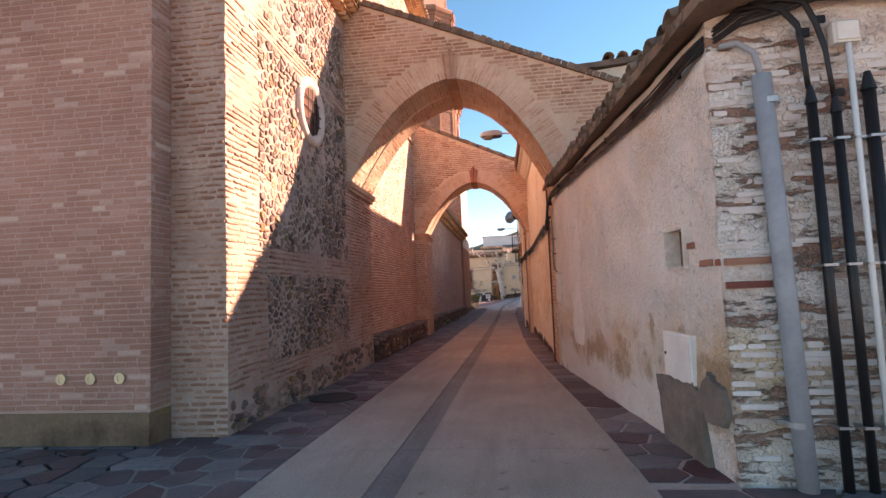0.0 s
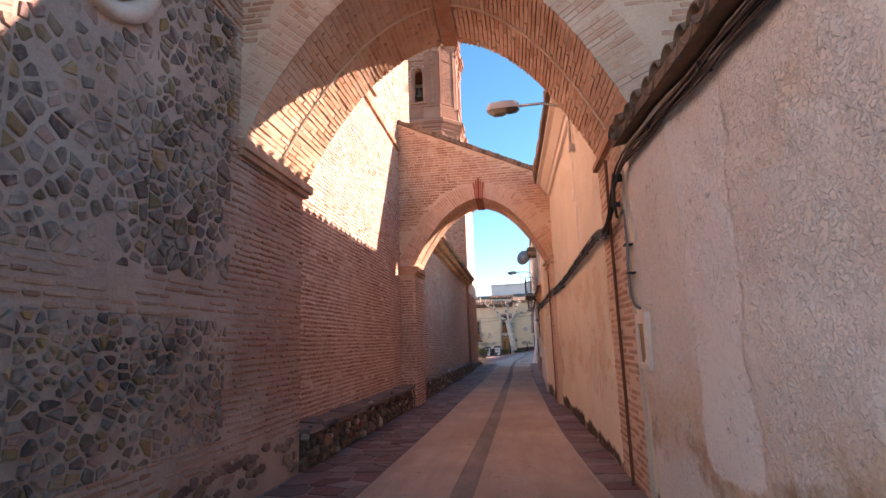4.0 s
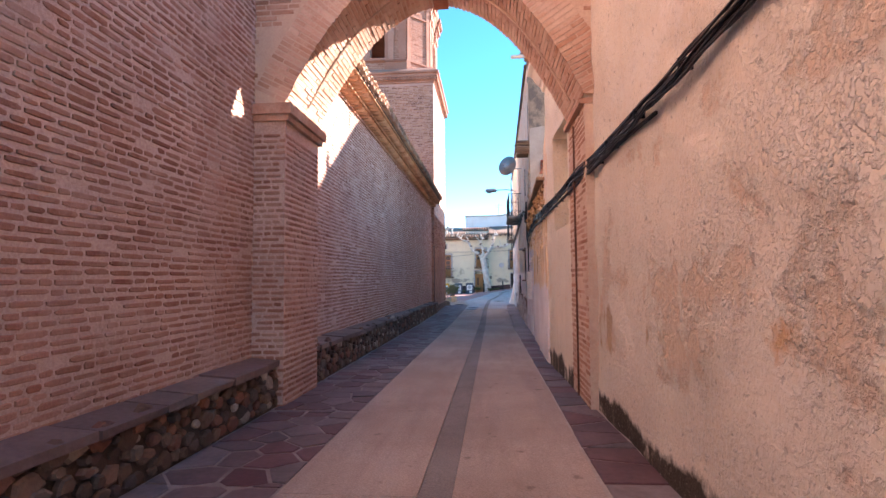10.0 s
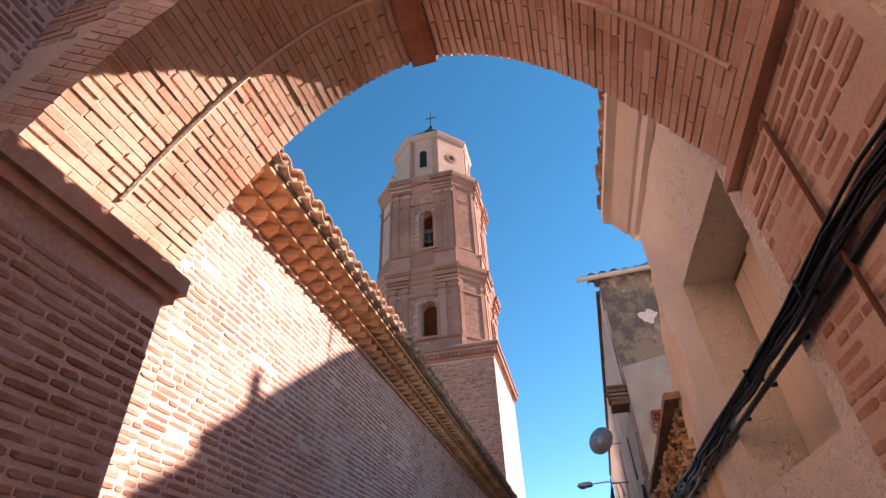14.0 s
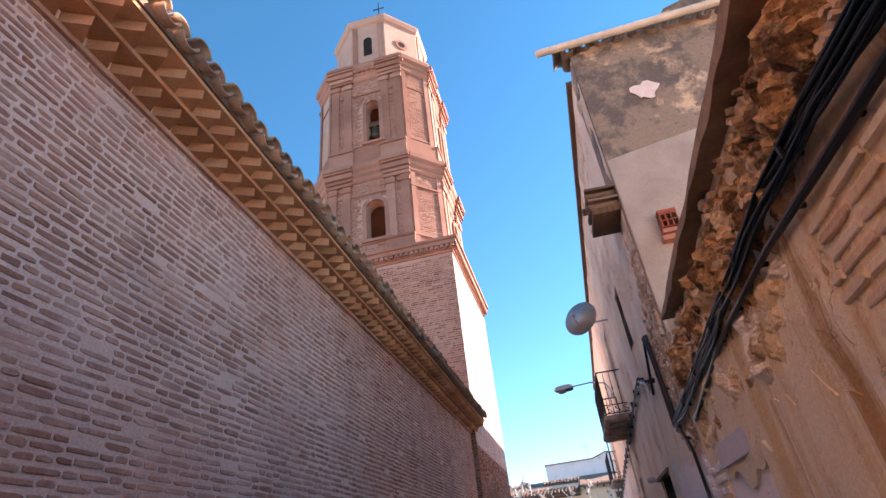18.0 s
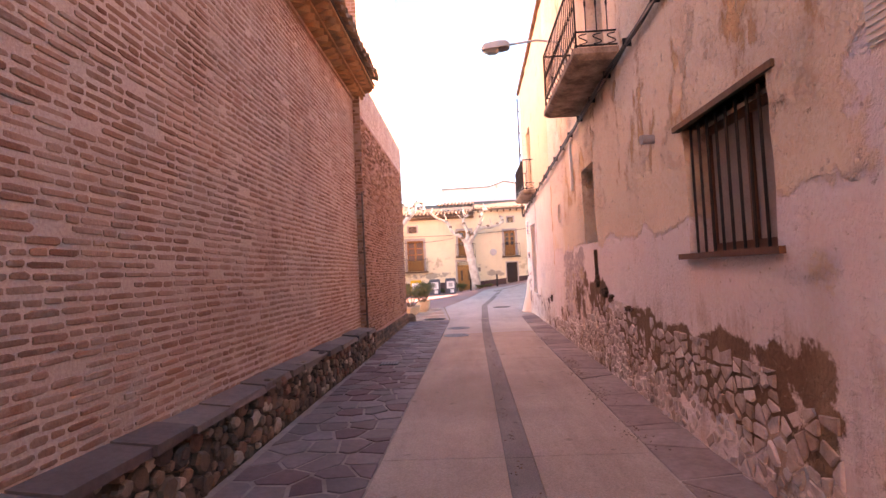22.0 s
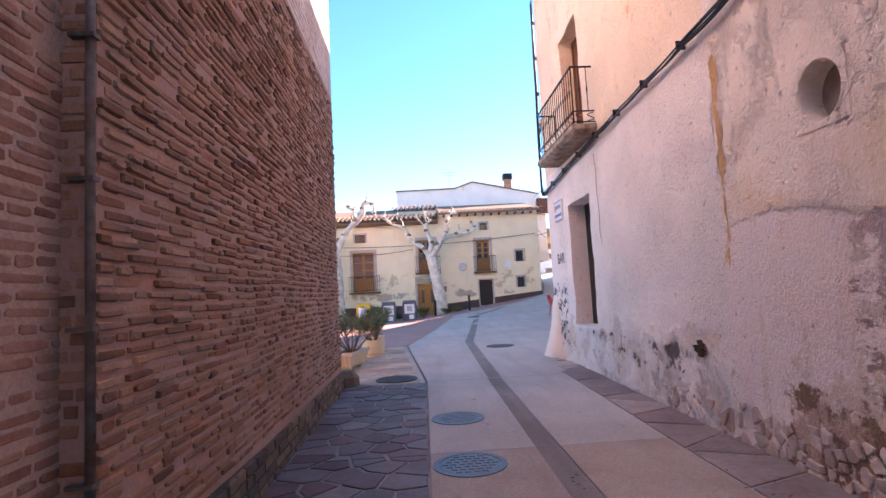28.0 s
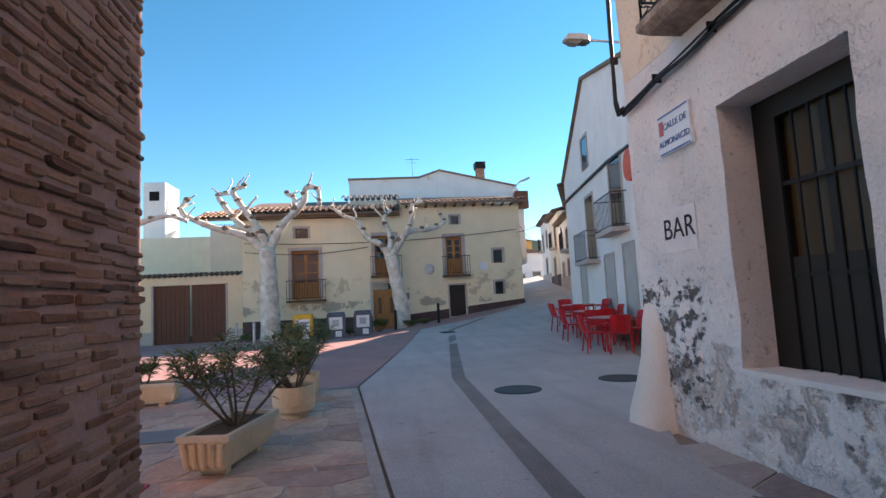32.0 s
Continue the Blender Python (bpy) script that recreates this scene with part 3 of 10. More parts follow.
def eroded(y0, y1, low, top, x_at, depth, cell=0.035, seed=0.0):
    """A cavernous face of washed-out earth, as one thick sheet on the houses' side."""
    ys = np.linspace(y0, y1, int((y1 - y0) / cell) + 1)
    m = 22
    sh = Shape()
    for side in (0, 1):
        for y in ys:
            for j in range(m + 1):
                z = low(y) + (top(y) - low(y)) * j / m
                q = (y * 2.6 + seed, z * 2.6, 1.0)
                d = noise.noise(q) + 0.7 * noise.noise((y * 7 + seed, z * 8, 3.0)) - 0.9 * max(0.0, noise.noise((y * 15 + seed, z * 15, 7.0))) + 0.25 * noise.noise((y * 31, z * 31, seed))
                edge = min(1.0, 5.0 * min(j, m - j) / m, 4 * (y - y0), 4 * (y1 - y))
                sh.v.append((x_at(y) + (0.12 if side else -depth * (0.25 + d) * edge + 0.02 * (1 - edge)), y, z))
    k, n = m + 1, len(ys)
    for i in range(n - 1):
        for j in range(m):
            a = i * k + j
            sh.f.append((a, a + k, a + k + 1, a + 1))
            a += n * k
            sh.f.append((a, a + 1, a + k + 1, a + k))
    for i in range(n - 1):
        for j in (0, m):
            a = i * k + j
            sh.f.append((a, a + k, a + k + n * k, a + n * k) if j else (a, a + n * k, a + k + n * k, a + k))
    return sh


def wall_sheet(p0, p1, z0, z1, thick, openings=(), cell=0.25, rough=0.012, seed=0.0, top=None, away=1.0, bottom=None):
    """An upright wall from p0 to p1 with real thickness behind its front (to the right of the way p0 to p1 for away=1), openings
    (u0, u1, z0, z1) through it, and a slightly uneven front. top(u): height of the wall there."""
    p0, p1 = Vector((p0[0], p0[1], 0)), Vector((p1[0], p1[1], 0))
    width = (p1 - p0).length
    u = (p1 - p0) / width
    back = Vector((u.y, -u.x, 0)) * away
    us = {0.0, width}
    zs = {z0, z1}
    for a, b, c, d in openings:
        us |= {a, b}
        zs |= {c, d}
    def fill(s):
        s = sorted(s)
        out = []
        for a, b in zip(s, s[1:]):
            k = max(1, int(round((b - a) / cell)))
            out += [a + (b - a) * i / k for i in range(k)]
        return out + [s[-1]]
    us, zs = fill(us), fill(zs)
    edges = {round(v, 5) for o in openings for v in o}
    sh = Shape()
    index = {}
    def hgt(a, z):
        lo = bottom(a) if bottom else z0
        hi = top(a) if top else z1
        if top or bottom:
            return lo + (z - z0) / (z1 - z0) * (hi - lo)
        return z
    def vert(i, j, side):
        key = (i, j, side)
        if key not in index:
            a, z = us[i], zs[j]
            z = hgt(a, z)
            d = 0.0
            if side == 0:
                q = p0 + u * a
                d = rough * (noise.noise((q.x * 1.7 + seed, q.y * 1.7, z * 1.7)) + 0.5 * noise.noise((q.x * 5 + seed, q.y * 5, z * 5)))
            q = p0 + u * a + back * (thick if side else -d)
            index[key] = len(sh.v)
            sh.v.append((q.x, q.y, z))
        return index[key]
    def hole(i, j):
        if not (0 <= i < len(us) - 1 and 0 <= j < len(zs) - 1):
            return True
        a, z = (us[i] + us[i + 1]) / 2, (zs[j] + zs[j + 1]) / 2
        return any(o[0] < a < o[1] and o[2] < z < o[3] for o in openings)
    for i in range(len(us) - 1):
        for j in range(len(zs) - 1):
            if hole(i, j):
                continue
            for side in (0, 1):
                q = [vert(i, j, side), vert(i + 1, j, side), vert(i + 1, j + 1, side), vert(i, j + 1, side)]
                sh.f.append(tuple(q if side == 0 else q[::-1]))
            for di, dj, (a, b) in ((-1, 0, ((i, j), (i, j + 1))), (1, 0, ((i + 1, j + 1), (i + 1, j))), (0, -1, ((i + 1, j), (i, j))), (0, 1, ((i, j + 1), (i + 1, j + 1)))):
                if hole(i + di, j + dj):
                    sh.f.append((vert(*a, 0), vert(*b, 0), vert(*b, 1), vert(*a, 1)))
    return sh


def eave_tiles(parent, p0, p1, z, out, slope, spacing=0.24, r=0.10, length=0.5, rows=2, mat=None, name="roof_tile", dark=None, lift=0.0):
    """Barrel tiles along an eave from p0 to p1, their mouths at the edge and their backs rising towards -out."""
    mat = mat or clay_tile
    p0, p1 = Vector((p0[0], p0[1], 0)), Vector((p1[0], p1[1], 0))
    width = (p1 - p0).length
    u, o = (p1 - p0) / width, Vector((out[0], out[1], 0)).normalized()
    n = 7
    def arc(flip, rr, t):
        rings = []
        for s, k in ((0.0, 1.0), (length, 0.86)):
            for rad in (rr * k, (rr - t) * k):
                rings.append([(rad * math.cos(math.pi * j / n) * 1.0, -s, s * slope + flip * rad * math.sin(math.pi * j / n)) for j in range(n + 1)])
        a, b, c, d = rings
        v = a + b + c + d
        m = n + 1
        f = []
        for j in range(n):
            f += [(j, j + 1, 2 * m + j + 1, 2 * m + j), (m + j + 1, m + j, 3 * m + j, 3 * m + j + 1), (j + 1, j, m + j, m + j + 1), (2 * m + j, 2 * m + j + 1, 3 * m + j + 1, 3 * m + j)]
        f += [(0, 2 * m, 3 * m, m), (n, m + n, 3 * m + n, 2 * m + n)]
        return Shape().add(v, f)
    cover = arc(1, r, 0.016).mesh(name, mat, True)
    pan = arc(-1, r * 0.95, 0.016).mesh(name, mat, True)
    turn = Matrix(((u.x, o.x, 0), (u.y, o.y, 0), (0, 0, 1))).to_4x4()
    k = int(width / spacing)
    for row in range(rows):
        for i in range(k + 1):
            a = min(width, (i + 0.5 * 0) * spacing)
            q = p0 + u * a - o * (row * length * 0.82 + random.uniform(-0.02, 0.02))
            zz = z + row * length * 0.82 * slope + 0.02 * row
            for me, dz, da in ((cover, 0.055, 0.0), (pan, 0.05, spacing / 2)):
                if da and i == k:
                    continue
                ob = new(name, me)
                ob.matrix_world = Matrix.Translation((q.x + u.x * da, q.y + u.y * da, zz + dz + lift)) @ turn @ pose(0, 0, 0, 0, 0, random.uniform(-2, 2))
                under(ob, parent)


def cells(poly, seeds):
    """Voronoi cells of the seeds, cut to the polygon: lists of corner points."""
    out = []
    for i, s in enumerate(seeds):
        c = list(poly)
        order = sorted((q for j, q in enumerate(seeds) if j != i), key=lambda q: (q[0] - s[0]) ** 2 + (q[1] - s[1]) ** 2)[:16]
        for q in order:
            mx, my, dx, dy = (s[0] + q[0]) / 2, (s[1] + q[1]) / 2, q[0] - s[0], q[1] - s[1]
            side = [((p[0] - mx) * dx + (p[1] - my) * dy) for p in c]
            new_c = []
            for k in range(len(c)):
                a, b, da, db = c[k], c[(k + 1) % len(c)], side[k], side[(k + 1) % len(c)]
                if da <= 0:
                    new_c.append(a)
                if (da < 0 < db) or (db < 0 < da):
                    t = da / (da - db)
                    new_c.append((a[0] + (b[0] - a[0]) * t, a[1] + (b[1] - a[1]) * t))
            c = new_c
            if len(c) < 3:
                break
        if len(c) >= 3:
            out.append(c)
    return out


def shrink(c, d):
    """The cell with its edges drawn in by about d."""
    cx, cy = sum(p[0] for p in c) / len(c), sum(p[1] for p in c) / len(c)
    r = sum(math.hypot(p[0] - cx, p[1] - cy) for p in c) / len(c)
    k = max(0.4, 1 - d / max(0.03, r))
    return [(cx + (p[0] - cx) * k, cy + (p[1] - cy) * k) for p in c]


def flags(parent, strip, size, mat, joint=0.018, thick=0.012, name="flagstone", stretch=1.0):
    """Crazy paving over a strip: rows of (y, x of one side, x of the other)."""
    y0, y1 = strip[0][0], strip[-1][0]
    seeds = []
    y = y0
    L, Rr = [(r[0], r[1]) for r in strip], [(r[0], r[2]) for r in strip]
    row = 0
    while y < y1:
        a, b = lerp_table(L, y), lerp_table(Rr, y)
        k = max(1, int(round((b - a) / size)))
        for i in range(k):
            seeds.append((a + (b - a) * (i + 0.5 + (0.25 if row % 2 else -0.1)) / k + random.uniform(-0.3, 0.3) * size, y + random.uniform(-0.36, 0.36) * size * stretch))
        y += size * stretch
        row += 1
    # cut in short lengths, so that each outline is convex enough
    count = 0
    for (ya, la, ra), (yb, lb, rb) in zip(strip, strip[1:]):
        poly = [(la, ya), (ra, ya), (rb, yb), (lb, yb)]
        mine = [s for s in seeds if ya - size <= s[1] < yb + size]
        for c in cells(poly, mine):
            c = shrink(c, joint)
            area = abs(sum(c[k][0] * c[(k + 1) % len(c)][1] - c[(k + 1) % len(c)][0] * c[k][1] for k in range(len(c)))) / 2
            if area < 0.006:
                continue
            cx, cy = sum(p[0] for p in c) / len(c), sum(p[1] for p in c) / len(c)
            t = thick + random.uniform(-0.004, 0.004)
            tx, ty = random.uniform(-0.012, 0.012), random.uniform(-0.012, 0.012)
            def at(p, dz, s=1.0):
                x, y = cx + (p[0] - cx) * s, cy + (p[1] - cy) * s
                return (x - cx, y - cy, ground_z(x, y) - ground_z(cx, cy) + dz + tx * (x - cx) + ty * (y - cy))
            sh = Shape().loft([[at(p, -0.02) for p in c], [at(p, t - 0.004) for p in c], [at(p, t, 0.97) for p in c]])
            ob = new(name, sh.mesh(name, mat))
            ob.location = (cx, cy, ground_z(cx, cy))
            under(ob, parent)
            count += 1
    return count

# ---- ground, lane, pavements ----
def sheet(x0, x1, y0, y1, step, dz, mat, name):
    xs = np.linspace(x0, x1, max(2, int((x1 - x0) / step) + 1))
    ys = np.linspace(y0, y1, max(2, int((y1 - y0) / step) + 1))
    sh = Shape()
    sh.v = [(x, y, ground_z(x, y) + dz) for y in ys for x in xs]
    k = len(xs)
    sh.f = [(j * k + i, j * k + i + 1, (j + 1) * k + i + 1, (j + 1) * k + i) for j in range(len(ys) - 1) for i in range(k - 1)]
    return sh


def ribbon(rows, dz, across=6, step=0.5, thick=0.03):
    """A strip that follows the ground: rows of (y, x0, x1)."""
    ys = np.arange(rows[0][0], rows[-1][0] + 1e-6, step)
    if ys[-1] < rows[-1][0] - 1e-3:
        ys = np.append(ys, rows[-1][0])
    L, R = [(r[0], r[1]) for r in rows], [(r[0], r[2]) for r in rows]
    sh = Shape()
    rings = []
    for y in ys:
        a, b = lerp_table(L, y), lerp_table(R, y)
        top = [(a + (b - a) * i / across, y, ground_z(a + (b - a) * i / across, y) + dz) for i in range(across + 1)]
        rings.append(top + [(b, y, ground_z(b, y) + dz - thick), (a, y, ground_z(a, y) + dz - thick)])
    return sh.loft(rings)


# one sheet of earth to the horizon, finer where the place is
far = Shape()
gx = sorted({-600.0, -200.0, -80.0, -40.0, *np.arange(-24, 25, 1.5).tolist(), 40.0, 80.0, 200.0, 600.0})
gy = sorted({-300.0, -80.0, -30.0, *np.arange(-12, 110, 1.5).tolist(), 160.0, 300.0, 800.0})
far.v = [(x, y, min(ground_z(min(x, 14.0), min(y, 96.0)), 3.0) - 0.03) for y in gy for x in gx]
far.f = [(j * len(gx) + i, j * len(gx) + i + 1, (j + 1) * len(gx) + i + 1, (j + 1) * len(gx) + i) for j in range(len(gy) - 1) for i in range(len(gx) - 1)]
ground = solid("ground", far, earth, "bare earth ground that carries the lane and the square", "ground", kind="structure")

ROAD_L = [(-8, -1.9), (4, -1.82), (15, -1.68), (29, -1.64), (38, -1.55), (42.7, -1.5)]
ROAD_R = [(-8, 0.95), (4.6, 0.85), (6.8, 0.74), (10, 0.52), (15, 0.40), (29, 0.46), (38, 0.58), (42.7, 0.75)]
lane_rows = [(y, lerp_table(ROAD_L, y), lerp_table(ROAD_R, y)) for y in np.linspace(-8, 42.7, 40)]
DRAIN = [(-8, -1.25), (4.3, -0.86), (15, -0.67), (29, -0.545), (38, -0.50), (42.7, -0.42)]
road = tagged(new("road"), "smooth brownish concrete lane with a darker drainage strip", "road", kind="structure")
joints = [-8.0, -2.5, 4.45, 9.6, 14.9, 20.2, 25.6, 30.4, 35.0, 38.9, 42.7]
for a, b in zip(joints, joints[1:]):
    for side in (0, 1):
        rows = []
        for y in np.linspace(a + 0.004, b - 0.004, 8):
            d = lerp_table(DRAIN, y)
            rows.append((y, lerp_table(ROAD_L, y), d - 0.112) if side == 0 else (y, d + 0.112, lerp_table(ROAD_R, y)))
        part("concrete_slab", ribbon(rows, 0.012, 4, 0.6), concrete_road if a < 38.5 else concrete_grey, road)
    part("drain_strip", ribbon([(y, lerp_table(DRAIN, y) - 0.108, lerp_table(DRAIN, y) + 0.108) for y in np.linspace(a + 0.004, b - 0.004, 8)], 0.004, 2, 0.6), concrete_drain, road, "grey concrete drainage strip")

# the square: concrete carriageway, red paving, warm crazy paving
def area(poly, dz, mat, name, parent, label="", thick=0.03):
    """A flat-lying outline (x, y) cut into a fine grid that follows the ground."""
    bm = bmesh.new()
    top = bm.faces.new([bm.verts.new((x, y, 0)) for x, y in poly])
    bmesh.ops.triangulate(bm, faces=bm.faces[:])
    xs, ys = [p[0] for p in poly], [p[1] for p in poly]
    for k in range(int(math.ceil(min(xs) / 2)), int(max(xs) / 2) + 1):
        bmesh.ops.bisect_plane(bm, geom=bm.verts[:] + bm.edges[:] + bm.faces[:], plane_co=(k * 2.0, 0, 0), plane_no=(1, 0, 0))
    for k in range(int(math.ceil(min(ys) / 2)), int(max(ys) / 2) + 1):
        bmesh.ops.bisect_plane(bm, geom=bm.verts[:] + bm.edges[:] + bm.faces[:], plane_co=(0, k * 2.0, 0), plane_no=(0, 1, 0))
    for v in bm.verts:
        v.co.z = ground_z(v.co.x, v.co.y) + dz
    me = bpy.data.meshes.new(name)
    bm.to_mesh(me)
    bm.free()
    me.materials.append(mat)
    return part(name, me, mat, parent, label)


plaza_road = area([(-1.5, 42.72), (0.8, 42.72), (1.0, 44.2), (1.9, 46.5), (3.4, 49.0), (5.2, 55), (6.8, 61), (8.7, 66), (12.0, 80), (15.4, 92), (12.0, 92), (7.6, 72), (6.1, 66), (5.7, 64.2), (4.2, 62.2), (2.2, 60.9), (0.1, 59.8), (-1.95, 48.7)], 0.012, concrete_grey, "plaza_road", road, "pale grey concrete carriageway")
area([(-0.52, 42.75), (-0.30, 42.75), (-0.12, 48.85), (1.12, 58.0), (2.9, 60.6), (2.7, 60.7), (0.92, 58.1), (-0.36, 48.85)], 0.017, concrete_drain, "drain_strip", road, "grey drainage strip bending across the square")
pavement = tagged(new("pavement"), "stone-flagged edges beside the lane", "pavement", kind="structure")
part("joint_bed", ribbon([(y, -3.2, lerp_table(ROAD_L, y) - 0.004) for y in np.linspace(-8, 42.7, 30)], 0.0, 4, 0.8), joint_dark, pavement)
part("joint_bed", ribbon([(y, lerp_table(ROAD_R, y) + 0.004, 1.7) for y in np.linspace(-8, 44.2, 30)], 0.0, 4, 0.8), joint_grout, pavement)
red_square = tagged(new("red_square"), "reddish paving of the small square", "paving", kind="structure")
area([(-1.99, 48.7), (0.06, 59.82), (2.2, 60.95), (4.2, 62.25), (5.6, 64.2), (5.4, 65.6), (-16, 62.5), (-16, 48.7)], 0.006, plaza_red, "red_paving", red_square)
area([(-1.53, 42.73), (-1.98, 48.68), (-16, 48.68), (-16, 42.73)], 0.0, joint_grout, "joint_bed", pavement)

# ---- plan of the lane's two sides ----
W1X, W2X, W3X, TOWX = -2.75, -2.96, -3.0, -2.86
RIGHT = [(3.65, 1.43), (9.3, 0.92), (10.65, 0.90), (17.5, 0.84), (18.4, 0.76), (20.6, 0.70), (26.3, 0.88), (32.5, 1.02), (41.0, 1.22), (45.15, 1.29)]


def wall_x(y):
    return lerp_table(RIGHT, y)


church = thing("church", "old brick church with stone plinth, flying arches and tiled eaves", "church", (-6, 20, 0))

# --- block of newer brick at the start
blockA = part("wall", Shape().box(-9.0, -3.35, 4.60, 6.5, -0.1, 7.0), mortar_new, church, "wall of neat reddish brick with pale headers")
fa = Fabric("brickwork", brick_new)
courses(fa, (-9.0, 4.60, 0.48), (1, 0, 0), (0, -1, 0), 5.65, 6.3, 0.056, 0.25, 0.011, 0.010, (0.002, 0.004), near=lambda a, z: a > 4.4 and z < 1.35)
courses(fa, (-3.35, 4.60, 0.48), (0, 1, 0), (1, 0, 0), 0.34, 6.3, 0.056, 0.25, 0.011, 0.010, (0.003, 0.006))
fa.finish(blockA, "brick")
base_a = part("plinth", Shape().box(-9.0, -3.34, 4.57, 4.95, -0.1, 0.46), plaster("moss_render", (0.24, 0.145, 0.095), [((0.11, 0.066, 0.042), 1.5, 0.45, 0.2, -1, 0.7, 0.4), ((0.24, 0.16, 0.055), 2.2, 0.52, 0.15, 0.25, 0.9, 0.2)]), church, "mossy brown rendered plinth")
for x in (-4.26, -3.95, -3.65):
    ring = Shape()
    prof = [(0.028, 0.0), (0.028, 0.016), (0.052, 0.016), (0.052, 0.0)]
    ring.loft([[(x + r * math.cos(2 * math.pi * j / 20), 4.594 - d, 0.78 + r * math.sin(2 * math.pi * j / 20)) for j in range(20)] for r, d in prof], True, False)
    ring.loft([[(x + r * math.cos(2 * math.pi * j / 20), 4.594 - d, 0.78 + r * math.sin(2 * math.pi * j / 20)) for j in range(20)] for r, d in [(0.027, 0.0), (0.027, 0.008)]])
    solid("wall_ring", ring, plain("brass_ring", (0.62, 0.55, 0.36), 0.4, 0.3), "pale round metal socket let into the brick wall", "wall socket", "three sockets")

# --- first wall: rubble panels between brick bands
w1 = part("wall", wall_sheet((W1X, 4.9), (W1X, 10.58), -0.1, 6.5, 0.6, [], 0.3, 0.02, 3, away=-1.0), mortar_grey, church, "weathered wall of rubble panels and brick bands")
f1 = Fabric("brickwork", brick_old)
PANELS = [(0.95, 3.95, 0.72, 1.75), (0.75, 3.95, 2.05, 4.6), (0.9, 3.95, 4.85, 6.2)]


def in_panel(a, z):
    return any(p[0] + 0.1 * math.sin(z * 9) < a < p[1] + 0.12 * math.sin(z * 11) and p[2] < z < p[3] for p in PANELS)


OC = (2.35, 4.18, 0.50)
courses(f1, (W1X, 4.9, 0.0), (0, 1, 0), (1, 0, 0), 5.68, 6.5, 0.062, 0.25, 0.024, 0.022, (0.002, 0.016),
        keep=lambda a, z, h: not in_panel(a, z) and math.hypot(a - OC[0], (z - OC[1])) > OC[2] and z > 0.5 + 0.1 * math.sin(a * 3), near=lambda a, z: 0.9 < z < 2.6 and a > 3.9, missing=0.05, worn=0.85, rag=0.009)
courses(f1, (-3.35, 4.9, 0.0), (1, 0, 0), (0, -1, 0), 0.60, 6.5, 0.062, 0.2, 0.022, 0.022, (0.002, 0.02), missing=0.05, worn=0.85, rag=0.009)
f1.finish(w1, "brick")
s1 = Fabric("stonework", rubble)
for p in PANELS:
    wall_rubble(s1, 4.9 + p[0] - 0.05, 4.9 + p[1] + 0.05, lambda y: p[2], lambda y: p[3], 0.115 if p[2] < 1 else 0.14, lambda y: W1X, (0.004, 0.026), 0.93, 0.016, 0.58, near=lambda y, z: p[2] < 1, side=1, skip=lambda y, z: math.hypot(y - 4.9 - OC[0], z - OC[1]) < OC[2] + 0.03)
for k in range(150):
    a = random.uniform(0.05, 5.6)
    s1.stone((W1X, 4.9, 0.0), (0, 1, 0), (1, 0, 0), a, random.uniform(0.1, 0.5), random.uniform(0.05, 0.12), random.uniform(0.03, 0.06), random.uniform(0.008, 0.03))
s1.finish(w1, "stone")
# round window: brick and plaster surround, iron bars, dark pane
oy, oz = 4.9 + OC[0], OC[1]
oculus = part("window", Shape().loft([[(W1X + d, oy + r * math.cos(2 * math.pi * j / 32), oz + r * math.sin(2 * math.pi * j / 32)) for j in range(32)] for r, d in [(0.50, -0.05), (0.50, 0.055), (0.40, 0.06), (0.335, -0.02), (0.33, -0.4)]], True, False), weathered("oculus_ring", (0.62, 0.45, 0.37), (0.72, 0.56, 0.48), 4, 40), church, "round window with a pale pink moulded rim", True)
part("pane", Shape().loft([[(W1X + 0.022 + d, oy + 0.345 * math.cos(2 * math.pi * j / 24), oz + 0.345 * math.sin(2 * math.pi * j / 24)) for j in range(24)] for d in (-0.012, 0)]), weathered("brick_fill", (0.10, 0.04, 0.03), (0.15, 0.065, 0.045), 3, 40), oculus)
bars = Shape()
for k in (-0.16, 0.0, 0.16):
    h = math.sqrt(0.34 ** 2 - k * k)
    bars.tube([(W1X + 0.045, oy + k, oz - h), (W1X + 0.045, oy + k, oz + h)], 0.007, 6)
    bars.tube([(W1X + 0.045, oy - h, oz + k), (W1X + 0.045, oy + h, oz + k)], 0.009, 6)
part("grille", bars, iron, oculus, "thin iron grille")

# --- second wall: church flank with ogive window
W2TOP = 11.4
w2 = part("wall", wall_sheet((W2X, 10.58), (W2X, 18.9), -0.1, W2TOP, 0.7, [(2.92, 4.18, 6.95, 8.75)], 0.4, 0.004, 7, away=-1.0), mortar_pink, church, "tall flank wall of thin reddish brick")
part("wall", Shape().box(W2X - 9, W2X - 0.7, 18.3, 18.9, 4, W2TOP), mortar_tower, church)
f2 = Fabric("brickwork", brick_old)


def ogive(a, z):
    """Inside the pointed opening of the flank wall."""
    c, half, spring, top = 3.55, 0.60, 7.75, 8.72
    if z < 6.95 or z > top:
        return False
    if z < spring:
        return abs(a - c) < half
    return abs(a - c) < half * math.sqrt(max(0.0, 1 - ((z - spring) / (top - spring)) ** 1.7))


courses(f2, (W2X, 10.58, 0.42), (0, 1, 0), (1, 0, 0), 8.32, W2TOP - 0.5, 0.062, 0.235, 0.015, 0.020, (0.002, 0.010), jit=0.008, keep=lambda a, z, h: not (2.85 - h < a < 4.25 + h and 6.5 < z < 8.4), near=lambda a, z: 0.1 < z < 1.5 and 3.0 < a < 6.8, missing=0.03, worn=0.8, rag=0.008)
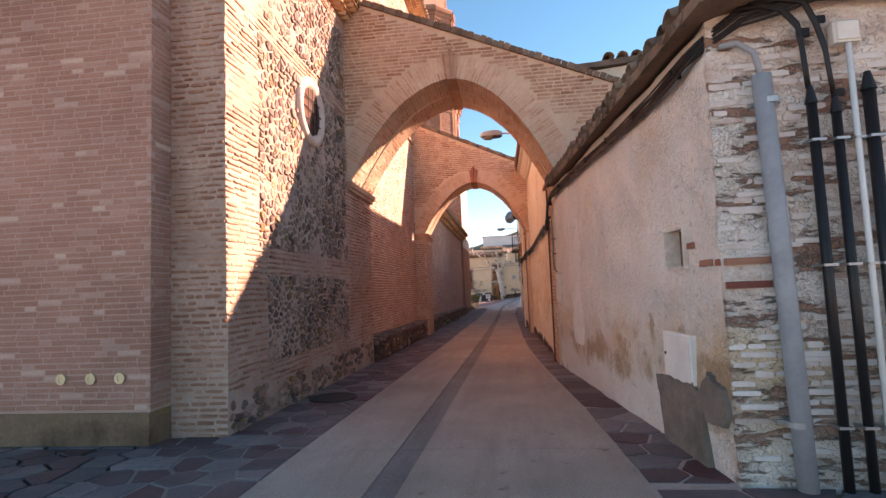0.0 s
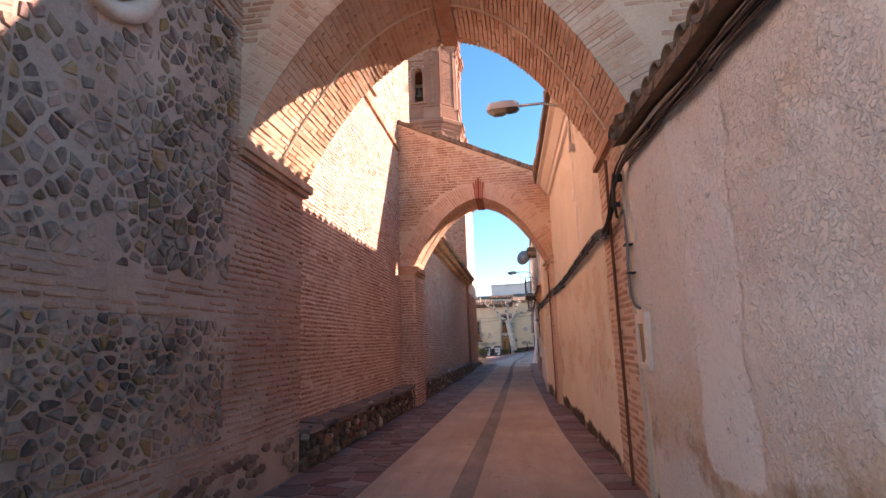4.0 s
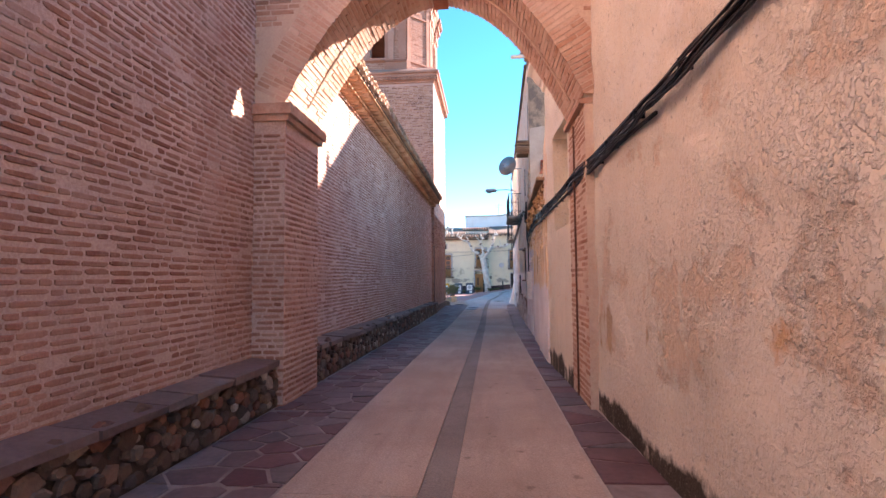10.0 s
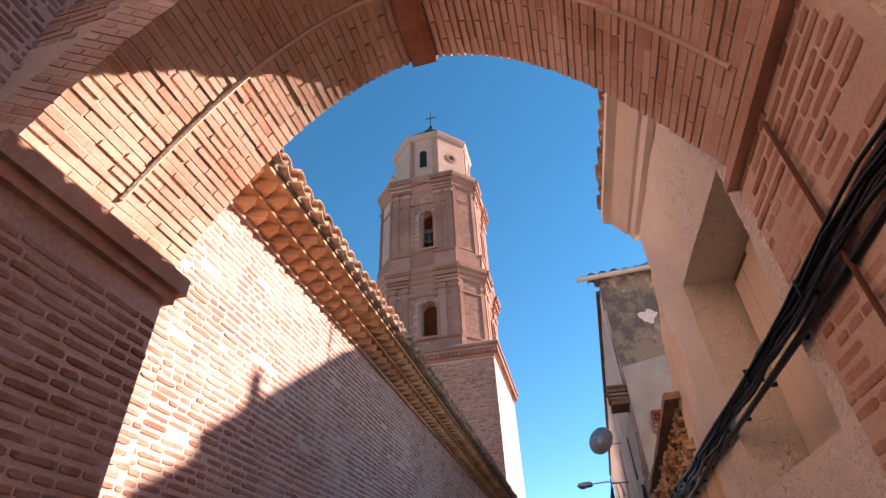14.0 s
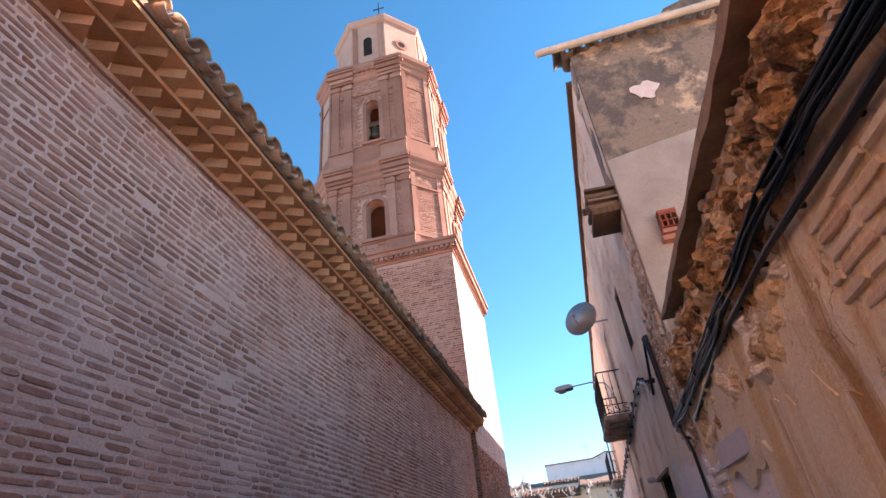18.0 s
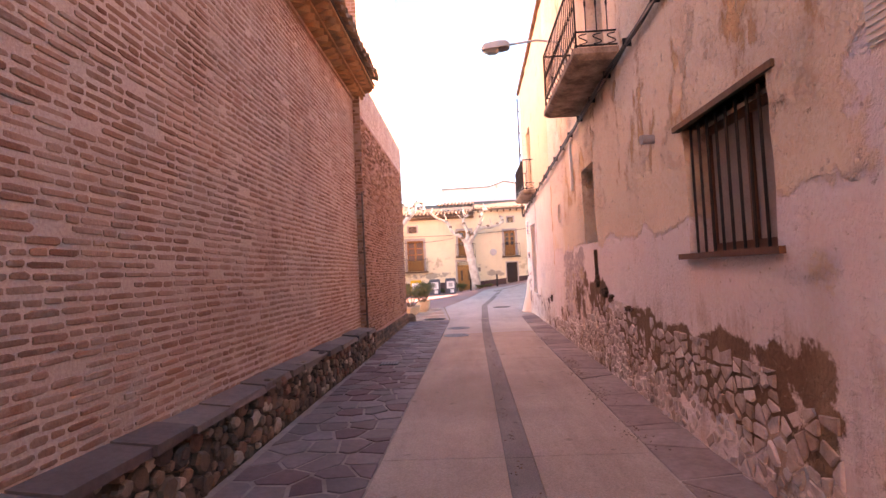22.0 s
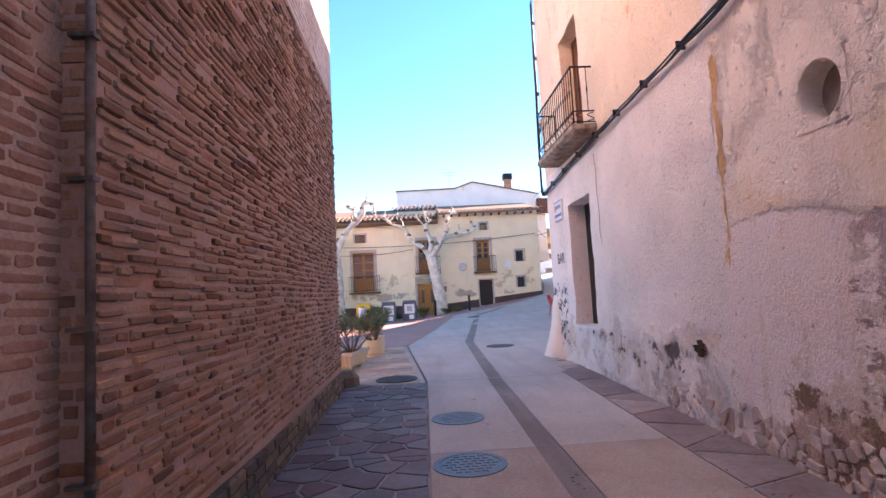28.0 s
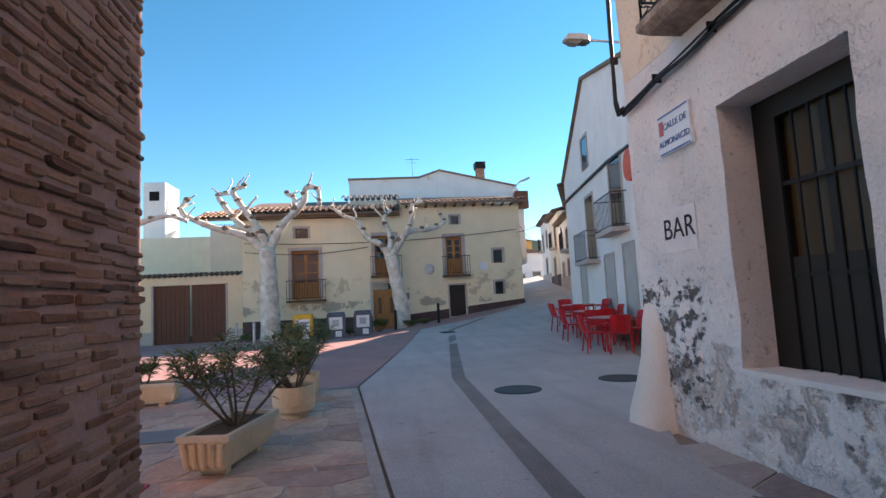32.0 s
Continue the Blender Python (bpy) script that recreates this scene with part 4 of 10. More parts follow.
# brick jambs that shape the pointed opening
jamb = Shape()
N = 14
for s in (-1, 1):
    edge = [(0.60, 6.95), (0.60, 7.75)] + [(0.60 * math.sqrt(max(0.0, 1 - (k / N) ** 1.7)), 7.75 + 0.97 * k / N) for k in range(1, N + 1)]
    outer = [(0.66, 6.95)] + [(0.66, z) for e, z in edge[1:]]
    jamb.loft([[(W2X - 0.5, 14.13 + s * e, z), (W2X + 0.008, 14.13 + s * e, z), (W2X + 0.008, 14.13 + s * 0.70, z), (W2X - 0.5, 14.13 + s * 0.70, z)] for e, z in edge])
win_ogive = part("window", jamb, brick_tower, church, "pointed window with stepped brick reveal")
part("sill", Shape().box(W2X - 0.4, W2X + 0.07, 10.58 + 2.75, 10.58 + 4.35, 6.85, 6.95), brick_arch, win_ogive)
inner = Shape()
for s in (-1, 1):
    inner.box(W2X - 0.45, W2X - 0.28, 10.58 + 3.55 + s * 0.40 - 0.05, 10.58 + 3.55 + s * 0.40 + 0.05, 6.95, 8.3)
part("frame", inner, brick_arch, win_ogive)
part("pane", Shape().box(W2X - 0.44, W2X - 0.42, 10.58 + 2.95, 10.58 + 4.15, 6.95, 8.7), glass, win_ogive)
f2.finish(w2, "brick")
part("string_course", Shape().prism([(W2X - 0.02, 6.42), (W2X + 0.06, 6.44), (W2X + 0.08, 6.52), (W2X - 0.02, 6.56)], "y", 10.6, 17.4), brick_arch, church, "moulded brick string course")

# --- third wall: lower aisle with tiled eave
W3TOP = 4.79
w3 = part("wall", wall_sheet((W3X, 18.6), (W3X, 36.35), -0.4, W3TOP + 0.25, 0.7, [], 0.5, 0.004, 11, away=-1.0), mortar_pink, church, "long aisle wall of thin worn brick")
f3 = Fabric("brickwork", brick_old)
courses(f3, (W3X, 18.6, 0.10), (0, 1, 0), (1, 0, 0), 17.9, W3TOP - 0.10, 0.062, 0.235, 0.015, 0.018, (0.002, 0.008), jit=0.008, near=lambda a, z: 0.1 < z < 1.5 and 9.2 < a < 13.0, missing=0.03, worn=0.8, rag=0.008)
f3.finish(w3, "brick")

# --- stone plinth with slab coping along the second and third walls
plinth = part("plinth", Shape().loft([[(-3.1, y, ground_z(-2.7, y) - 0.15), (lerp_table([(10, -2.68), (18, -2.66), (27, -2.78), (33, -2.78), (36, -2.74)], y), y, ground_z(-2.7, y) - 0.15), (lerp_table([(10, -2.72), (18, -2.70), (27, -2.82), (33, -2.82), (36, -2.78)], y), y, ground_z(-2.7, y) + lerp_table([(10, 0.42), (18, 0.46), (30, 0.50), (36, 0.46)], y)), (-3.1, y, ground_z(-2.7, y) + lerp_table([(10, 0.42), (18, 0.46), (30, 0.50), (36, 0.46)], y))] for y in np.linspace(10.6, 36.35, 40)]), plinth_earth, church, "low rubble plinth with flat stone coping")


def plinth_x(y):
    return lerp_table([(10, -2.68), (18, -2.66), (27, -2.78), (33, -2.78), (36, -2.74)], y)


def plinth_h(y):
    return ground_z(-2.7, y) + lerp_table([(10, 0.42), (18, 0.46), (30, 0.50), (36, 0.46)], y)


sp = Fabric("stonework", plinth_stone)
y = 10.65
while y < 36.3:
    h0, h1 = ground_z(-2.7, y), plinth_h(y)
    z = h0 + 0.04
    while z < h1 - 0.02:
        r = random.choice((0.04, 0.055, 0.07, 0.10))
        sp.stone((plinth_x(y) - 0.02, y, 0.0), (0, 1, 0), (1, 0, 0), random.uniform(-0.05, 0.05), z + r * 0.4, r, r * random.uniform(0.6, 0.95), random.uniform(0.02, 0.05), single=26 < y < 36.8 and len(sp.single) < 300)
        z += r * 1.5
    y += random.uniform(0.09, 0.15)
sp.finish(plinth, "stone")
y = 10.6
while y < 36.1:
    step = random.uniform(0.35, 0.75)
    xa, xb = W3X - 0.0, plinth_x(y) + random.uniform(0.02, 0.07)
    za, zb = plinth_h(y), plinth_h(y + step)
    t = random.uniform(0.035, 0.06)
    e = 0.008
    part("coping_slab", Shape().hexa([(xa, y + e, za - 0.01), (xb, y + e, za - 0.012), (xb + random.uniform(-0.03, 0.03), y + step - e, zb - 0.012), (xa, y + step - e, zb - 0.01), (xa, y + e, za + t + 0.03), (xb, y + e, za + t), (xb + random.uniform(-0.03, 0.02), y + step - e, zb + t), (xa, y + step - e, zb + t + 0.03)]), slab_stone, plinth)
    y += step

# --- pier under the second arch, and ledges
PX = -2.58
pier = part("pier", Shape().box(W2X - 0.05, PX - 0.01, 17.24, 18.38, -0.1, 3.18), mortar_pink, church, "square brick pier with a corbelled cap")
fp = Fabric("brickwork", brick_old)
courses(fp, (PX - 0.01, 17.24, -0.05), (0, 1, 0), (1, 0, 0), 1.14, 3.16, 0.066, 0.25, 0.022, 0.018, (0.002, 0.012), near=lambda a, z: z > 1.2, worn=0.7)
courses(fp, (W2X, 17.24, -0.05), (1, 0, 0), (0, -1, 0), PX - 0.01 - W2X, 3.16, 0.066, 0.2, 0.022, 0.018, (0.002, 0.012), worn=0.7)
fp.finish(pier, "brick")
part("pier_cap", Shape().box(W2X, PX + 0.04, 17.20, 18.42, 3.18, 3.25).box(W2X, PX + 0.08, 17.16, 18.46, 3.25, 3.37), brick_arch, church, "two-course corbelled brick cap")
part("ledge", Shape().box(W2X, W1X + 0.05, 9.0, 10.66, 3.34, 3.40).box(W2X, W1X + 0.09, 8.98, 10.70, 3.40, 3.50), brick_arch, church, "corbelled brick ledge")

# ---- arches over the lane ----
def arch_curve(t):
    """Drop from the crown at the share t of the half span."""
    return 0.15 * t + 0.85 * t ** 2.25


def build_arch(y0, y1, apex, left, right, ring, top_l, top_r, red_key, tone, label):
    """apex, left, right: (x, z) of the underside; top_l, top_r: ends of the sloping top."""
    a = part("arch", Shape(), tone, church, label)
    samples = []
    for side, end in ((-1, left), (1, right)):
        half, drop = abs(end[0] - apex[0]), apex[1] - end[1]
        pts = [(apex[0] + side * half * k / 48, apex[1] - drop * arch_curve(k / 48)) for k in range(49)]
        samples.append(pts)
    under_pts = samples[0][::-1] + samples[1][1:]
    # core: everything between the underside and the sloping top
    def top_at(x):
        return top_l[1] + (x - top_l[0]) / (top_r[0] - top_l[0]) * (top_r[1] - top_l[1])
    core = Shape()
    pts = [(min(under_pts[0][0], top_l[0]), under_pts[0][1])] + under_pts + [(max(under_pts[-1][0], top_r[0]), under_pts[-1][1])]
    line = [pts[0]] + [q for p, q in zip(pts, pts[1:]) if q[0] - p[0] > 1e-4]
    core.loft([[(x, y0, z + 0.015), (x, y0, top_at(x)), (x, y1, top_at(x)), (x, y1, z + 0.015)] for x, z in line])
    part("core", core, mortar_arch, a)
    # ring of radial bricks, each a box through the thickness, cut in lengths
    ringf = Shape()
    for side, pts in ((-1, samples[0]), (1, samples[1])):
        lens = [0.0]
        for p, q in zip(pts, pts[1:]):
            lens.append(lens[-1] + math.hypot(q[0] - p[0], q[1] - p[1]))
        pitch = 0.056
        k = int(lens[-1] / pitch)
        for i in range(k):
            s = (i + 0.5) * lens[-1] / k
            j = max(jj for jj in range(len(lens) - 1) if lens[jj] <= s)
            f = (s - lens[j]) / max(1e-6, lens[j + 1] - lens[j])
            x, z = pts[j][0] + f * (pts[j + 1][0] - pts[j][0]), pts[j][1] + f * (pts[j + 1][1] - pts[j][1])
            tx, tz = pts[j + 1][0] - pts[j][0], pts[j + 1][1] - pts[j][1]
            m = math.hypot(tx, tz)
            tx, tz = tx / m, tz / m
            nx, nz = (-tz, tx) if side > 0 else (tz, -tx)
            th = 0.0175
            yy = y0 - 0.012 + (0.0 if i % 2 else -0.0)
            first = 0.14 if i % 2 else 0.29
            while yy < y1 - 0.02:
                ye = min(y1 + 0.012, yy + first)
                first = 0.29
                lo = random.uniform(-0.006, 0.006)
                hi = ring + random.uniform(-0.012, 0.012)
                jt = random.uniform(-0.003, 0.003)
                def q(sgn, r, y):
                    w = th * (1 + (0.25 * (r > 0)))
                    return (x + tx * (sgn * w + jt) + nx * r, y, z + tz * (sgn * w + jt) + nz * r)
                fy = random.uniform(-0.006, 0.004)
                split = ring * (0.36 if i % 2 else 0.62)
                for ra, rb in ((lo, split - 0.008), (split + 0.008, hi)):
                    ringf.hexa([q(-1, ra, yy + 0.006 + fy), q(1, ra, yy + 0.006 + fy), q(1, ra, ye - 0.006), q(-1, ra, ye - 0.006), q(-1, rb, yy + 0.006 + fy), q(1, rb, yy + 0.006 + fy), q(1, rb, ye - 0.006), q(-1, rb, ye - 0.006)])
                    if yy > y0 + 0.05:
                        break
                yy = ye
    part("ring", ringf, brick_ring, a, "radial brick voussoirs", kind="stuff")
    # key block
    key = part("keystone", Shape().box(apex[0] - 0.095, apex[0] + 0.095, y0 + 0.02, y1 + 0.03, apex[1] - 0.035, apex[1] + 0.05), key_stain if red_key else brick_arch, a, "brown-stained key bricks" if red_key else "darker key bricks")
    for k in range(5):
        a0, a1 = -0.125 + 0.05 * k + 0.004, -0.125 + 0.05 * (k + 1) - 0.004
        lo, hi = apex[1] - 0.045 + abs(k - 2) * 0.012 + random.uniform(0, 0.012), apex[1] + ring + 0.10 - abs(k - 2) * 0.05 + random.uniform(-0.03, 0.03)
        yf = y0 - 0.03 - random.uniform(0, 0.012)
        part("key_brick", Shape().hexa([(apex[0] + v * w, yy, zz) for zz, w in ((lo, 0.82), (hi, 1.2)) for v, yy in ((a0, yf), (a1, yf), (a1, y0 + 0.1), (a0, y0 + 0.1))]), brick_red if red_key else brick_arch, key)
    # a pale rib of mortar along the middle of the underside
    rib = Shape()
    rib.tube([(x, (y0 + y1) / 2, z - 0.006) for x, z in under_pts[2:-2]], 0.016, 6)
    part("rib", rib, mortar_arch, a, "pale mortar seam along the underside")
    # brick rows on the front
    fab = Fabric("brickwork", tone)
    def low(x):
        best = left[1]
        side, end = (0, left) if x < apex[0] else (1, right)
        half, drop = abs(end[0] - apex[0]), apex[1] - end[1]
        t = min(1.0, abs(x - apex[0]) / half)
        slope = drop * (0.15 + 0.85 * 2.25 * t ** 1.25) / half
        if abs(x - apex[0]) > half + ring * 0.8:
            return left[1]
        return apex[1] - drop * arch_curve(t) + ring * math.sqrt(1 + slope * slope)
    x0 = top_l[0]
    zbase = min(left[1], right[1])
    courses(fab, (x0, y0, zbase), (1, 0, 0), (0, -1, 0), top_r[0] - x0, top_l[1] - zbase, 0.066, 0.27, 0.02, 0.016, (0.002, 0.010),
            keep=lambda m, z, h: low(x0 + m - h * 0.6) < zbase + z < top_at(x0 + m + h) - 0.05 and low(x0 + m + h * 0.6) < zbase + z, near=lambda m, z: True)
    fab.finish(a, "brick")
    # coping of bricks on edge
    run = math.hypot(top_r[0] - top_l[0], top_r[1] - top_l[1])
    ux, uz = (top_r[0] - top_l[0]) / run, (top_r[1] - top_l[1]) / run
    s = 0.0
    while s < run - 0.05:
        w = random.uniform(0.10, 0.14)
        h = random.uniform(0.085, 0.11)
        c = Shape()
        ya, yb = y0 - random.uniform(0.04, 0.06), y1 + 0.05
        q = lambda d, r, y: (top_l[0] + ux * (s + d) - uz * r, y, top_l[1] + uz * (s + d) + ux * r)
        c.hexa([q(0.005, -0.01, ya), q(w - 0.005, -0.01, ya), q(w - 0.005, -0.01, yb), q(0.005, -0.01, yb), q(0.005, h, ya), q(w - 0.005, h, ya), q(w - 0.005, h, yb), q(0.005, h, yb)])
        part("coping_brick", c, clay_dark, a)
        s += w
    return a


arch_1 = build_arch(9.0, 10.55, (-0.80, 5.24), (-2.72, 3.45), (0.93, 3.45), 0.42, (-2.76, 6.92), (3.1, 4.45), False, brick_arch, "flying brick arch over the lane with sloping coping")
arch_2 = build_arch(17.24, 18.38, (-0.90, 5.04), (-2.60, 3.38), (0.74, 3.36), 0.40, (-2.98, 7.22), (0.9, 5.46), True, brick_arch, "second flying brick arch with red key bricks")

# ---- houses on the other side of the lane ----
white_old = plaster("white_old", (0.86, 0.77, 0.69), [((0.72, 0.50, 0.34), 0.9, 0.38, 0.2, -0.2, 1.9, 0.9), ((0.48, 0.32, 0.21), 1.5, 0.46, 0.12, -0.2, 1.5, 0.8), ((0.76, 0.58, 0.43), 0.9, 0.56, 0.15, 1.0, 4.0, 1.0), ((0.55, 0.38, 0.26), 2.2, 0.54, 0.06, 0.2, 1.7, 0.6, (3.6, 6.2, 0.8), 0.5), ((0.46, 0.30, 0.19), 1.6, 0.40, 0.14, 0.25, 1.25, 0.35, (3.3, 4.7, 0.4)), ((0.50, 0.34, 0.23), 1.8, 0.46, 0.10, 0.45, 1.2, 0.3, (5.2, 6.4, 0.4)), ((0.25, 0.20, 0.165), 1.3, 0.57, 0.03, -0.2, 0.5, 0.3), ((0.88, 0.82, 0.76), 0.5, 0.30, 0.05, 0.4, 3.4, 0.3, (7.4, 8.5, 0.3)), ((0.66, 0.50, 0.43), 2.0, 0.47, 0.10, -0.1, 3.4, 0.2, (2.6, 3.72, 0.05), 1.5), ((0.40, 0.21, 0.155), 2.6, 0.53, 0.04, 0.0, 3.3, 0.2, (2.6, 3.70, 0.03), 4.0), ((0.44, 0.33, 0.29), 1.2, 0.52, 0.08, -0.1, 1.2, 0.4, (2.6, 3.72, 0.05))], 1.0, 0.92, 1.7, 0.2)
brick_limed = varied("brick_limed", [(0.76, 0.69, 0.65), (0.66, 0.54, 0.49), (0.80, 0.73, 0.69), (0.70, 0.60, 0.55), (0.50, 0.30, 0.235)], 0.92, 30, 0.7, 0.01, 2.0, smear=((0.80, 0.74, 0.70), 0.9))
ochre_1 = plaster("ochre_plaster", (0.90, 0.81, 0.66), [((0.88, 0.66, 0.46), 0.6, 0.47, 0.16, 0.9, 2.2, 0.7), ((0.74, 0.46, 0.25), 1.2, 0.555, 0.10, 0.5, 1.9, 0.6), ((0.90, 0.83, 0.72), 0.9, 0.50, 0.15, 1.8, 6.5, 1.2), ((0.78, 0.62, 0.46), 1.1, 0.53, 0.05, 0.2, 2.9, 0.5, (10, 18, 0.5)), ((0.62, 0.45, 0.28), 1.6, 0.55, 0.06, 0.2, 1.5, 0.5, (10, 18, 0.5), 0.4), ((0.07, 0.055, 0.04), 1.3, 0.34, 0.10, -0.6, 0.42, 0.30)], 1.0, 0.92, 1.7, 0.12)
crumble = plaster("crumbling_earth", (0.89, 0.69, 0.47), [((0.89, 0.79, 0.67), 0.9, 0.52, 0.08, -1, 4.5, 0.5), ((0.74, 0.38, 0.16), 1.6, 0.46, 0.12, 1.8, 2.8, 0.4, None, 0.25), ((0.55, 0.26, 0.10), 3.0, 0.55, 0.08, 1.6, 2.9, 0.4, None, 0.18), ((0.89, 0.83, 0.80), 0.8, 0.36, 0.06, -1.0, 1.95, 0.4), ((0.84, 0.64, 0.42), 3.2, 0.34, 0.10, 1.0, 2.9, 0.3, (20.3, 25.2, 0.3), 0.05), ((0.74, 0.46, 0.23), 3.6, 0.47, 0.14, 1.0, 2.9, 0.3, (20.3, 25.0, 0.3), 0.05), ((0.48, 0.25, 0.105), 4.4, 0.54, 0.11, 1.2, 2.9, 0.3, (20.4, 24.4, 0.3), 0.04)], 0.7, 0.92, 0.5, 0.7)
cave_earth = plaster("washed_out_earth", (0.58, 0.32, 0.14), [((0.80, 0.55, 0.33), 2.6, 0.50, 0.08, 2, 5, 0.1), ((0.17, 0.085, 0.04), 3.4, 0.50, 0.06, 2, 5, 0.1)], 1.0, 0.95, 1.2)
orange_earth = plaster("orange_earth", (0.80, 0.52, 0.28), [((0.88, 0.72, 0.55), 1.4, 0.50, 0.08, 1, 5, 0.1), ((0.52, 0.27, 0.11), 2.6, 0.54, 0.06, 1, 5, 0.1, None, 0.4)], 0.9, 0.95, 0.8)
skin_plaster = plaster("old_skin", (0.89, 0.81, 0.77), [((0.90, 0.84, 0.81), 1.0, 0.48, 0.1, -1, 1.3, 0.4), ((0.84, 0.64, 0.42), 3.2, 0.34, 0.10, 1.0, 2.9, 0.3, (20.3, 25.2, 0.3), 0.05), ((0.74, 0.46, 0.23), 3.6, 0.47, 0.14, 1.0, 2.9, 0.3, (20.3, 25.0, 0.3), 0.05), ((0.48, 0.25, 0.105), 4.4, 0.54, 0.11, 1.2, 2.9, 0.3, (20.4, 24.4, 0.3), 0.04)], 0.5, 0.92, 0.4)
limed_rubble = plaster("limed_rubble", (0.88, 0.80, 0.77), [((0.78, 0.63, 0.54), 2.0, 0.57, 0.1, 0, 4, 0.3)], 0.6, 0.92, 0.4)
ochre_3 = plaster("ochre_over_white", (0.88, 0.72, 0.55), [
    ((0.90, 0.79, 0.65), 0.9, 0.48, 0.2, 1.5, 9, 1.0), ((0.70, 0.45, 0.26), 2.6, 0.56, 0.05, 1.7, 9, 0.6, None, 0.5), ((0.80, 0.62, 0.46), 1.3, 0.54, 0.05, 1.6, 9, 0.5), ((0.90, 0.80, 0.71), 0.7, 0.36, 0.12, 1.0, 9, 0.6, (35.2, 60, 2.0)),
    ((0.88, 0.785, 0.765), 1.2, 0.30, 0.05, -1.5, 1.78, 0.32), ((0.89, 0.79, 0.77), 1.2, 0.36, 0.06, 0.0, 2.5, 0.4, (26.0, 29.2, 0.6)),
    ((0.70, 0.57, 0.51), 3.0, 0.52, 0.12, -1.5, 1.5, 0.7, None, 0.22),
    ((0.47, 0.39, 0.39), 1.7, 0.40, 0.03, 0.0, 1.82, 0.35, (34.6, 37.6, 0.6)), ((0.54, 0.41, 0.28), 2.4, 0.50, 0.05, 0.2, 1.5, 0.3, (34.7, 37.4, 0.4)), ((0.64, 0.54, 0.51), 6.0, 0.50, 0.04, 0.1, 1.6, 0.2, (34.7, 37.6, 0.3), 2.4), ((0.34, 0.26, 0.24), 5.0, 0.54, 0.04, 0.1, 1.5, 0.2, (34.7, 37.6, 0.3), 2.4),
    ((0.21, 0.125, 0.08), 2.2, 0.39, 0.05, -0.22, 0.98, 0.36, (28.4, 33.6, 0.6)), ((0.18, 0.105, 0.068), 2.4, 0.43, 0.05, -1.5, 1.45, 0.5, (33.0, 36.4, 0.6)),
    ((0.23, 0.15, 0.105), 2.6, 0.45, 0.05, -1.5, 0.75, 0.4, (36.0, 38.6, 0.6)), ((0.72, 0.58, 0.50), 3.4, 0.53, 0.04, -0.2, 1.0, 0.3, (33.6, 38.4, 0.5)),
    ((0.09, 0.055, 0.037), 3.0, 0.46, 0.06, 0.6, 1.1, 0.25, (33.2, 34.6, 0.4)), ((0.50, 0.37, 0.30), 1.6, 0.52, 0.06, -1.5, 0.6, 0.4), ((0.66, 0.40, 0.20), 4.0, 0.43, 0.05, 1.15, 3.3, 0.15, (38.36, 38.84, 0.24), 0.35)], 1.25, 0.92, 0.9, 0.3)
white_bar = plaster("white_limewash", (0.91, 0.86, 0.83), [
    ((0.72, 0.61, 0.56), 1.0, 0.52, 0.12, -1, 1.4, 0.9), ((0.62, 0.50, 0.45), 3.0, 0.55, 0.05, -1, 0.9, 0.5), ((0.74, 0.66, 0.60), 2.2, 0.53, 0.04, -1, 1.1, 0.5), ((0.13, 0.12, 0.115), 6.5, 0.50, 0.06, -0.5, 1.75, 0.6, (43.5, 45.8, 0.6), 1.4), ((0.15, 0.13, 0.125), 2.6, 0.54, 0.05, -0.2, 0.75, 0.3, (39.0, 43.2, 0.5)),
    ((0.88, 0.72, 0.55), 0.3, 0.31, 0.04, 3.42, 9, 0.12), ((0.66, 0.42, 0.24), 1.4, 0.60, 0.08, 3.0, 9, 0.5), ((0.66, 0.40, 0.20), 4.0, 0.43, 0.05, 1.15, 3.3, 0.15, (38.36, 38.84, 0.24), 0.35)], 1.0, 0.92, 1.2, 0.35)
render_dark = plaster("dark_render", (0.27, 0.215, 0.165), [((0.60, 0.44, 0.30), 1.0, 0.54, 0.06, 4, 9, 0.6), ((0.13, 0.11, 0.095), 1.6, 0.46, 0.08, 5.3, 9, 0.4), ((0.50, 0.36, 0.25), 2.0, 0.52, 0.08, 7.0, 9, 0.3)], 0.7)
render_grey = weathered("grey_render", (0.33, 0.29, 0.25), (0.43, 0.385, 0.34), 2, 60, 0.95, 0, 0.7, 0.008)
white_clean = plaster("white_facade", (0.82, 0.80, 0.77), [((0.62, 0.58, 0.54), 1.0, 0.60, 0.15, -1, 1.4, 0.6)], 0.2)

# low white house
h0 = thing("house", "low whitewashed house with stained plaster and tiled eave", "house", (4, 6, 0.1))
N0 = (0.54, 0.86, 1.60, 1.90)
wall0 = part("wall", wall_sheet((1.43, 3.65), (0.92, 9.3), 0.0, 3.22, 0.5, [N0], 0.16, 0.035, 1.0), white_old, h0, "stained peeling white plaster wall")
part("niche_back", Shape().box(1.445, 1.485, 4.12, 4.58, 1.54, 1.96), weathered("niche_ochre", (0.09, 0.05, 0.028), (0.20, 0.13, 0.06), 6, 40), h0, "dark ochre back of a small niche")
niche = Shape()
for a, b, c, d in ((4.17, 4.53, 1.58, 1.605), (4.17, 4.53, 1.895, 1.915), (4.17, 4.19, 1.605, 1.895), (4.505, 4.53, 1.605, 1.895)):
    niche.box(wall_x(a) - 0.025, wall_x(a) + 0.14, a, b, c, d)
part("niche_frame", niche, weathered("niche_frame", (0.60, 0.50, 0.42), (0.78, 0.68, 0.60), 9, 50), h0)
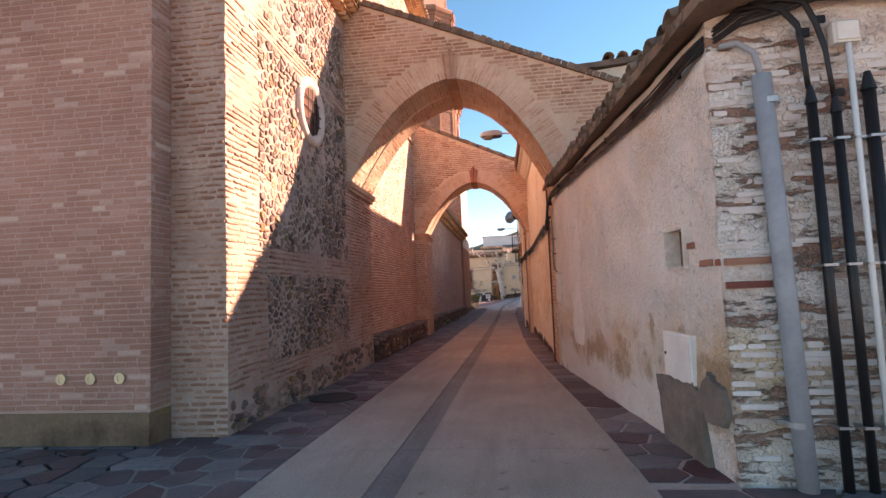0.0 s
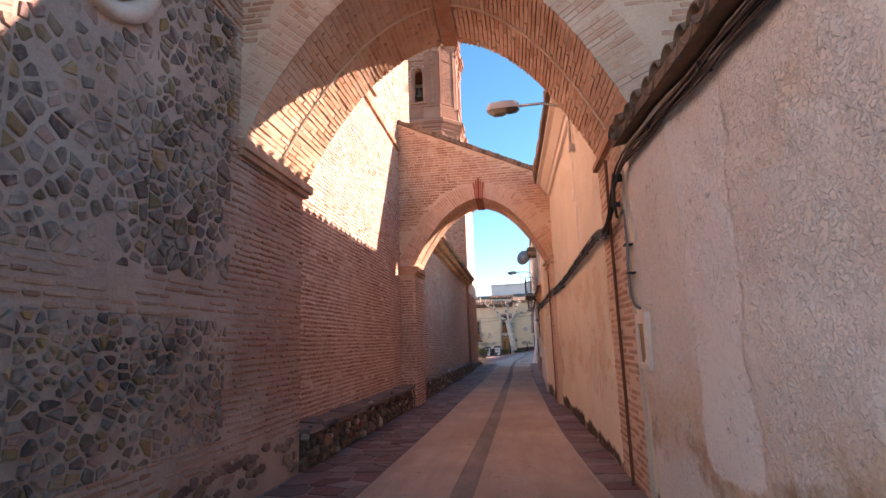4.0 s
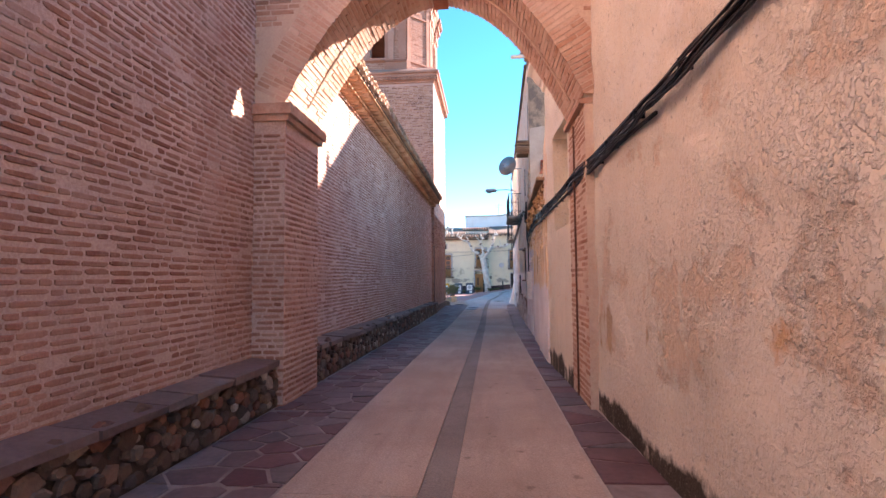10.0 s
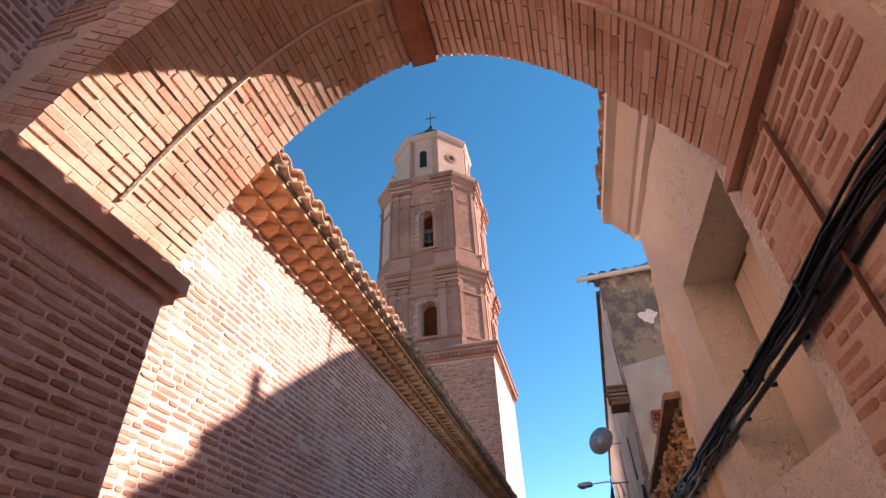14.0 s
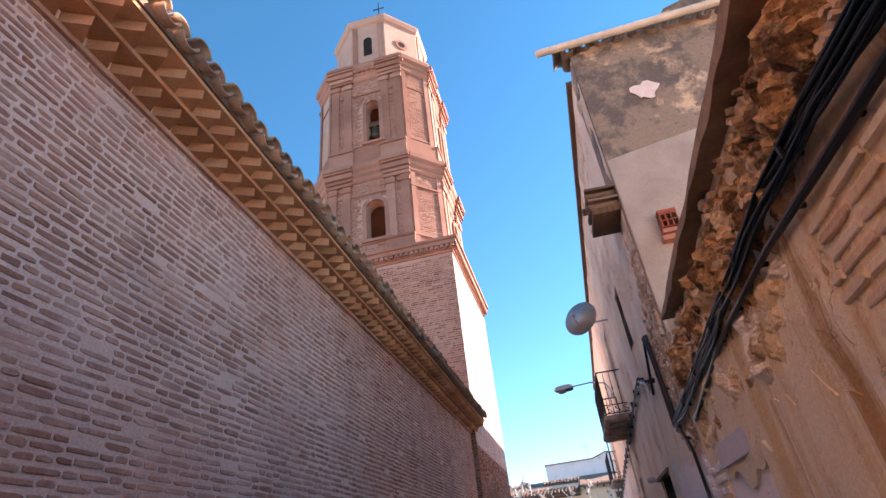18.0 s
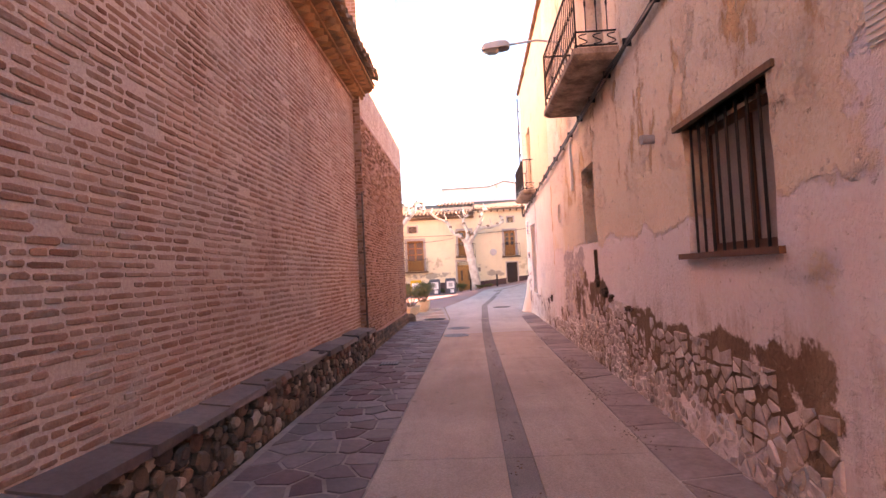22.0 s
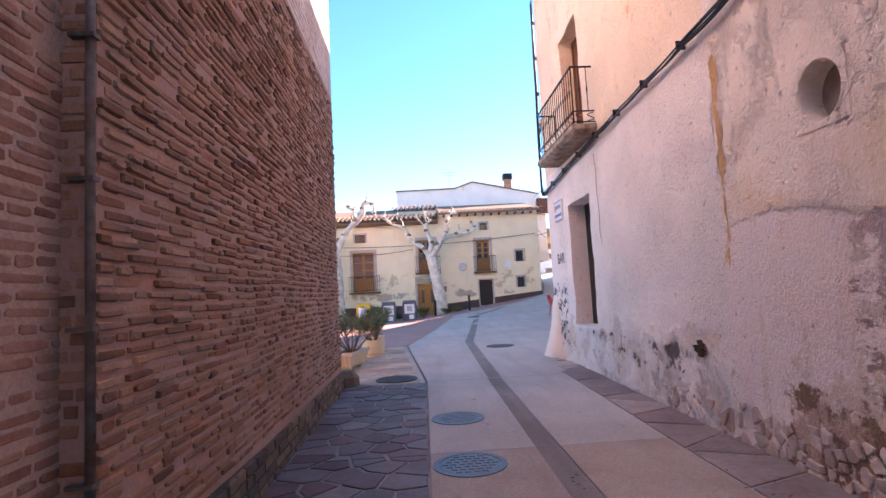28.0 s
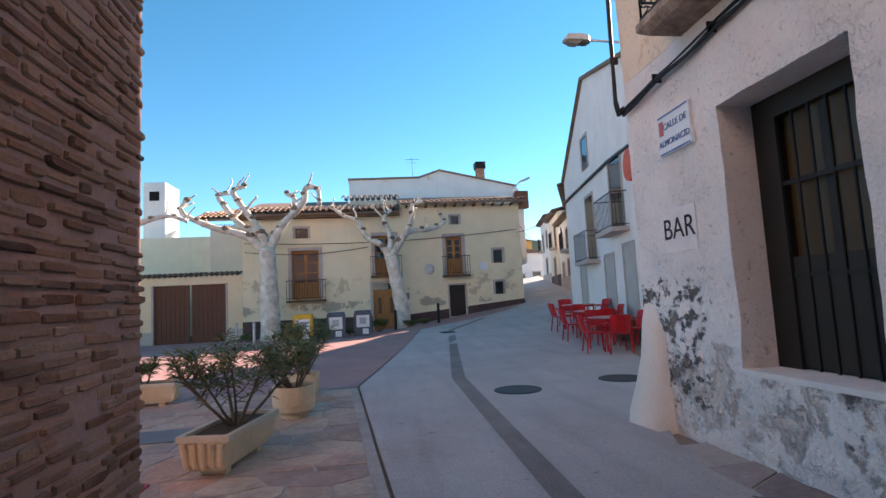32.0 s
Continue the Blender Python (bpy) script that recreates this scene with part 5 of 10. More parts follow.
for a, b, z in ((3.76, 3.98, 1.59), (3.655, 3.74, 1.585), (4.03, 4.16, 1.73)):
    part("bare_brick", Shape().bevel_box(wall_x((a + b) / 2) - 0.012, wall_x((a + b) / 2) + 0.05, a, b, z, z + 0.045, 0.006), brick_red, h0, "bare red brick showing through plaster")
part("bare_brick", Shape().bevel_box(1.44, 1.80, 3.615, 3.66, 1.585, 1.63, 0.006), brick_red, h0, "bare red brick showing through plaster")
part("bare_brick", Shape().bevel_box(1.44, 1.72, 3.615, 3.66, 1.43, 1.475, 0.006), weathered("dark_brick", (0.20, 0.05, 0.04), (0.28, 0.08, 0.06), 5, 50), h0, "bare dark brick showing through plaster")
south0 = part("wall", wall_sheet((1.43, 3.65), (9.0, 3.35), 0.0, 3.9, 0.45, [], 0.3, 0.03, 5.0, away=-1.0, top=lambda a: 3.25 + 0.34 * min(a, 3.6)), white_old, h0, "limewashed brick gable wall")
fs = Fabric("brickwork", brick_limed)
courses(fs, (1.43, 3.65, 0.0), (0.9992, -0.0396, 0), (-0.0396, -0.9992, 0), 3.0, 3.3, 0.060, 0.24, 0.014, 0.014, (-0.008, 0.006), missing=0.4, worn=0.6, rag=0.006, near=lambda a, z: 0.4 < z < 2.6 and a < 0.9)
for k in range(26):
    z = random.uniform(0.2, 3.0)
    a = random.uniform(0.0, 0.9)
    fs.block((1.43, 3.65, 0.0), (0.9992, -0.0396, 0), (-0.0396, -0.9992, 0), a, a + random.uniform(0.15, 0.24), z, z + 0.04, 0.008, worn=0.7)
fs.finish(south0, "brick")
roof0 = part("roof", Shape().hexa([(1.28, 3.3, 3.22), (9, 3.0, 4.9), (9, 9.3, 4.9), (0.80, 9.3, 3.22), (1.28, 3.3, 3.30), (9, 3.0, 4.98), (9, 9.3, 4.98), (0.80, 9.3, 3.30)]), clay_dark, h0, "low-pitched roof of old clay tiles")
eave_tiles(roof0, (1.25, 3.5), (0.78, 9.25), 3.25, (-0.995, -0.09), 0.3, 0.22, 0.095, 0.45, 2, clay_dark)
part("wall", Shape().box(8.6, 9.0, 3.4, 9.3, 0, 4.9), render_cream, h0)

# taller house with the moulded eave
h1 = thing("house", "tall ochre-plastered house with a moulded eave and clay tiles", "house", (4, 15, 0))
WIN1 = (0.18, 1.46, 2.1, 3.57)
walls1 = [part("wall", wall_sheet((0.92, 9.3), (0.90, 10.7), 0.0, 5.2, 0.5, [], 0.25, 0.02, 8.0), ochre_1, h1),
          part("wall", wall_sheet((0.90, 10.66), (0.84, 17.5), -0.2, 5.25, 0.5, [], 0.16, 0.035, 8.0), ochre_1, h1, "rough ochre plaster wall with orange damp and a black foot"),
          part("wall", wall_sheet((0.76, 18.4), (0.70, 20.6), -0.2, 4.95, 0.55, [WIN1], 0.16, 0.02, 9.0), ochre_1, h1)]
part("gable", Shape().prism([(0.92, 3.0), (0.92, 5.2), (1.8, 5.3), (3.4, 5.44), (6.5, 5.5), (9.0, 5.5), (9.0, 3.0)], "y", 9.35, 9.8), ochre_1, h1)
part("gable", Shape().prism([(0.71, -0.2), (0.71, 4.9), (1.8, 5.02), (3.4, 5.50), (6.5, 5.7), (9.0, 5.7), (9.0, -0.2)], "y", 20.2, 20.6), ochre_1, h1)
roof1 = part("roof", Shape().loft([[(x, y, z) for x, z in ((0.50, 5.36), (1.8, 5.42), (3.4, 5.55), (6.5, 5.62), (9, 5.62), (9, 5.5), (6.5, 5.5), (3.4, 5.44), (1.8, 5.32), (0.50, 5.30))] for y in (9.25, 18.42)]), clay_dark, h1, "clay tile roof")
roof1b = part("roof", Shape().loft([[(x, y, z - 0.3) for x, z in ((0.50, 5.36), (1.8, 5.44), (3.4, 5.92), (6.5, 6.12), (9, 6.12), (9, 6.0), (6.5, 6.0), (3.4, 5.80), (1.8, 5.32), (0.50, 5.30))] for y in (18.42, 20.75)]), clay_dark, h1, "lower clay tile roof")
eave_tiles(roof1b, (0.44, 18.5), (0.40, 20.7), 5.07, (-1, 0), 0.10, 0.235, 0.10, 0.5, 1)
eave_tiles(roof1, (0.54, 10.6), (0.46, 17.3), 5.37, (-1, 0), 0.10, 0.235, 0.10, 0.5, 1)
eave_tiles(roof1, (2.0, 9.24), (3.6, 9.24), 5.42, (0, -1), 0.0, 0.24, 0.10, 0.4, 1, clay_dark)
cornice_profile = [(0.0, 4.92), (-0.05, 4.94), (-0.07, 5.02), (-0.10, 5.03), (-0.17, 5.12), (-0.22, 5.20), (-0.30, 5.22), (-0.30, 5.30), (0.1, 5.30)]
for ya, yb, low in ((10.66, 17.2, 0.0), (18.42, 20.7, 0.3)):
    part("cornice", Shape().loft([[(wall_x(y) + dx, y, z - low) for dx, z in cornice_profile] for y in np.linspace(ya, yb, 8)]), weathered("cornice_lime", (0.72, 0.64, 0.54), (0.80, 0.73, 0.63), 2, 40), h1, "pale moulded plaster cornice")
cream_board = weathered("cream_board", (0.66, 0.55, 0.41), (0.76, 0.65, 0.50), 2, 60, stretch=(1.0, 1.0, 0.3))
part("blocking", Shape().box(1.085, 1.12, 18.45, 19.95, 2.0, 3.65), wood_dark, h1, "dark gap behind the shutter boards")
for ya, yb, z1, d in ((19.60, 19.835, 3.50, 0.0), (19.425, 19.596, 3.50, 0.003), (19.06, 19.405, 3.52, -0.008), (18.72, 19.055, 3.52, -0.006), (18.45, 18.70, 3.53, -0.010)):
    part("shutter_board", Shape().bevel_box(1.06 + d, 1.085, ya, yb, 2.0, z1, 0.004), cream_board, h1, "cream wooden board at the back of a deep reveal")
part("wall", Shape().box(8.7, 9.0, 9.8, 20.2, -0.2, 5.45), render_cream, h1, "plain back wall")
# brick pilasters under the arches
for ya, yb, x, top in ((9.46, 10.60, 0.875, 3.40), (17.3, 18.42, 0.74, 3.28)):
    pil = part("pilaster", Shape().box(x + 0.01, x + 0.35, ya, yb, -0.2, 5.0), mortar_arch, h1, "flush limed brick pilaster below the arch")
    fb = Fabric("brickwork", brick_arch)
    courses(fb, (x + 0.01, ya, -0.05), (0, 1, 0), (-1, 0, 0), yb - ya, top + 0.1, 0.062, 0.24, 0.018, 0.016, (-0.002, 0.008), near=lambda a, z: 0.5 < z < 2.4, missing=0.06, worn=0.6)
    fb.finish(pil, "brick")
    part("corbel", Shape().box(x - 0.05, x + 0.1, ya - 0.01, yb + 0.02, top, top + 0.055), brick_arch, h1, "thin projecting brick corbel")

# low ruined stretch between the houses
h2 = thing("ruined_wall", "crumbling earth and rubble wall with a doorway", "ruined wall", (2, 23.6, -0.1))
DOOR2 = (4.07, 5.43, -0.3, 1.98)
wall2 = part("wall", wall_sheet((0.70, 20.55), (0.88, 26.45), -0.3, 3.5, 0.5, [DOOR2], 0.07, 0.03, 21.0, top=lambda a: 3.24 + 0.10 * math.sin(a * 5.1) + 0.07 * math.sin(a * 13) + (0.9 * max(0, 1 - a / 1.1))), crumble, h2, "bare earth wall with broken plaster and orange stains")
x2 = lambda y: lerp_table([(20.55, 0.70), (26.45, 0.88)], y)
part("slab", wall_sheet((x2(21.2) - 0.13, 21.2), (x2(25.7) - 0.12, 25.7), 3.16, 3.22, 0.5, [], 0.10, 0.012, 30.0, top=lambda a: 3.23 + 0.01 * math.sin(a * 7), bottom=lambda a: 3.165 + 0.015 * math.sin(a * 3.1) + 0.012 * math.sin(a * 13)), weathered("old_slab", (0.26, 0.16, 0.10), (0.42, 0.29, 0.19), 4, 40, 0.95, 0, 0.8, 0.012), h2, "thin dark broken edge of a floor slab")
part("infill", wall_sheet((0.862, 24.5), (0.892, 26.1), -0.3, 2.2, 0.12, [], 0.12, 0.006, 12.0), plaster("walled_up", (0.89, 0.82, 0.79), [((0.80, 0.71, 0.66), 1.0, 0.55, 0.15, -1, 1.6, 0.6)], 0.25, 0.9, 0.15), h2, "smooth pale plaster of a walled-up doorway")
part("lintel", Shape().bevel_box(0.83, 1.2, 24.45, 25.84, 1.93, 2.11, 0.012), weathered("old_lintel", (0.60, 0.54, 0.53), (0.70, 0.64, 0.63), 3, 40), h2, "smooth grey-violet lintel")
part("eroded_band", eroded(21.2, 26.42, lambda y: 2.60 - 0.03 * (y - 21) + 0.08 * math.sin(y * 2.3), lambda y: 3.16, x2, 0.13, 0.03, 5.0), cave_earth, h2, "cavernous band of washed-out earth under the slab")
part("eroded_band", eroded(22.9, 26.40, lambda y: 2.10 + 0.04 * math.sin(y * 5) + 0.03 * math.sin(y * 13), lambda y: 2.62, x2, 0.06, 0.03, 15.0), orange_earth, h2, "crumbling orange earth above the doorway")
part("plaster_skin", wall_sheet((x2(20.6) - 0.022, 20.6), (x2(24.6) - 0.022, 24.6), -0.3, 1.9, 0.05, [], 0.06, 0.02, 77.0, top=lambda a: 2.05 + 0.07 * math.sin(a * 4.3) + 0.05 * math.sin(a * 11 + 1) + 0.03 * math.sin(a * 29) - 0.10 * a / 4), skin_plaster, h2, "remaining skin of pale plaster with a ragged upper edge")
fr = Fabric("stonework", varied("earth_rubble", [(0.50, 0.31, 0.17), (0.62, 0.43, 0.27), (0.42, 0.25, 0.14), (0.70, 0.55, 0.40)], 0.95, 25, 0.9, 0.014, 2.5))
for k in range(260):
    yy, z = random.uniform(21.3, 26.35), random.uniform(2.70, 3.14)
    r = random.uniform(0.012, 0.035)
    fr.stone((x2(yy) - 0.02, yy, 0), (0, 1, 0), (-1, 0, 0), 0, z, r * random.uniform(0.8, 1.6), r, random.uniform(0.01, 0.05), single=k < 60)
fr.finish(wall2, "stone")
fq = Fabric("brickwork", varied("brick_ochre", [(0.78, 0.62, 0.44), (0.70, 0.52, 0.34), (0.82, 0.68, 0.52), (0.62, 0.42, 0.26)], 0.92, 30, 0.7, 0.01, 2.0))
courses(fq, (0.727, 21.8, 1.55), (0.0327, 0.9995, 0), (-0.9995, 0.0327, 0), 1.15, 0.98, 0.07, 0.27, 0.022, 0.02, (0.004, 0.018), missing=0.2, near=lambda a, z: True, worn=0.6)
fq.finish(wall2, "brick")
ft = Fabric("brickwork", varied("toothing_limed", [(0.86, 0.79, 0.76), (0.80, 0.69, 0.64), (0.88, 0.81, 0.78), (0.82, 0.73, 0.68)], 0.92, 30, 0.8, 0.012, 2.5, smear=((0.88, 0.82, 0.79), 0.9)))
courses(ft, (x2(25.9) + 0.006, 25.90, 0.35), (0.0305, 0.9995, 0), (-0.9995, 0.0305, 0), 0.56, 1.74, 0.088, 0.20, 0.014, 0.014, (0.006, 0.024), keep=lambda a, z, h: a - h > 0.05 + 0.05 * math.sin(z * 19) + 0.03 * math.sin(z * 7), near=lambda a, z: True, missing=0.04, worn=0.9, rag=0.008)
ft.finish(wall2, "brick")

# long tall house
h3 = thing("house", "tall old house, ochre above and limewashed below, with iron balconies", "house", (4, 35, -0.2))
TOP3 = 7.62
wall3a = part("wall", wall_sheet((0.882, 26.46), (1.02, 32.5), -0.4, TOP3, 0.45, [(2.86, 4.14, 1.30, 2.33), (2.49, 3.09, 4.1, 5.1)], 0.18, 0.018, 41.0), ochre_3, h3, "ochre plaster above, pinkish limewash below, flaking to bare stone")
wall3b = part("wall", wall_sheet((1.02, 32.5), (1.174, 38.65), -0.4, TOP3, 0.5, [(1.48, 2.40, 1.60, 2.80), (0.45, 1.35, 3.85, 5.9), (4.6, 5.25, 4.55, 5.75), (4.67, 5.09, 2.16, 2.60)], 0.18, 0.018, 41.0), ochre_3, h3, "ochre plaster above, limewash below, falling off the stone")
wall3c = part("wall", wall_sheet((1.174, 38.65), (1.29, 45.15), -0.4, TOP3, 0.5, [(3.70, 4.95, 0.48, 2.66), (3.70, 4.80, 3.62, 5.7)], 0.18, 0.03, 41.0), white_bar, h3, "white limewashed wall with black damp spots")
part("crust", eroded(39.0, 44.9, lambda y: -0.42, lambda y: 0.62 + 0.22 * math.sin(y * 1.3) + 0.1 * math.sin(y * 4.1) - 0.35 * max(0.0, min(1.0, (y - 42.2) * 3)) * max(0.0, min(1.0, (43.8 - y) * 3)), wall_x, 0.04, 0.045, 9.0), white_bar, h3, "crusty swollen limewash at the foot")
part("wall", wall_sheet((1.29, 45.15), (9.0, 46.4), -0.4, TOP3, 0.5, [], 0.5, 0.03, 43.0), white_bar, h3)
part("gable", Shape().prism([(0.887, 2.4), (0.887, TOP3), (1.2, 7.72), (2.7, 8.15), (9.0, 9.6), (9.0, 2.4)], "y", 26.40, 26.9), render_dark, h3, "dark rendered gable wall")
part("render_band", wall_sheet((0.90, 26.385), (4.5, 26.385), 3.3, 5.75, 0.02, [], 0.3, 0.01, 50.0, away=-1.0, top=lambda a: 5.62 + 0.16 * a), render_grey, h3, "paler grey render low on the gable")
part("white_patch", Shape().loft([[(1.66 + r * 0.17 * math.cos(t) * (1 + 0.3 * math.sin(3 * t)), 26.385 - d, 6.62 + r * 0.15 * math.sin(t) * (1 + 0.25 * math.cos(5 * t))) for t in np.linspace(0, 2 * math.pi, 18)[:-1]] for r, d in ((1, 0), (1, 0.012), (0.9, 0.015))]), weathered("flaked_white", (0.70, 0.58, 0.52), (0.78, 0.70, 0.66), 9, 40), h3, "flaked white patch")
part("wall", Shape().box(8.7, 9.0, 26.9, 45.8, -0.4, TOP3 - 0.01), render_cream, h3, "plain back wall")
roof3 = part("roof", Shape().loft([[(wall_x(y) - 0.08, y, TOP3), (9.0, y, TOP3), (9.0, y, TOP3 + 0.10), (wall_x(y) - 0.08, y, TOP3 + 0.10)] for y in np.linspace(26.95, 45.2, 12)]), clay_dark, h3, "roof edge")
eave_tiles(roof3, (0.75, 26.32), (4.8, 26.32), TOP3 + 0.08, (0, -1), 0.05, 0.24, 0.10, 0.4, 1, clay_dark)
part("gutter", Shape().tube([(0.40, 26.20, TOP3 + 0.02), (5.0, 26.20, TOP3 + 0.16)], 0.055, 10), plain("old_gutter", (0.62, 0.55, 0.46), 0.6), h3, "pale round gutter pipe")
stub = part("tile_stub", Shape().box(0.55, 0.98, 26.45, 27.0, 4.92, 5.00), wood_dark, h3, "broken end of an old tiled eave")
eave_tiles(stub, (0.52, 26.45), (0.52, 27.0), 5.02, (-1, 0), 0.0, 0.14, 0.065, 0.42, 1, clay_dark)
eave_tiles(stub, (0.52, 26.45), (0.52, 27.0), 5.18, (-1, 0), 0.0, 0.14, 0.065, 0.42, 1, clay_dark)
hollow = Shape()
for i in range(4):
    hollow.box(1.20 + 0.06 * i, 1.20 + 0.06 * i + 0.01, 26.25, 26.5, 4.44, 4.62)
for j in range(3):
    hollow.box(1.20, 1.39, 26.25, 26.5, 4.44 + 0.085 * j, 4.44 + 0.085 * j + 0.01)
hollow.box(1.20, 1.40, 26.27, 26.5, 4.64, 4.68).box(1.19, 1.38, 26.26, 26.5, 4.38, 4.43).box(1.17, 1.37, 26.28, 26.5, 4.30, 4.36)
part("hollow_brick", hollow, brick_red, h3, "loose hollow red brick")
ft = Fabric("stonework", varied("corner_rubble", [(0.50, 0.34, 0.22), (0.60, 0.46, 0.34), (0.42, 0.27, 0.17), (0.66, 0.55, 0.44)], 0.95, 25, 0.9, 0.014, 2.5))
wall_rubble(ft, 26.42, 27.6, lambda y: 2.25 + 0.9 * max(0, y - 27.1), lambda y: 4.45 - 2.0 * max(0, y - 26.9), 0.12, lambda y: wall_x(y) + 0.01, (0.012, 0.045), 0.97, 0.012, 0.55, near=lambda y, z: True)
ft.finish(wall3a, "stone")
fl = Fabric("stonework", limed_rubble)
wall_rubble(fl, 26.46, 26.72, lambda y: 1.30, lambda y: 2.12, 0.12, lambda y: wall_x(y) + 0.012, (0.012, 0.04), 0.9, 0.014, 0.6)
fl.finish(wall3a, "stone")

# bare stones where the plaster has fallen
fb = Fabric("stonework", rubble_pale)
BARE = [(28.4, 0.15), (29.4, 0.50), (30.4, 0.60), (31.6, 0.64), (32.6, 0.74), (33.5, 0.80), (34.2, 0.52), (35.4, 0.36), (37.0, 0.18), (38.0, 0.08), (40.5, -0.02)]
wall_rubble(fb, 28.9, 40.4, lambda y: -0.36, lambda y: lerp_table(BARE, y), 0.135, lambda y: wall_x(y) - 0.002, (0.004, 0.024), 0.86, 0.016, 0.66, near=lambda y, z: 30.0 < y < 32.9)
fb.finish(wall3b, "stone")

# windows of the long house
def reveal_window(parent, y0, y1, z0, z1, depth, bars, label, pane_mat, frame_mat, bar_n=8, cross=1):
    x = wall_x((y0 + y1) / 2) + depth
    w = part("window", Shape().box(x, x + 0.05, y0 - 0.05, y0 + 0.07, z0, z1).box(x, x + 0.05, y1 - 0.07, y1 + 0.05, z0, z1).box(x, x + 0.05, y0 + 0.07, y1 - 0.07, z0, z0 + 0.07).box(x, x + 0.05, y0 + 0.07, y1 - 0.07, z1 - 0.07, z1).box(x, x + 0.05, (y0 + y1) / 2 - 0.035, (y0 + y1) / 2 + 0.035, z0 + 0.07, z1 - 0.07), frame_mat, parent, label)
    part("pane", Shape().box(x + 0.02, x + 0.03, y0, y1, z0, z1), pane_mat, w)
    if bars:
        bx = wall_x((y0 + y1) / 2) + bars
        for k in range(bar_n):
            yy = y0 + (y1 - y0) * (k + 0.5) / bar_n
            part("bar", Shape().tube([(bx, yy, z0 - 0.02), (bx, yy, z1 + 0.02)], 0.011, 8), iron, w)
        for k in range(cross):
            z = z0 + (z1 - z0) * (k + 1) / (cross + 1)
            part("bar", Shape().box(bx - 0.006, bx + 0.006, y0 - 0.03, y1 + 0.03, z - 0.018, z + 0.018), iron, w)
    return w


wb = reveal_window(h3, 29.31, 30.6, 1.30, 2.33, 0.20, 0.05, "barred window with pale boards behind iron bars", weathered("pale_shutter", (0.34, 0.29, 0.26), (0.44, 0.38, 0.34), 3, 50), wood_brown, 9, 0)
part("sill", Shape().box(0.90, 1.12, 29.24, 30.66, 1.255, 1.30), wood_brown, wb)
part("lintel", Shape().box(0.92, 1.10, 29.22, 30.68, 2.33, 2.375), wood_dark, wb)
reveal_window(h3, 28.94, 29.56, 4.1, 5.1, 0.20, 0.03, "small upper window with iron bars", dark_void, wood_brown, 6, 1)
reveal_window(h3, 33.98, 34.92, 1.60, 2.80, 0.42, 0, "deep blind window in a plain plaster reveal", weathered("boarding", (0.24, 0.17, 0.12), (0.32, 0.24, 0.18), 3, 50), wood_brown)
reveal_window(h3, 32.95, 33.85, 3.85, 5.9, 0.25, 0, "balcony door with dark wooden leaves", wood_brown, wood_dark)
reveal_window(h3, 37.1, 37.75, 4.55, 5.75, 0.25, 0, "shuttered upper window", wood_brown, wood_dark)
reveal_window(h3, 42.35, 43.45, 3.62, 5.7, 0.25, 0, "balcony door with wooden leaves", wood_brown, wood_dark)
wbar = reveal_window(h3, 42.35, 43.6, 0.48, 2.66, 0.38, 0.34, "tall dark bar window with iron grille and yellowish panes", weathered("amber_glass", (0.055, 0.034, 0.014), (0.085, 0.052, 0.02), 2, 30, 0.4), plain("black_frame", (0.02, 0.015, 0.012), 0.5), 8, 2)
part("frame", Shape().box(wall_x(43) + 0.32, wall_x(43) + 0.40, 43.36, 43.6, 0.48, 2.66).box(wall_x(43) + 0.32, wall_x(43) + 0.40, 42.35, 43.36, 2.48, 2.66), plain("black_frame", (0.02, 0.015, 0.012), 0.5), wbar, "wide black frame")
part("panel", Shape().box(wall_x(43) + 0.345, wall_x(43) + 0.40, 42.4, 43.36, 0.5, 1.35), plain("black_panel", (0.022, 0.016, 0.012), 0.55), wbar, "black lower panel")
part("sill", Shape().box(wall_x(43) - 0.01, wall_x(43) + 0.38, 42.36, 43.59, 0.44, 0.482), white_paint, wbar)
RY, RZ, RX = 37.38, 2.38, wall_x(37.4)
turns = np.linspace(0, 2 * math.pi, 33)[:-1]
def oval(k, d):
    return [(RX + d, RY + k * 0.19 * math.cos(t), RZ + k * 0.212 * math.sin(t)) for t in turns]
def plate(d):
    q = [max(abs(math.cos(t)), abs(math.sin(t))) for t in turns]
    return [(RX + d, RY + 0.235 * math.cos(t) / m, RZ + 0.245 * math.sin(t) / m) for t, m in zip(turns, q)]
oc = part("window", Shape().loft([plate(0.03), plate(-0.006), oval(1.0, -0.007), oval(0.97, 0.0), oval(0.93, 0.20)], True, False), ochre_3, h3, "small round window opening in a rough plaster reveal")
part("pane", Shape().loft([oval(0.98, 0.17), oval(0.98, 0.19)]), weathered("shaded_pane", (0.30, 0.25, 0.22), (0.40, 0.34, 0.30), 3, 40), oc, "dusty grey blind back")


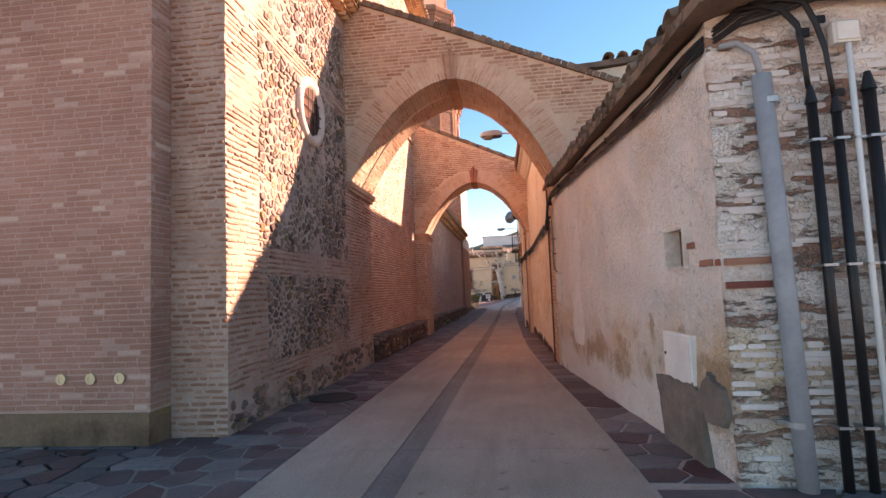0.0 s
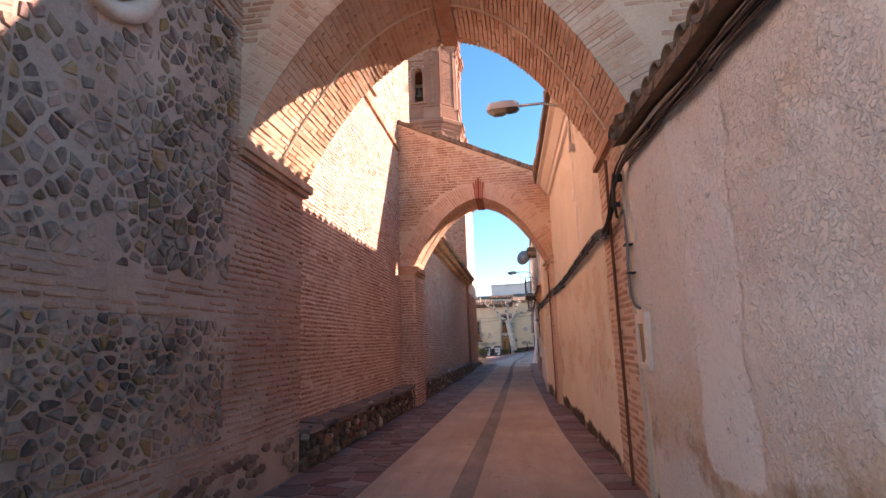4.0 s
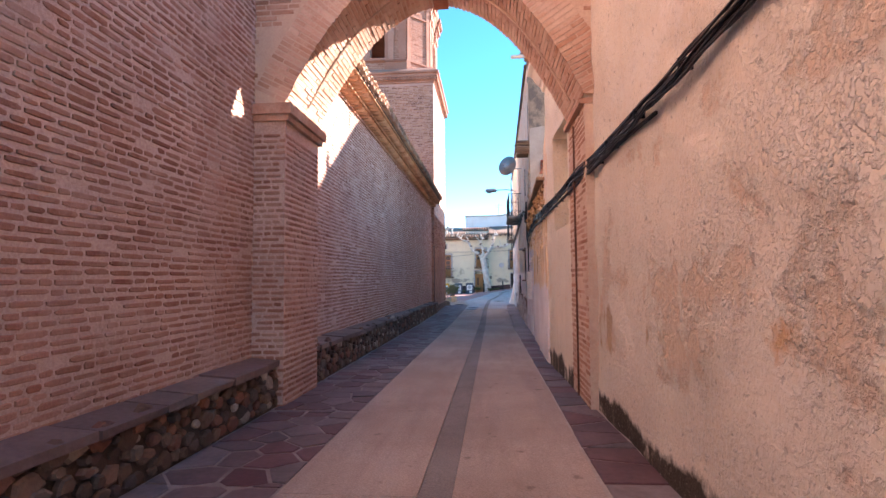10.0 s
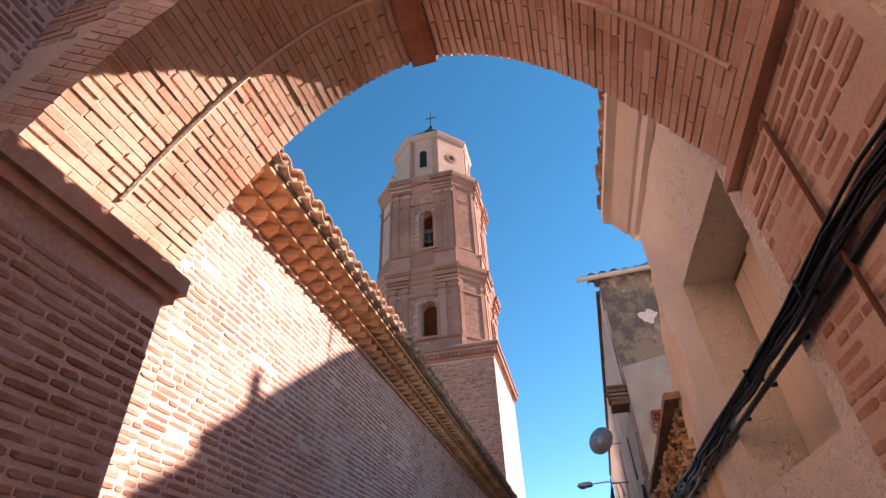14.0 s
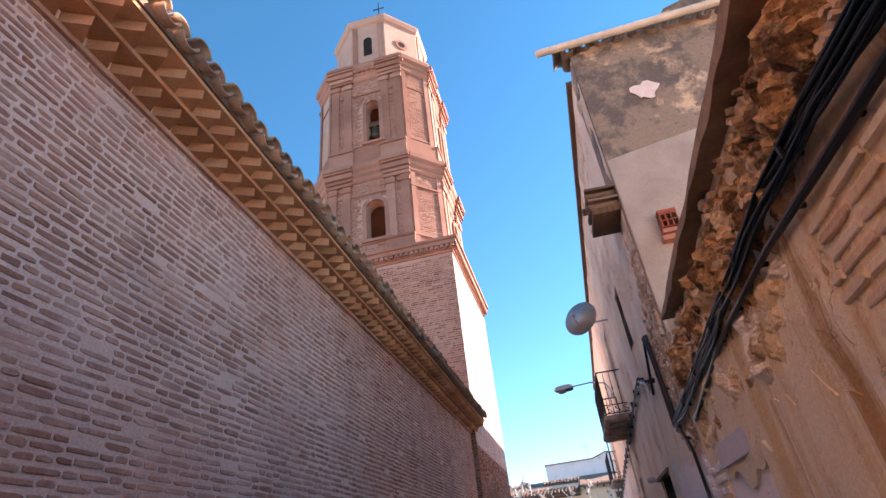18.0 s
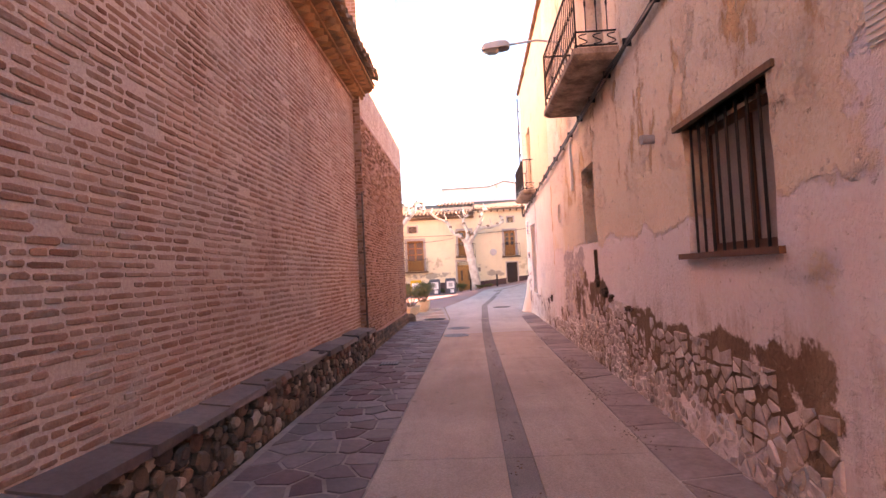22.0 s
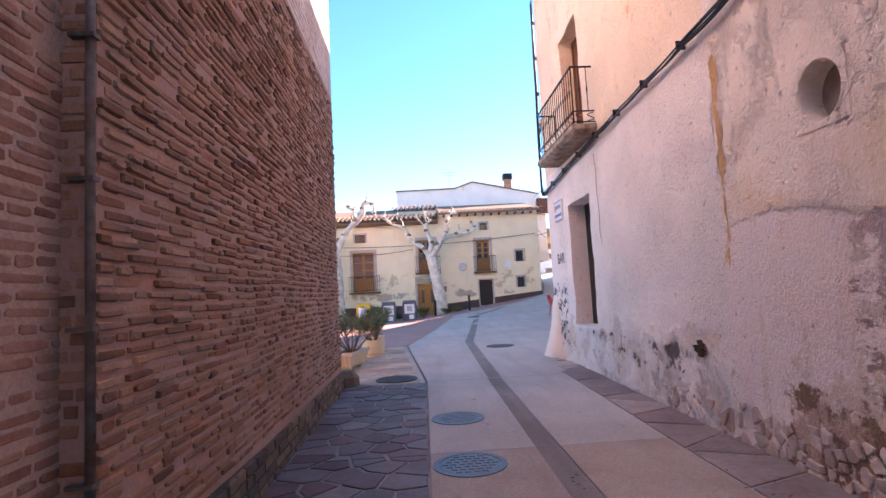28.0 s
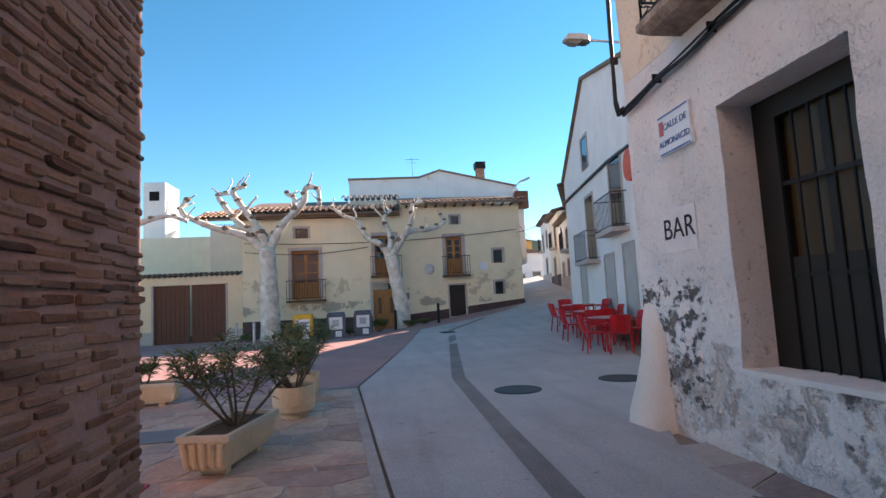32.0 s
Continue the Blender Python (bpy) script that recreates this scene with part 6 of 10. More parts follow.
def balcony(y0, y1, x_out, z, label):
    """A slab, and a railing with scrollwork along its foot."""
    b = thing("balcony", label, "balcony", (x_out, (y0 + y1) / 2, z))
    xw = wall_x((y0 + y1) / 2)
    part("slab", Shape().loft([[(x_out + e, y0 + e, zz), (xw + 0.05, y0 + e, zz), (xw + 0.05, y1 - e, zz), (x_out + e, y1 - e, zz)] for e, zz in ((0.07, z), (0.03, z + 0.03), (0.0, z + 0.06), (0.0, z + 0.13))]), weathered("balcony_slab", (0.17, 0.12, 0.09), (0.46, 0.37, 0.30), 5, 40), b, "stained flaking slab")
    zb, zt = z + 0.13, z + 1.02
    path = [(xw, y0 + 0.04), (x_out + 0.04, y0 + 0.04), (x_out + 0.04, y1 - 0.04), (xw, y1 - 0.04)]
    for zz, h in ((zb + 0.03, 0.016), (zb + 0.20, 0.014), (zt, 0.022)):
        for (xa, ya), (xb, yb) in zip(path, path[1:]):
            part("rail", Shape().box(min(xa, xb) - 0.012, max(xa, xb) + 0.012, min(ya, yb) - 0.012, max(ya, yb) + 0.012, zz, zz + h), iron, b)
    for (xa, ya), (xb, yb) in zip(path, path[1:]):
        n = max(3, int(math.hypot(xb - xa, yb - ya) / 0.115))
        for k in range(n + 1):
            x, yy = xa + (xb - xa) * k / n, ya + (yb - ya) * k / n
            post = k in (0, n)
            sh = Shape().tube([(x, yy, zb if post else zb + 0.2), (x, yy, zt)], 0.012 if post else 0.007, 6)
            if not post:
                sh.lathe([(0.007, zb + 0.50), (0.014, zb + 0.53), (0.014, zb + 0.56), (0.007, zb + 0.59)], x, yy, 6)
            part("baluster", sh, iron, b)
        # S-scrolls between the two low rails
        m = max(2, int(math.hypot(xb - xa, yb - ya) / 0.16))
        for k in range(m):
            sc = Shape()
            s0 = (k + 0.5) / m
            pts = []
            for q in range(15):
                t = -1 + 2 * q / 14
                rad = 0.055 * (1 - 0.35 * abs(t))
                off = 0.05 * math.sin(t * 4.2)
                pts.append((xa + (xb - xa) * s0 + (xb - xa) / math.hypot(xb - xa, yb - ya) * off, ya + (yb - ya) * s0 + (yb - ya) / math.hypot(xb - xa, yb - ya) * off, zb + 0.118 + 0.062 * math.sin(t * 1.5)))
            part("scroll", sc.tube(pts, 0.007, 5), iron, b)
    return b


balcony(32.3, 34.75, 0.50, 3.68, "black wrought-iron balcony with scrollwork on a stained slab")
balcony(41.72, 44.05, 0.86, 3.48, "wrought-iron balcony with scrollwork above the bar window")

# foot of the corner: a flared white buttress
flare = Shape()
flare.loft([[(1.32 - s, 44.75 - 0.5 * s, z), (1.25 - s, 45.08, z), (1.35 - 0.5 * s, 45.26 + s, z), (1.9, 45.30 + s, z), (1.9, 44.75, z)] for z, s in ((-0.4, 0.30), (-0.2, 0.26), (0.1, 0.16), (0.4, 0.08), (0.8, 0.03), (1.0, -0.02))])
solid("corner_buttress", flare, weathered("flare_white", (0.74, 0.66, 0.58), (0.82, 0.75, 0.68), 2, 30), "smooth white flared foot of the house corner", "buttress", smooth=True)

# ---- eaves of the church ----
def sawtooth(parent, x, ya, yb, z, out, h=0.085, w=0.17):
    """A row of bricks laid cornerwise, each a piece of its own."""
    me = Shape().prism([(0.0, -w / 2), (out, 0.0), (0.0, w / 2)], "z", 0, h).mesh("dentil", brick_eave_tone)
    for k in range(int((yb - ya) / w)):
        ob = new("dentil", me)
        ob.matrix_world = pose(x, ya + (k + 0.5) * w, z, 0, 0, random.uniform(-3, 3))
        under(ob, parent)


def brick_eave(x, ya, yb, z, tile_rows, label, steps=2, jut=0.14, h=0.085, w=0.17, lip=0.11):
    e = part("eave", Shape().box(x - 0.3, x + 0.02, ya, yb, z, z + 0.17 * steps + 0.05), mortar_arch, church, label)
    out = 0.0
    for k in range(steps):
        zz = z + (h + 0.045) * k
        sawtooth(e, x + out, ya, yb, zz, jut + 0.01, h, w)
        out += jut
        part("course", Shape().box(x - 0.1, x + out + 0.03, ya, yb, zz + h + 0.003, zz + h + 0.043), brick_eave_tone, e)
    top = z + (h + 0.045) * steps
    part("soffit", Shape().box(x - 0.1, x + out + 0.05, ya, yb, top, top + 0.03), clay_dark, e)
    eave_tiles(e, (x + out + lip, ya), (x + out + lip, yb), top + 0.045, (1, 0), 0.3, 0.235, 0.105, 0.5, tile_rows)
    return e


part("thin_course", Shape().box(W3X - 0.1, W3X + 0.035, 18.6, 36.3, W3TOP - 0.045, W3TOP), brick_arch, church, "thin projecting brick course")
e3 = brick_eave(W3X, 18.5, 36.55, W3TOP, 2, "aisle eave with two rows of sawtooth brick and clay tiles", 2, 0.19, 0.10, 0.22, 0.14)
part("roof", Shape().loft([[(W3X + 0.42, y, W3TOP + 0.385), (W3X - 5.0, y, W3TOP + 2.02), (W3X - 5.0, y, W3TOP + 1.92), (W3X + 0.42, y, W3TOP + 0.325)] for y in (18.5, 36.3)]), clay_dark, church, "tiled aisle roof")
e2 = brick_eave(W2X, 10.6, 19.25, W2TOP - 0.1, 1, "high eave with stepped sawtooth brick and clay tiles", 3)
part("roof", Shape().loft([[(W2X + 0.4, y, W2TOP + 0.42), (W2X - 9, y, W2TOP + 3.0), (W2X - 9, y, W2TOP + 2.8), (W2X + 0.4, y, W2TOP + 0.34)] for y in (10.5, 19.2)]), clay_dark, church, "tiled nave roof")
e1 = brick_eave(W1X, 4.9, 9.0, 6.45, 1, "chapel eave with sawtooth brick and clay tiles", 2)
part("roof", Shape().loft([[(W1X + 0.3, y, 6.83), (W1X - 5, y, 8.4), (W1X - 5, y, 8.2), (W1X + 0.3, y, 6.75)] for y in (4.4, 10.58)]), clay_dark, church, "tiled chapel roof")
part("wall", Shape().box(-9.0, W1X - 0.6, 10.58, 11.2, 5.0, W2TOP + 2.0), mortar_tower, church)
part("wall", Shape().box(-9.3, -9.0, 4.4, 36.3, -0.2, 8.0), mortar_tower, church)

# ---- bell tower ----
TCX, TCY = -5.86, 39.30
UPX = -5.95
tower = thing("bell_tower", "tall brick bell tower with chamfered upper storeys and a small dome", "bell tower", (TCX, TCY, -0.2))


def chamfered(half, ch, z):
    """Eight corners of a square with its corners cut off."""
    h, c = half, half - ch
    return [(UPX + a, TCY + b, z) for a, b in ((-c, -h), (c, -h), (h, -c), (h, c), (c, h), (-c, h), (-h, c), (-h, -c))]


base = part("base", Shape().box(TCX - 3.0, TCX + 3.0, TCY - 3.0, TCY + 3.28, -0.5, 10.9), mortar_new, tower, "square lower stage of thin brick")
ft = Fabric("brickwork", varied("brick_foot", [(0.17, 0.07, 0.04), (0.36, 0.185, 0.115), (0.46, 0.26, 0.17), (0.25, 0.11, 0.064), (0.51, 0.315, 0.22), (0.38, 0.185, 0.112)], 0.93, 45, 0.9, 0.010, 1.8, smear=((0.42, 0.26, 0.185), 0.35), stain=((0.75, 0.6, 0.5), 0.7)))
courses(ft, (TCX + 3.0, TCY - 3.0, 0.10), (0, 1, 0), (1, 0, 0), 6.28, 4.35, 0.058, 0.22, 0.010, 0.014, (0.002, 0.024), jit=0.009, near=lambda a, z: 0.2 < z < 2.2 and 2.6 < a < 5.4, missing=0.03, worn=0.65, rag=0.010)
courses(ft, (TCX + 2.84, TCY - 3.0, 0.10), (1, 0, 0), (0, -1, 0), 0.16, 4.5, 0.072, 0.14, 0.026, 0.02, (0.002, 0.014))
courses(ft, (TCX - 3.0, TCY - 3.0, 4.6), (1, 0, 0), (0, -1, 0), 6.0, 6.2, 0.076, 0.27, 0.026, 0.022, (0.002, 0.010))
ft.finish(base, "brick")
# paler upper courses: the sun's glare on this face is put into the colour
fa = Fabric("brickwork", varied("brick_sunlit", [(0.72, 0.58, 0.49), (0.66, 0.50, 0.41), (0.76, 0.63, 0.54), (0.70, 0.55, 0.46)], 0.93, 45, 0.4, 0.004, 1.2, smear=((0.80, 0.70, 0.62), 0.9)))
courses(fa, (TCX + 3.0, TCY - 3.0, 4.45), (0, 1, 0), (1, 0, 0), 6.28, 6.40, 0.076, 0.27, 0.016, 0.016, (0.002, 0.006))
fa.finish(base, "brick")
# dark wet stones round the foot
foot = part("foot", Shape().loft([[(TCX + 3.0 + 0.05, y, ground_z(-2.8, y) - 0.15), (TCX + 3.0 + 0.045, y, ground_z(-2.8, y) + 0.34 - 0.03 * (y - 36.3)), (TCX + 2.9, y, ground_z(-2.8, y) + 0.36 - 0.03 * (y - 36.3)), (TCX + 2.9, y, ground_z(-2.8, y) - 0.15)] for y in np.linspace(36.35, 42.6, 10)]), plinth_earth, tower, "damp dark stone foot")
fo = Fabric("brickwork", varied("damp_brick", [(0.12, 0.085, 0.065), (0.18, 0.12, 0.085), (0.25, 0.16, 0.11), (0.10, 0.08, 0.065)], 0.85, 40, 0.7, 0.008, 2.0))
for r in range(4):
    a = 0.02
    while a < 6.05:
        w = random.uniform(0.14, 0.30)
        z = -0.27 + r * 0.085
        fo.block((TCX + 3.045, 36.38, 0.0), (0, 1, 0), (1, 0, 0), a, a + w - 0.02, z, z + 0.065, random.uniform(0.005, 0.02), single=True if len(fo.single) < 300 else False)
        a += w
fo.finish(foot, "brick")
part("corner_stone", Shape().loft([[(-2.80 + r * math.cos(t) * 0.2, 42.85 + r * 0.2 * math.sin(t), z) for t in np.linspace(0, 2 * math.pi, 9)[:-1]] for r, z in ((1.0, -0.35), (0.95, -0.1), (0.5, 0.0))]), plinth_stone, tower, "boulder at the tower's corner")


def cornice(levels, ch, label, mat=None):
    """Rings of (half width, z)."""
    return part("cornice", Shape().loft([chamfered(h, ch + (h - levels[0][0]) * 0.42, z) for h, z in levels]), mat or brick_tower, tower, label)


def square_cornice(levels):
    return part("cornice", Shape().loft([[(TCX + a * h, TCY + b * h, z) for a, b in ((-1, -1), (1, -1), (1, 1), (-1, 1))] for h, z in levels]), brick_tower, tower, "stepped brick cornice with dentils")


c0 = square_cornice([(3.0, 10.86), (3.05, 10.88), (3.05, 10.96), (3.11, 10.97), (3.11, 11.12), (3.20, 11.14), (3.20, 11.28), (3.27, 11.30), (3.27, 11.40), (3.15, 11.48), (2.75, 11.72)])
den = Shape().box(-0.06, 0.06, -0.05, 0.05, 0, 0.12).mesh("dentil", brick_tower)
for k in range(34):
    for x, y in ((TCX - 3.05 + k * 0.185, TCY - 3.15), (TCX + 3.15, TCY - 3.05 + k * 0.185)):
        ob = new("dentil", den)
        ob.location = (x, y, 11.0)
        under(ob, c0)

SH, SC = 2.75, 1.02
fu = Fabric("brickwork", brick_tower)


def breaks(half, ch, levels, base=0.0):
    """The cornice steps forward over each pair of pilasters: levels of (low z, high z, how far it stands out)."""
    c = half - ch
    for o, u, n in ((Vector((UPX, TCY - half, 0)), Vector((1, 0, 0)), Vector((0, -1, 0))), (Vector((UPX + half, TCY, 0)), Vector((0, 1, 0)), Vector((1, 0, 0)))):
        for a0, a1 in ((-c - 0.02, -c + 1.04), (c - 1.04, c + 0.02)):
            sh = Shape()
            for za, zb, d in levels:
                sh.hexa([tuple(o + u * a + n * e + Vector((0, 0, z))) for z in (za, zb) for a, e in ((a0 - d * 0.25, base - 0.1), (a1 + d * 0.25, base - 0.1), (a1 + d * 0.25, d), (a0 - d * 0.25, d))])
            part("cornice_break", sh, brick_tower, tower)


def tower_stage(z0, z1, half, ch, win, surround):
    """Walls of a stage: arched openings in the four main sides, pilasters at the corners."""
    c = half - ch
    stage = part("stage", Shape(), mortar_tower, tower, "octagonal brick stage with arched openings")
    w0, w1, wz0, wz1 = win
    sides = [((UPX - c, TCY - half), (UPX + c, TCY - half)), ((UPX + half, TCY - c), (UPX + half, TCY + c)), ((UPX + c, TCY + half), (UPX - c, TCY + half)), ((UPX - half, TCY + c), (UPX - half, TCY - c))]
    for k, (p, q) in enumerate(sides):
        part("face", wall_sheet(p, q, z0, z1, 0.45, [(c + w0, c + w1, wz0, wz1)], 1.2, 0.0, 0, away=-1.0), mortar_tower, stage)
        u = Vector((q[0] - p[0], q[1] - p[1], 0)).normalized()
        n = Vector((u.y, -u.x, 0))
        o = Vector((p[0], p[1], 0)) + u * c
        def at(a, d, z):
            return tuple(o + u * a + n * d + Vector((0, 0, z)))
        # arched head: filler above the springing line
        r = (w1 - w0) / 2
        m = (w0 + w1) / 2
        head = Shape()
        rings = []
        for j in range(11):
            ta = math.pi * j / 10
            pa = (m - r * math.cos(ta), wz1 - r + r * math.sin(ta) - (0.004 if j == 5 else 0.0))
            rings.append([at(pa[0], 0.004, pa[1]), at(pa[0], 0.004, wz1 + 0.01), at(pa[0], -0.44, wz1 + 0.01), at(pa[0], -0.44, pa[1])])
        head.loft(rings)
        part("arch_head", head, mortar_tower, stage)
        # raised band round the opening
        band = Shape()
        path = [(m - r, wz0)] + [(m - r * math.cos(math.pi * j / 12), wz1 - r + r * math.sin(math.pi * j / 12)) for j in range(13)] + [(m + r, wz0)]
        for (a0, za), (a1, zb) in zip(path, path[1:]):
            d0, d1 = Vector((a0 - m, max(0, za - (wz1 - r)))).normalized(), Vector((a1 - m, max(0, zb - (wz1 - r)))).normalized()
            b0, b1 = (a0 + d0.x * surround, za + d0.y * surround), (a1 + d1.x * surround, zb + d1.y * surround)
            band.hexa([at(a0, 0, za), at(a1, 0, zb), at(b1[0], 0, b1[1]), at(b0[0], 0, b0[1]), at(a0, 0.09, za), at(a1, 0.09, zb), at(b1[0], 0.09, b1[1]), at(b0[0], 0.09, b0[1])])
        part("surround", band, brick_tower, stage)
        part("sill", Shape().hexa([at(m - r - surround - 0.05, 0, wz0 - 0.12), at(m + r + surround + 0.05, 0, wz0 - 0.12), at(m + r + surround + 0.05, 0.14, wz0 - 0.12), at(m - r - surround - 0.05, 0.14, wz0 - 0.12), at(m - r - surround - 0.05, 0, wz0), at(m + r + surround + 0.05, 0, wz0), at(m + r + surround + 0.05, 0.14, wz0), at(m - r - surround - 0.05, 0.14, wz0)]), brick_tower, stage)
        for a in (-c + 0.02, -c + 0.62, c - 0.98, c - 0.38):
            part("pilaster", Shape().hexa([at(a, 0, z0), at(a + 0.36, 0, z0), at(a + 0.36, 0.07, z0), at(a, 0.07, z0), at(a, 0, z1), at(a + 0.36, 0, z1), at(a + 0.36, 0.07, z1), at(a, 0.07, z1)]), brick_tower, stage)
            part("capital", Shape().hexa([at(a - 0.04, 0, z1 - 0.45), at(a + 0.40, 0, z1 - 0.45), at(a + 0.40, 0.12, z1 - 0.45), at(a - 0.04, 0.12, z1 - 0.45), at(a - 0.07, 0, z1 - 0.28), at(a + 0.43, 0, z1 - 0.28), at(a + 0.43, 0.15, z1 - 0.28), at(a - 0.07, 0.15, z1 - 0.28)]), brick_tower, stage)
        if k < 2:
            courses(fu, (p[0], p[1], z0), tuple(u), tuple(n), 2 * c, z1 - z0, 0.085, 0.28, 0.022, 0.02, (0.006, 0.018), keep=lambda a, z, h: not (w0 - surround - h < a - c < w1 + surround + h and wz0 - 0.1 < z + z0 < wz1 + surround))
    for p, q in (((UPX + c, TCY - half), (UPX + half, TCY - c)), ((UPX + half, TCY + c), (UPX + c, TCY + half)), ((UPX - c, TCY + half), (UPX - half, TCY + c)), ((UPX - half, TCY - c), (UPX - c, TCY - half))):
        part("face", wall_sheet(p, q, z0, z1, 0.4, [], 1.2, 0.0, 0, away=-1.0), mortar_tower, stage)
        u = Vector((q[0] - p[0], q[1] - p[1], 0)).normalized()
        n = Vector((u.y, -u.x, 0))
        L = math.hypot(q[0] - p[0], q[1] - p[1])
        pn = Shape()
        for a, b in ((0.02, 0.22), (L - 0.22, L - 0.02)):
            pn = Shape().hexa([tuple(Vector((p[0], p[1], z)) + u * s + n * d) for z in (z0, z1) for s, d in ((a, 0), (b, 0), (b, 0.06), (a, 0.06))])
            part("pilaster", pn, brick_tower, stage)
        if q[0] > UPX and q[1] < TCY:
            courses(fu, (p[0], p[1], z0), tuple(u), tuple(n), L, z1 - z0, 0.085, 0.28, 0.022, 0.02, (0.006, 0.018))
    return stage


st1 = tower_stage(11.5, 15.15, SH, SC, (-0.10, 0.66, 12.25, 14.07), 0.16)
c1 = cornice([(2.78, 15.1), (2.84, 15.2), (2.84, 15.35), (2.92, 15.45), (2.92, 15.60), (3.02, 15.72), (3.05, 15.90), (2.95, 16.0), (2.72, 16.1)], SC, "stepped moulded brick cornice")
part("pedestal", Shape().loft([chamfered(2.76, SC, 16.05), chamfered(2.76, SC, 16.95), chamfered(2.68, SC, 17.05)]), brick_tower, tower, "plain band below the belfry")
st2 = tower_stage(17.0, 21.3, 2.66, 0.98, (0.0, 0.58, 17.27, 19.73), 0.17)
c2 = cornice([(2.68, 21.25), (2.74, 21.35), (2.74, 21.55), (2.82, 21.65), (2.82, 21.8), (2.92, 21.92), (2.95, 22.12), (2.9, 22.25), (2.45, 22.6)], 0.98, "dentilled belfry cornice")
breaks(SH, SC, [(15.02, 15.18, 0.12), (15.20, 15.34, 0.17), (15.36, 15.60, 0.26), (15.62, 15.70, 0.34), (15.72, 15.90, 0.38)])
breaks(2.70, SC, [(16.05, 16.14, 0.16), (16.14, 16.86, 0.11), (16.86, 16.98, 0.17)])
breaks(2.66, 0.98, [(21.2, 21.34, 0.12), (21.36, 21.54, 0.17), (21.56, 21.80, 0.26), (21.82, 21.92, 0.34), (21.94, 22.12, 0.37)])
breaks(SH, SC, [(11.5, 11.62, 0.16), (11.62, 12.05, 0.11), (12.05, 12.15, 0.15)])
for z, h_ in ((14.45, 2.75), (20.3, 2.66), (12.12, 2.75), (17.15, 2.66)):
    part("string_course", Shape().loft([chamfered(h_ + d, 1.0 + d * 0.42, zz) for d, zz in ((0.0, z - 0.05), (0.05, z - 0.03), (0.05, z + 0.03), (0.0, z + 0.05))]), brick_tower, tower, "thin brick string course")
fu.finish(st1, "brick")
den2 = Shape().box(-0.07, 0.07, -0.05, 0.05, 0, 0.14).mesh("dentil", brick_tower)
for k in range(17):
    for x, y in ((UPX - 1.85 + k * 0.23, TCY - 2.86), (UPX + 2.86, TCY - 1.85 + k * 0.23)):
        ob = new("dentil", den2)
        ob.location = (x, y, 21.66)
        under(ob, c2)


def octagon(half, z):
    return chamfered(half, half * (1 - math.tan(math.pi / 8)), z)


lan = part("lantern", Shape().loft([octagon(2.22, 22.4), octagon(2.22, 25.9), octagon(2.32, 26.0), octagon(2.40, 26.25), octagon(2.40, 26.35), octagon(2.0, 26.6)]), mortar_tower, tower, "eight-sided lantern with small openings")
for k, (dx, dy) in enumerate(((0, -1), (1, 0))):
    cx, cy = UPX + dx * 2.22, TCY + dy * 2.22
    u = Vector((-dy, dx, 0))
    o = Shape()
    pts = [(-0.22, 23.6), (0.22, 23.6)] + [(0.22 * math.cos(math.pi * j / 8), 24.75 + 0.22 * math.sin(math.pi * j / 8)) for j in range(9)]
    o.loft([[(cx + u.x * a + dx * d, cy + u.y * a + dy * d, z) for a, z in pts] for d in (-0.1, 0.012)])
    part("opening", o, dark_void, lan, "dark arched opening")
    for a in (-0.78, 0.55):
        part("pilaster", Shape().hexa([(cx + u.x * s + dx * d, cy + u.y * s + dy * d, z) for z in (22.5, 25.9) for s, d in ((a, 0), (a + 0.23, 0), (a + 0.23, 0.07), (a, 0.07))]), brick_tower, lan)
dx, dy = math.sqrt(0.5), -math.sqrt(0.5)
cx, cy = UPX + dx * 2.22, TCY + dy * 2.22
u = Vector((-dy, dx, 0))
for rad, d, mt in ((0.34, 0.05, brick_tower), (0.19, 0.06, dark_void)):
    part("roundel", Shape().loft([[(cx + u.x * rad * math.cos(t) + dx * e, cy + u.y * rad * math.cos(t) + dy * e, 24.5 + rad * math.sin(t)) for t in np.linspace(0, 2 * math.pi, 21)[:-1]] for e in (-0.05, d)]), mt, lan, "round opening with a moulded rim")
part("urn", Shape().lathe([(0.24, 22.3), (0.30, 22.5), (0.14, 22.7), (0.30, 23.0), (0.32, 23.2), (0.12, 23.5), (0.05, 23.7)], UPX - 1.95, TCY - 1.95, 10), mortar_tower, tower, "stone urn", True)
slate = weathered("slate", (0.05, 0.05, 0.055), (0.10, 0.095, 0.095), 2, 20, 0.5)
part("dome", Shape().loft([octagon(2.1, 26.45), octagon(1.95, 26.9), octagon(1.6, 27.4), octagon(1.0, 27.85), octagon(0.62, 28.1), octagon(0.55, 28.5), octagon(0.7, 28.6), octagon(0.45, 29.0), octagon(0.12, 29.4)]), slate, tower, "dark slate cap")
part("cross", Shape().tube([(UPX + 0.4 - 0.4, TCY, 29.3), (UPX, TCY, 31.2)], 0.035, 6).tube([(UPX - 0.35, TCY, 30.6), (UPX + 0.35, TCY, 30.6)], 0.03, 6).lathe([(0.02, 29.3), (0.16, 29.5), (0.16, 29.6), (0.02, 29.8)], UPX, TCY, 10), iron, tower, "iron cross")
bell = thing("bell", "dark bronze bell hung in the belfry opening", "bell", (UPX + 0.29, TCY - 2.35, 17.6))
bronze = plain("bronze", (0.12, 0.10, 0.07), 0.45, 0.8)
part("bell_body", Shape().lathe([(0.30, 17.75), (0.27, 17.82), (0.20, 18.05), (0.17, 18.3), (0.10, 18.42), (0.02, 18.45)], UPX + 0.29, TCY - 2.35, 16), bronze, bell, smooth=True)
